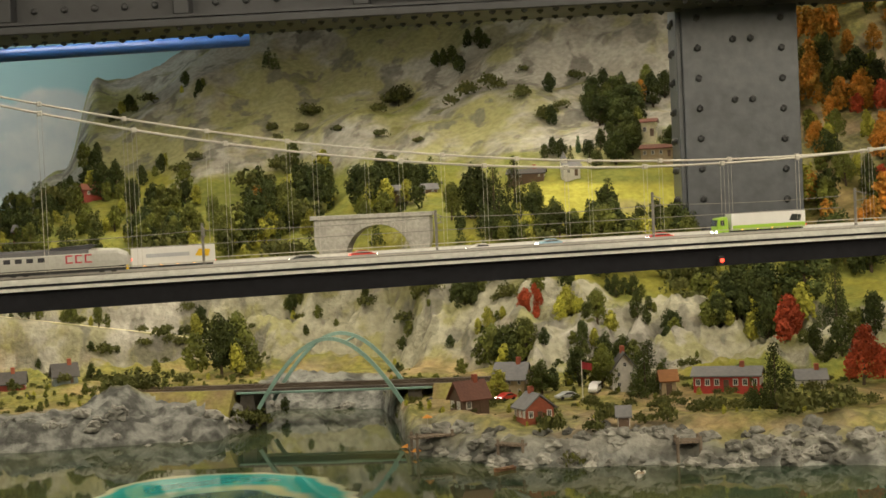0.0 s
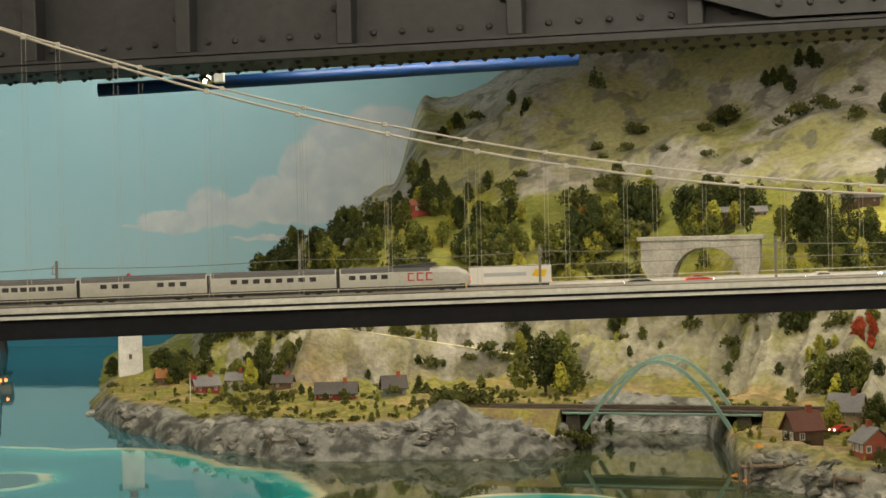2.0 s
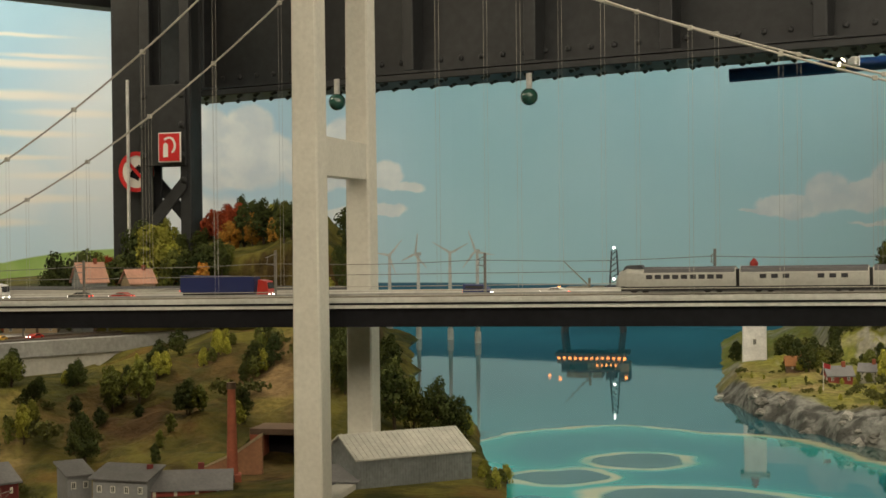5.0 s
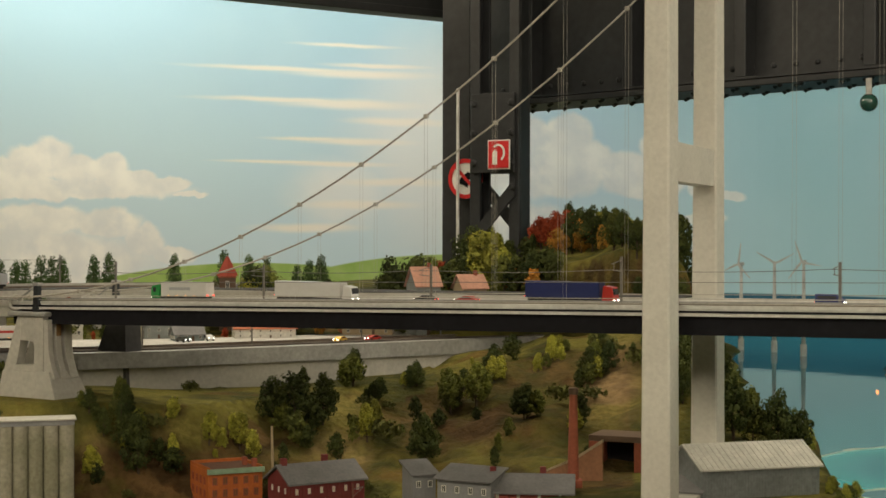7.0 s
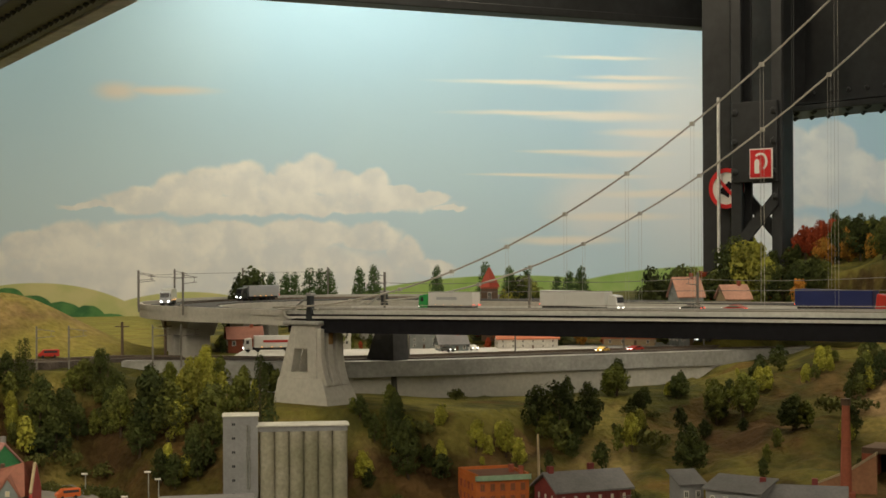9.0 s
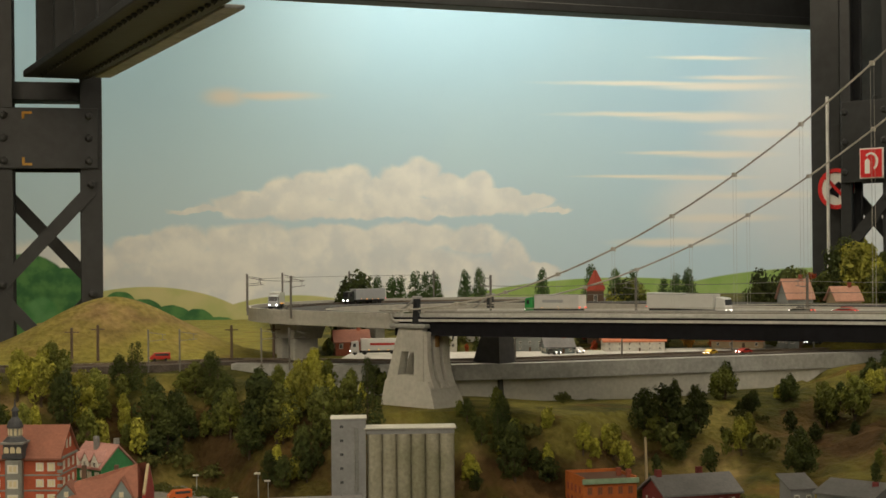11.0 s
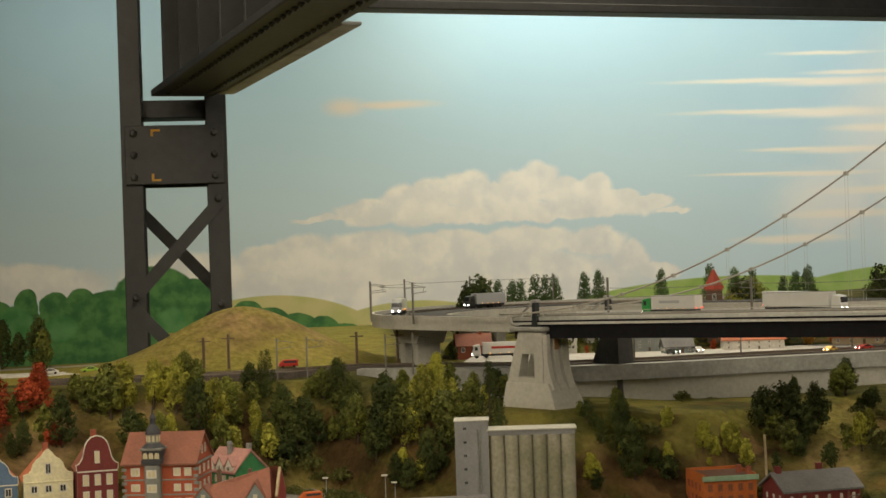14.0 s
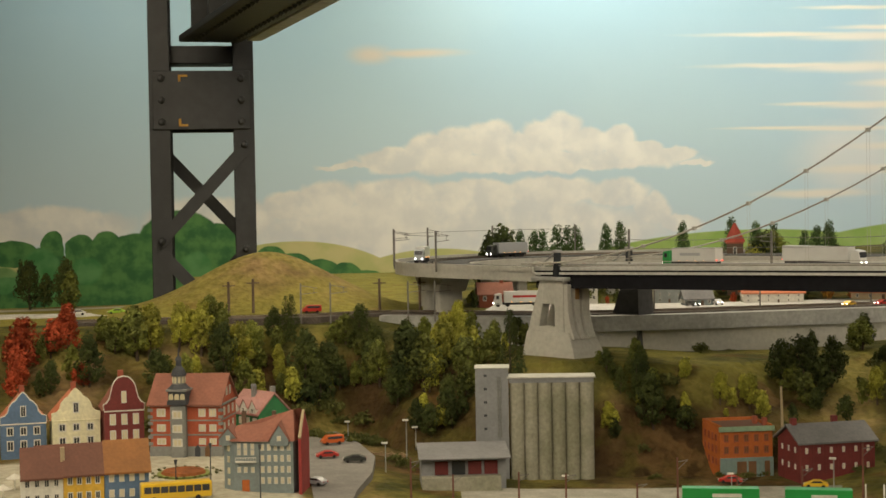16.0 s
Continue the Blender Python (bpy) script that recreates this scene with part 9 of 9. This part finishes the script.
street_car(53.75, 3.60, 70, CARS["orange"], "red delivery van parked on the street", True)
street_car(54.05, 3.40, 58, CARS["red"], "red model car on the street")
street_car(53.05, 3.33, 50, CARS["dark"], "dark green model car on the street")
street_car(54.7, 3.06, 15, CARS["silver"], "silver model car on the street")
street_car(35.9, 3.18, 36, CARS["yellow"], "pale yellow model car beside the factory")
street_car(39.0, 3.22, 39, CARS["red"], "red model car beside the orange building")
bus = stand(60.0, 2.90, "bus", "yellow model bus on the square", "bus", 4)
body = block(bus, "body", -0.066, -0.014, 0.006, 0.066, 0.014, 0.036, CARS["yellow"], "", 0.002)
for k in range(8):
    for s in (-1, 1):
        block(bus, "window", -0.060 + k * 0.0154, s * 0.0143 - 0.0006, 0.018, -0.0465 + k * 0.0154, s * 0.0143 + 0.0006, 0.030, DIM, "", 0.0002)
for xw in (-0.042, 0.040):
    for s in (-1, 1):
        bm = B()
        tube(bm, (xw, s * 0.0146, 0.0055), (xw, s * 0.009, 0.0055), 0.0055, n=12)
        part("wheel", bm, RUBBER, bus)

# ---------------------------------------------------------------- silo and sheds
silo = stand(45.57, 3.37, "grain_silo", "pale concrete grain silo of six cylinders with a grey stair tower", "silo", 0, 0, z=0.905)
for k in range(6):
    x = -0.075 + 0.0306 * k
    bm = B()
    tube(bm, (x, 0, -0.02), (x, 0, 0.196), 0.0157, n=20)
    part("cylinder", bm, SILO, silo, smooth=False)
    bm = B()
    tube(bm, (x, 0, 0.196), (x, 0, 0.2005), 0.0166, n=20)
    part("cylinder_rim", bm, SILO, silo)
block(silo, "rear_wall", -0.092, 0.004, -0.02, 0.092, 0.05, 0.198, SILO)
block(silo, "top_gallery", -0.094, -0.012, 0.2005, 0.094, 0.05, 0.211, SILO_GREY)
block(silo, "gallery_roof", -0.098, -0.016, 0.211, 0.098, 0.054, 0.2145, ROOF["pale"])
block(silo, "stair_tower", -0.168, -0.010, -0.02, -0.0945, 0.06, 0.233, SILO_GREY, "grey stair tower")
block(silo, "tower_cap", -0.170, -0.012, 0.233, -0.0925, 0.062, 0.2355, ROOF["pale"])
for k in range(6):
    window(silo, -0.146, -0.010, 0.066 + k * 0.0295, 0.009, 0.008, GLASS, "y", SILO_GREY)
bm = B()
tube(bm, (-0.118, -0.0115, 0.08), (-0.118, -0.0115, 0.215), 0.0014, n=6)
tube(bm, (-0.112, -0.0115, 0.08), (-0.112, -0.0115, 0.215), 0.0014, n=6)
for k in range(18):
    box(bm, -0.118, -0.0120, 0.083 + k * 0.0073, -0.112, -0.0110, 0.0838 + k * 0.0073)
part("ladder", bm, STONE, silo)
office = stand(49.0, 3.17, "silo_office", "low grey silo office with red doors and a sloping roof", "office", 2, 0, z=0.925)
slab(office, "wall", [(0, -0.03), (0.09, -0.03), (0.09, 0.062), (0, 0.050)], "x", -0.09, 0.088, SILO_GREY)
slab(office, "roof", [(-0.028, 0.0475), (0.095, 0.064), (0.095, 0.0665), (-0.028, 0.050)], "x", -0.096, 0.096, ROOF["grey"])
for x in (-0.048, -0.012, 0.022, 0.056):
    block(office, "door", x - 0.014, -0.0016, 0.012, x + 0.014, 0.0, 0.040, WALL["maroon"] if abs(x) > 0.02 else GLASS)
block(office, "loading_dock", -0.09, -0.028, -0.03, 0.075, -0.0005, 0.011, SILO)

orange = stand(38.33, 3.38, "brick_building", "orange brick three-storey building with teal shop front", "building", 17, z=0.892)
block(orange, "wall", -0.060, 0, -0.03, 0.060, 0.13, 0.108, WALL["orange"])
block(orange, "shop_front", -0.0605, -0.004, -0.03, 0.0605, -0.0005, 0.044, TEAL, "teal ground floor")
for x, w_ in ((-0.012, 0.022), (0.012, 0.018), (0.046, 0.012)):
    block(orange, "shop_door", x - w_ / 2, -0.0056, 0.0, x + w_ / 2, -0.0038, 0.036, BROWN)
block(orange, "cornice", -0.063, -0.007, 0.102, 0.063, -0.0005, 0.113, CORNICE, "pale green cornice")
panes(orange, -0.057, 0.057, 0.0, 0.048, 0.100, 5, 2, 0.011, 0.017, BROWN, "y", WALL["brick"])
panes(orange, 0.01, 0.12, -0.060, 0.02, 0.100, 4, 3, 0.010, 0.016, BROWN, "x-", WALL["brick"])
for x0, y0, x1, y1 in ((-0.060, 0.0, -0.055, 0.13), (0.055, 0.0, 0.060, 0.13), (-0.055, 0.125, 0.055, 0.13)):
    block(orange, "parapet", x0, y0, 0.1085, x1, y1, 0.116, WALL["orange"])
block(orange, "flat_roof", -0.055, 0.004, 0.1075, 0.055, 0.125, 0.1095, paint("tar_roof", (0.16, 0.07, 0.04)))
for x, y in ((0.04, 0.06), (0.052, 0.03)):
    block(orange, "chimney", x - 0.005, y - 0.005, 0.108, x + 0.005, y + 0.005, 0.127, WALL["brick"])


def factory(az, d, z, w, deep, h, rh, wall_m, turn, label, cols, stack=True):
    root = stand(az, d, "brick_factory", label, "factory", turn, z=z)
    slab(root, "wall", [(0, -0.03), (deep, -0.03), (deep, h), (deep / 2, h + rh), (0, h)], "x", -w / 2, w / 2, WALL[wall_m])
    for a in (-0.007, deep + 0.007):
        slab(root, "roof", [(deep / 2, h + rh + 0.001), (a, h - 0.004), (a, h), (deep / 2, h + rh + 0.006)], "x", -w / 2 - 0.008, w / 2 + 0.008, ROOF["grey"])
    panes(root, -w / 2, w / 2, 0.0, 0.004, h, cols, 2, 0.006, 0.012, WARM)
    panes(root, 0.008, deep - 0.008, -w / 2, 0.004, h, 3, 2, 0.006, 0.012, None, "x-")
    for k in range(cols + 1):
        x = -w / 2 + w * k / cols
        block(root, "pilaster", x - 0.0018, -0.0016, -0.02, x + 0.0018, 0.0, h - 0.003, WALL[wall_m])
    if stack:
        for x, y in ((-w * 0.44, deep * 0.5), (w * 0.16, deep * 0.62)):
            block(root, "chimney", x - 0.006, y - 0.006, h + rh * 0.6, x + 0.006, y + 0.006, h + rh + 0.018, WALL["maroon"])
    return root


factory(35.05, 3.33, 0.906, 0.172, 0.11, 0.076, 0.028, "maroon", 26, "dark red brick factory with a grey gable roof", 6)
factory(27.85, 3.10, 0.948, 0.165, 0.075, 0.046, 0.026, "red", -4, "small dark red brick factory with grey roof", 4, True)
pole = stand(36.95, 3.44, "wooden_pole", "thin yellowed wooden pole behind the factory", "pole", z=0.93)
bm = B()
tube(bm, (0, 0, -0.02), (-0.004, 0, 0.155), 0.0032, 0.0026, 7)
part("shaft", bm, WALL["beige"], pole)
stack = stand(26.2, 3.2, "factory_chimney", "tall round red brick factory chimney", "chimney", z=0.985)
bm = B()
tube(bm, (0, 0, -0.02), (0, 0, 0.196), 0.0125, 0.0078, 16)
part("shaft", bm, paint("chimney_brick", (0.33, 0.09, 0.045)), stack)
bm = B()
tube(bm, (0, 0, 0.192), (0, 0, 0.205), 0.0098, 0.0095, 16)
part("crown", bm, WALL["brown"], stack)
bm = B()
box(bm, -0.018, -0.018, -0.02, 0.018, 0.018, 0.02, 0.001)
part("base", bm, WALL["brick"], stack)

portal = stand(24.6, 3.36, "tunnel_portal", "brick tunnel portal with a dark mouth", "tunnel portal", -18, z=0.985)
for x0, x1 in ((-0.060, -0.040), (0.040, 0.060)):
    block(portal, "pier", x0, 0, -0.02, x1, 0.10, 0.075, WALL["brick"])
block(portal, "lintel", -0.060, -0.001, 0.0755, 0.060, 0.10, 0.088, WALL["brown"])
# black panel stands in for the shade inside the tunnel
block(portal, "mouth", -0.040, 0.07, -0.02, 0.040, 0.095, 0.075, BLACK, "black panel for the shade inside the tunnel")
slab(portal, "wing_wall", [(0, -0.02), (-0.13, -0.02), (-0.13, 0.015), (-0.06, 0.045), (0, 0.085)], "y", -0.10, -0.09, paint("wing_brick", (0.33, 0.16, 0.08)))
slab(portal, "wing_coping", [(0, 0.0855), (-0.06, 0.0455), (-0.13, 0.0155), (-0.13, 0.020), (-0.06, 0.051), (0, 0.092)], "y", -0.103, -0.087, WALL["beige"])

shed = stand(19.55, 3.06, "corrugated_shed", "grey corrugated steel shed with a shallow roof", "shed", 27, z=0.993)
slab(shed, "wall", [(0, -0.03), (0.15, -0.03), (0.15, 0.062), (0.075, 0.098), (0, 0.062)], "x", -0.125, 0.125, SHEET)
for a in (-0.006, 0.156):
    slab(shed, "roof", [(0.075, 0.099), (a, 0.060), (a, 0.063), (0.075, 0.103)], "x", -0.131, 0.131, ROOF["pale"])
bm = B()
for k in range(42):
    x = -0.123 + k * 0.006
    box(bm, x - 0.001, -0.0012, -0.02, x + 0.001, 0.0, 0.060)
part("corrugation", bm, SHEET, shed)
for k in range(22):
    x = -0.125 + k * 0.0119
    slab(shed, "roof_rib", [(0.075, 0.1032), (-0.006, 0.0632), (-0.006, 0.0645), (0.075, 0.1045)], "x", x - 0.0006, x + 0.0006, ROOF["pale"])
for az, d, w_, turn in ((22.6, 3.02, 0.10, -20), (30.2, 3.12, 0.12, -30), (31.6, 3.2, 0.05, 20)):
    sh = stand(az, d, "low_shed", "low grey shed with a lean-to roof", "shed", turn, z=0.975)
    slab(sh, "wall", [(0, -0.03), (0.06, -0.03), (0.06, 0.055), (0, 0.038)], "x", -w_ / 2, w_ / 2, SILO_GREY)
    slab(sh, "roof", [(-0.008, 0.037), (0.066, 0.058), (0.066, 0.061), (-0.008, 0.040)], "x", -w_ / 2 - 0.006, w_ / 2 + 0.006, ROOF["grey"])
    panes(sh, -w_ / 2, w_ / 2, 0.0, 0.0, 0.038, max(2, round(w_ / 0.03)), 1, 0.010, 0.014)

# goods wagons and masts of the harbour railway
bm = B()
band([polar(46, 2.80), polar(42, 2.72), polar(36, 2.70), polar(30, 2.74), polar(24, 2.85)], 0.10, 0.86, 0.934, bm)
tagged(link_bm("harbour_railway_bed", bm, bpy.data.materials["ballast"]), "brown ballast bed of the harbour railway", "railway", kind="structure")


def container_wagon(az, d, mat, label, w_=0.15, open_top=False):
    root = stand(az, d, "container_wagon", label, "wagon", 0, 0, "goods wagons", z=0.9345)
    block(root, "frame", -w_ / 2, -0.013, 0.008, w_ / 2, 0.013, 0.014, RUBBER)
    if not open_top:
        box_ = block(root, "container", -w_ / 2 + 0.006, -0.0145, 0.0142, w_ / 2 - 0.006, 0.0145, 0.046, mat, "", 0.001)
        block(box_, "lettering_bar", -w_ * 0.1, -0.0152, 0.030, w_ * 0.25, -0.0146, 0.037, FRAME)
    else:
        bm = B()
        for k in range(4):
            x = -w_ / 2 + 0.012 + k * (w_ - 0.024) / 3
            for s in (-0.012, 0.012):
                box(bm, x - 0.0012, s - 0.001, 0.014, x + 0.0012, s + 0.001, 0.050)
            box(bm, x - 0.0012, -0.012, 0.048, x + 0.0012, 0.012, 0.0505)
        part("stakes", bm, FRAME, root)
    for xw in (-w_ * 0.38, -w_ * 0.28, w_ * 0.28, w_ * 0.38):
        for s in (-1, 1):
            bm = B()
            tube(bm, (xw, s * 0.0095, 0.0055), (xw, s * 0.0070, 0.0055), 0.0055, n=12)
            part("wheel", bm, RUBBER, root)


container_wagon(39.6, 2.76, CARS["green"], "flat wagon with a green container", 0.15)
container_wagon(36.0, 2.76, CARS["green"], "flat wagon with a bright green container", 0.13)
container_wagon(33.3, 2.78, CARS["white"], "flat wagon with white stakes", 0.12, True)
for az, d, h in ((47.1, 2.9, 0.095), (45.3, 2.92, 0.09), (41.1, 2.92, 0.12), (38.9, 2.9, 0.085), (36.5, 2.92, 0.10), (49.6, 2.9, 0.075), (42.6, 2.95, 0.065), (34.3, 2.95, 0.12), (51.2, 2.9, 0.10)):
    ms = stand(az, d, "railway_mast", "rusty red-brown railway mast", "mast", 0, 0, "railway masts")
    bm = B()
    tube(bm, (0, 0, -0.005), (0, 0, h), 0.0022, 0.0016, 6)
    part("post", bm, paint("mast_rust", (0.16, 0.06, 0.04)), ms)
    bm = B()
    tube(bm, (0, 0, h * 0.92), (0.020, 0, h * 0.96), 0.0009, n=5)
    tube(bm, (0, 0, h * 0.80), (0.020, 0, h * 0.96), 0.0006, n=5)
    part("bracket", bm, MASTMAT, ms)
bm = B()
band([polar(54.6, 3.80), polar(53.9, 3.6), polar(53.5, 3.4), polar(53.8, 3.2), polar(54.6, 3.0), polar(55.2, 2.8)], 0.15, 0.85, 0.9425, bm)
tagged(link_bm("street", bm, paint("street_grey", (0.22, 0.21, 0.19), 0.9, 0.2)), "pale grey street past the town houses", "street", kind="structure")
bm = B()
band([polar(50.5, 3.12), polar(47, 3.06), polar(43, 3.05), polar(39, 3.08), polar(35, 3.12), polar(31, 3.05), polar(27, 2.95)], 0.20, 0.82, 0.9065, bm)
tagged(link_bm("harbour_street", bm, paint("street_pale", (0.33, 0.315, 0.26), 0.9, 0.25)), "pale dusty street in front of the silo", "street", kind="structure")

# ---------------------------------------------------------------- upper town behind the bridge
UP = 1.201
house(41.75, 4.55, UP, 0.065, 0.06, 0.058, 0.012, "cream", "grey", "pale two-storey house with balconies under the bridge", 6, "x", 2, 2)
house(40.75, 4.64, UP, 0.085, 0.07, 0.032, 0.030, "grey", "grey", "grey house with a steep grey roof under the bridge", 4, "y", 3, 2)
house(39.75, 4.50, UP, 0.080, 0.06, 0.020, 0.022, "slate", "grey", "low grey house with a hipped grey roof under the bridge", 12, "x", 4, 1)
house(37.0, 4.62, UP, 0.175, 0.09, 0.028, 0.020, "white", "orange", "white house with an orange roof by the upper road", 6, "x", 6, 2)
house(33.2, 4.75, UP, 0.15, 0.08, 0.022, 0.020, "beige", "orange", "low beige house with an orange roof by the upper road", -6, "x", 4, 1)
house(44.2, 4.75, UP, 0.14, 0.08, 0.07, 0.03, "white", "grey", "pale apartment house behind the bridge pier", 0, "x", 6, 3)
house(47.2, 4.7, UP, 0.10, 0.07, 0.03, 0.03, "brick", "red", "low red brick house behind the viaduct", 5, "x", 3, 1)
for az, d, h, rh, wm, words in ((31.2, 4.72, 0.150, 0.05, "grey", "grey gabled house with a salmon roof behind the bridge"), (29.5, 4.78, 0.14, 0.036, "beige", "beige gabled house with a salmon roof behind the bridge")):
    house(az, d, UP, 0.078, 0.08, h, rh, wm, "salmon", words, 22, "x", 3, 3)
steeple = stand(38.23, 5.0, "brick_tower", "slim brown brick tower with a pointed red roof behind the bridge", "tower", z=UP)
block(steeple, "shaft", -0.026, -0.026, -0.02, 0.026, 0.026, 0.165, WALL["brown"])
slab(steeple, "cornice", [(-0.029, 0.165), (0.029, 0.165), (0.027, 0.170), (-0.027, 0.170)], "y", -0.028, 0.028, WALL["brick"])
bm = B()
tube(bm, (0, 0, 0.170), (0, 0, 0.232), 0.034, 0.003, 4)
part("spire", bm, paint("tower_red", (0.36, 0.06, 0.035)), steeple)
for k in range(3):
    window(steeple, 0, -0.026, 0.03 + 0.05 * k, 0.012, 0.025)
for az, d, turn, mat, words in ((39.9, 4.42, 120, "dark", "dark model car on the upper road"), (39.0, 4.48, 110, "white", "white model car on the upper road"), (34.3, 4.38, 60, "yellow", "yellow model car on the upper road"), (33.1, 4.43, 45, "red", "red model car on the upper road"), (30.6, 4.62, 30, "dark", "dark model car on the upper road"), (29.9, 4.66, 30, "red", "red model car on the upper road")):
    x, y = polar(az, d)
    car_thing(pose(x, y, max(town_z(az, d), UP) + 0.002, 0, 0, turn + az), CARS[mat], words, lights=True)
x, y = polar(46.2, 4.5)
truck(pose(x, y, UP + 0.002, 0, 0, 50), CARS["white"], CARS["white"], "white truck with plain trailer on the upper road", 0.17, CARS["red"])
bm = B()
band([polar(47.5, 4.45), polar(44, 4.42), polar(40, 4.42), polar(36, 4.50), polar(32, 4.66), polar(29.5, 4.86), polar(28, 5.05)], 0.34, 1.10, UP + 0.001, bm)
tagged(link_bm("upper_road", bm, paint("road_pale", (0.60, 0.59, 0.55), 0.9, 0.2)), "pale grey road behind the retaining wall", "road", kind="structure")
bm = B()
band([polar(70, 4.75), polar(62, 4.55), polar(58, 4.42), polar(54.5, 4.36), polar(52.0, 4.38)], 0.11, 1.12, 1.2065, bm)
tagged(link_bm("terrace_road", bm, bpy.data.materials["road_pale"]), "pale road along the terrace", "road", kind="structure")
for az, mat, words in ((61.2, "lime", "lime green model car on the terrace road"), (62.6, "white", "white model car on the terrace road")):
    x, y = polar(az, 4.52)
    car_thing(pose(x, y, 1.207, 0, 0, az), CARS[mat], words, lights=False)
# terrace road with a red van and wooden poles
x, y = polar(54.15, 4.29)
car_thing(pose(x, y, max(1.207, town_z(54.15, 4.29)) + 0.0005, 0, 0, 58), CARS["red"], "bright red van on the terrace road", True, False)
for az, d, h in ((57.2, 4.3, 0.09), (56.3, 4.3, 0.095), (51.6, 4.32, 0.10), (50.1, 4.3, 0.11)):
    ms = stand(az, d, "wooden_pole", "brown wooden telegraph pole on the terrace", "pole", 0, 0, "telegraph poles")
    bm = B()
    tube(bm, (0, 0, -0.01), (0, 0, h), 0.0042, 0.0036, 7)
    part("post", bm, paint("pole_wood", (0.11, 0.075, 0.05)), ms)
    bm = B()
    box(bm, -0.018, -0.0015, h * 0.86, 0.018, 0.0015, h * 0.89)
    part("crossbar", bm, paint("pole_wood", (0.11, 0.075, 0.05)), ms)

rng = random.Random(77)
for k in range(60):
    az = rng.uniform(21.5, 44)
    n_, f_, t_, *_ = lerp_rows(TOWNSIDE, az)
    d = rng.uniform(f_ + 0.04, t_ - 0.03)
    if 42.5 < az and d > 3.5:
        continue
    x, y = polar(az, d)
    plant(x, y, town_z(az, d) - 0.004, rng.uniform(0.018, 0.075), rng.choice((0, 0, 0, 1, 2, 6, 6)), rng.uniform(0, 360), "trees of the slope", False)
for k in range(46):
    az, d = rng.uniform(29, 49), rng.uniform(4.62, 5.2)
    x, y = polar(az, d)
    plant(x, y, town_z(az, d) - 0.004, rng.uniform(0.03, 0.07), rng.choice((0, 1, 2, 6, 3)), rng.uniform(0, 360), "garden trees", False)
# boards that carry the layout below its scenery
bm = B()
box(bm, -8.3, 0.9, 0.80, -1.3, 5.6, 0.84)
tagged(link_bm("layout_board", bm, bpy.data.materials["frame_wood"]), "brown wooden board below the scenery", "board", kind="structure")

joined_woods()
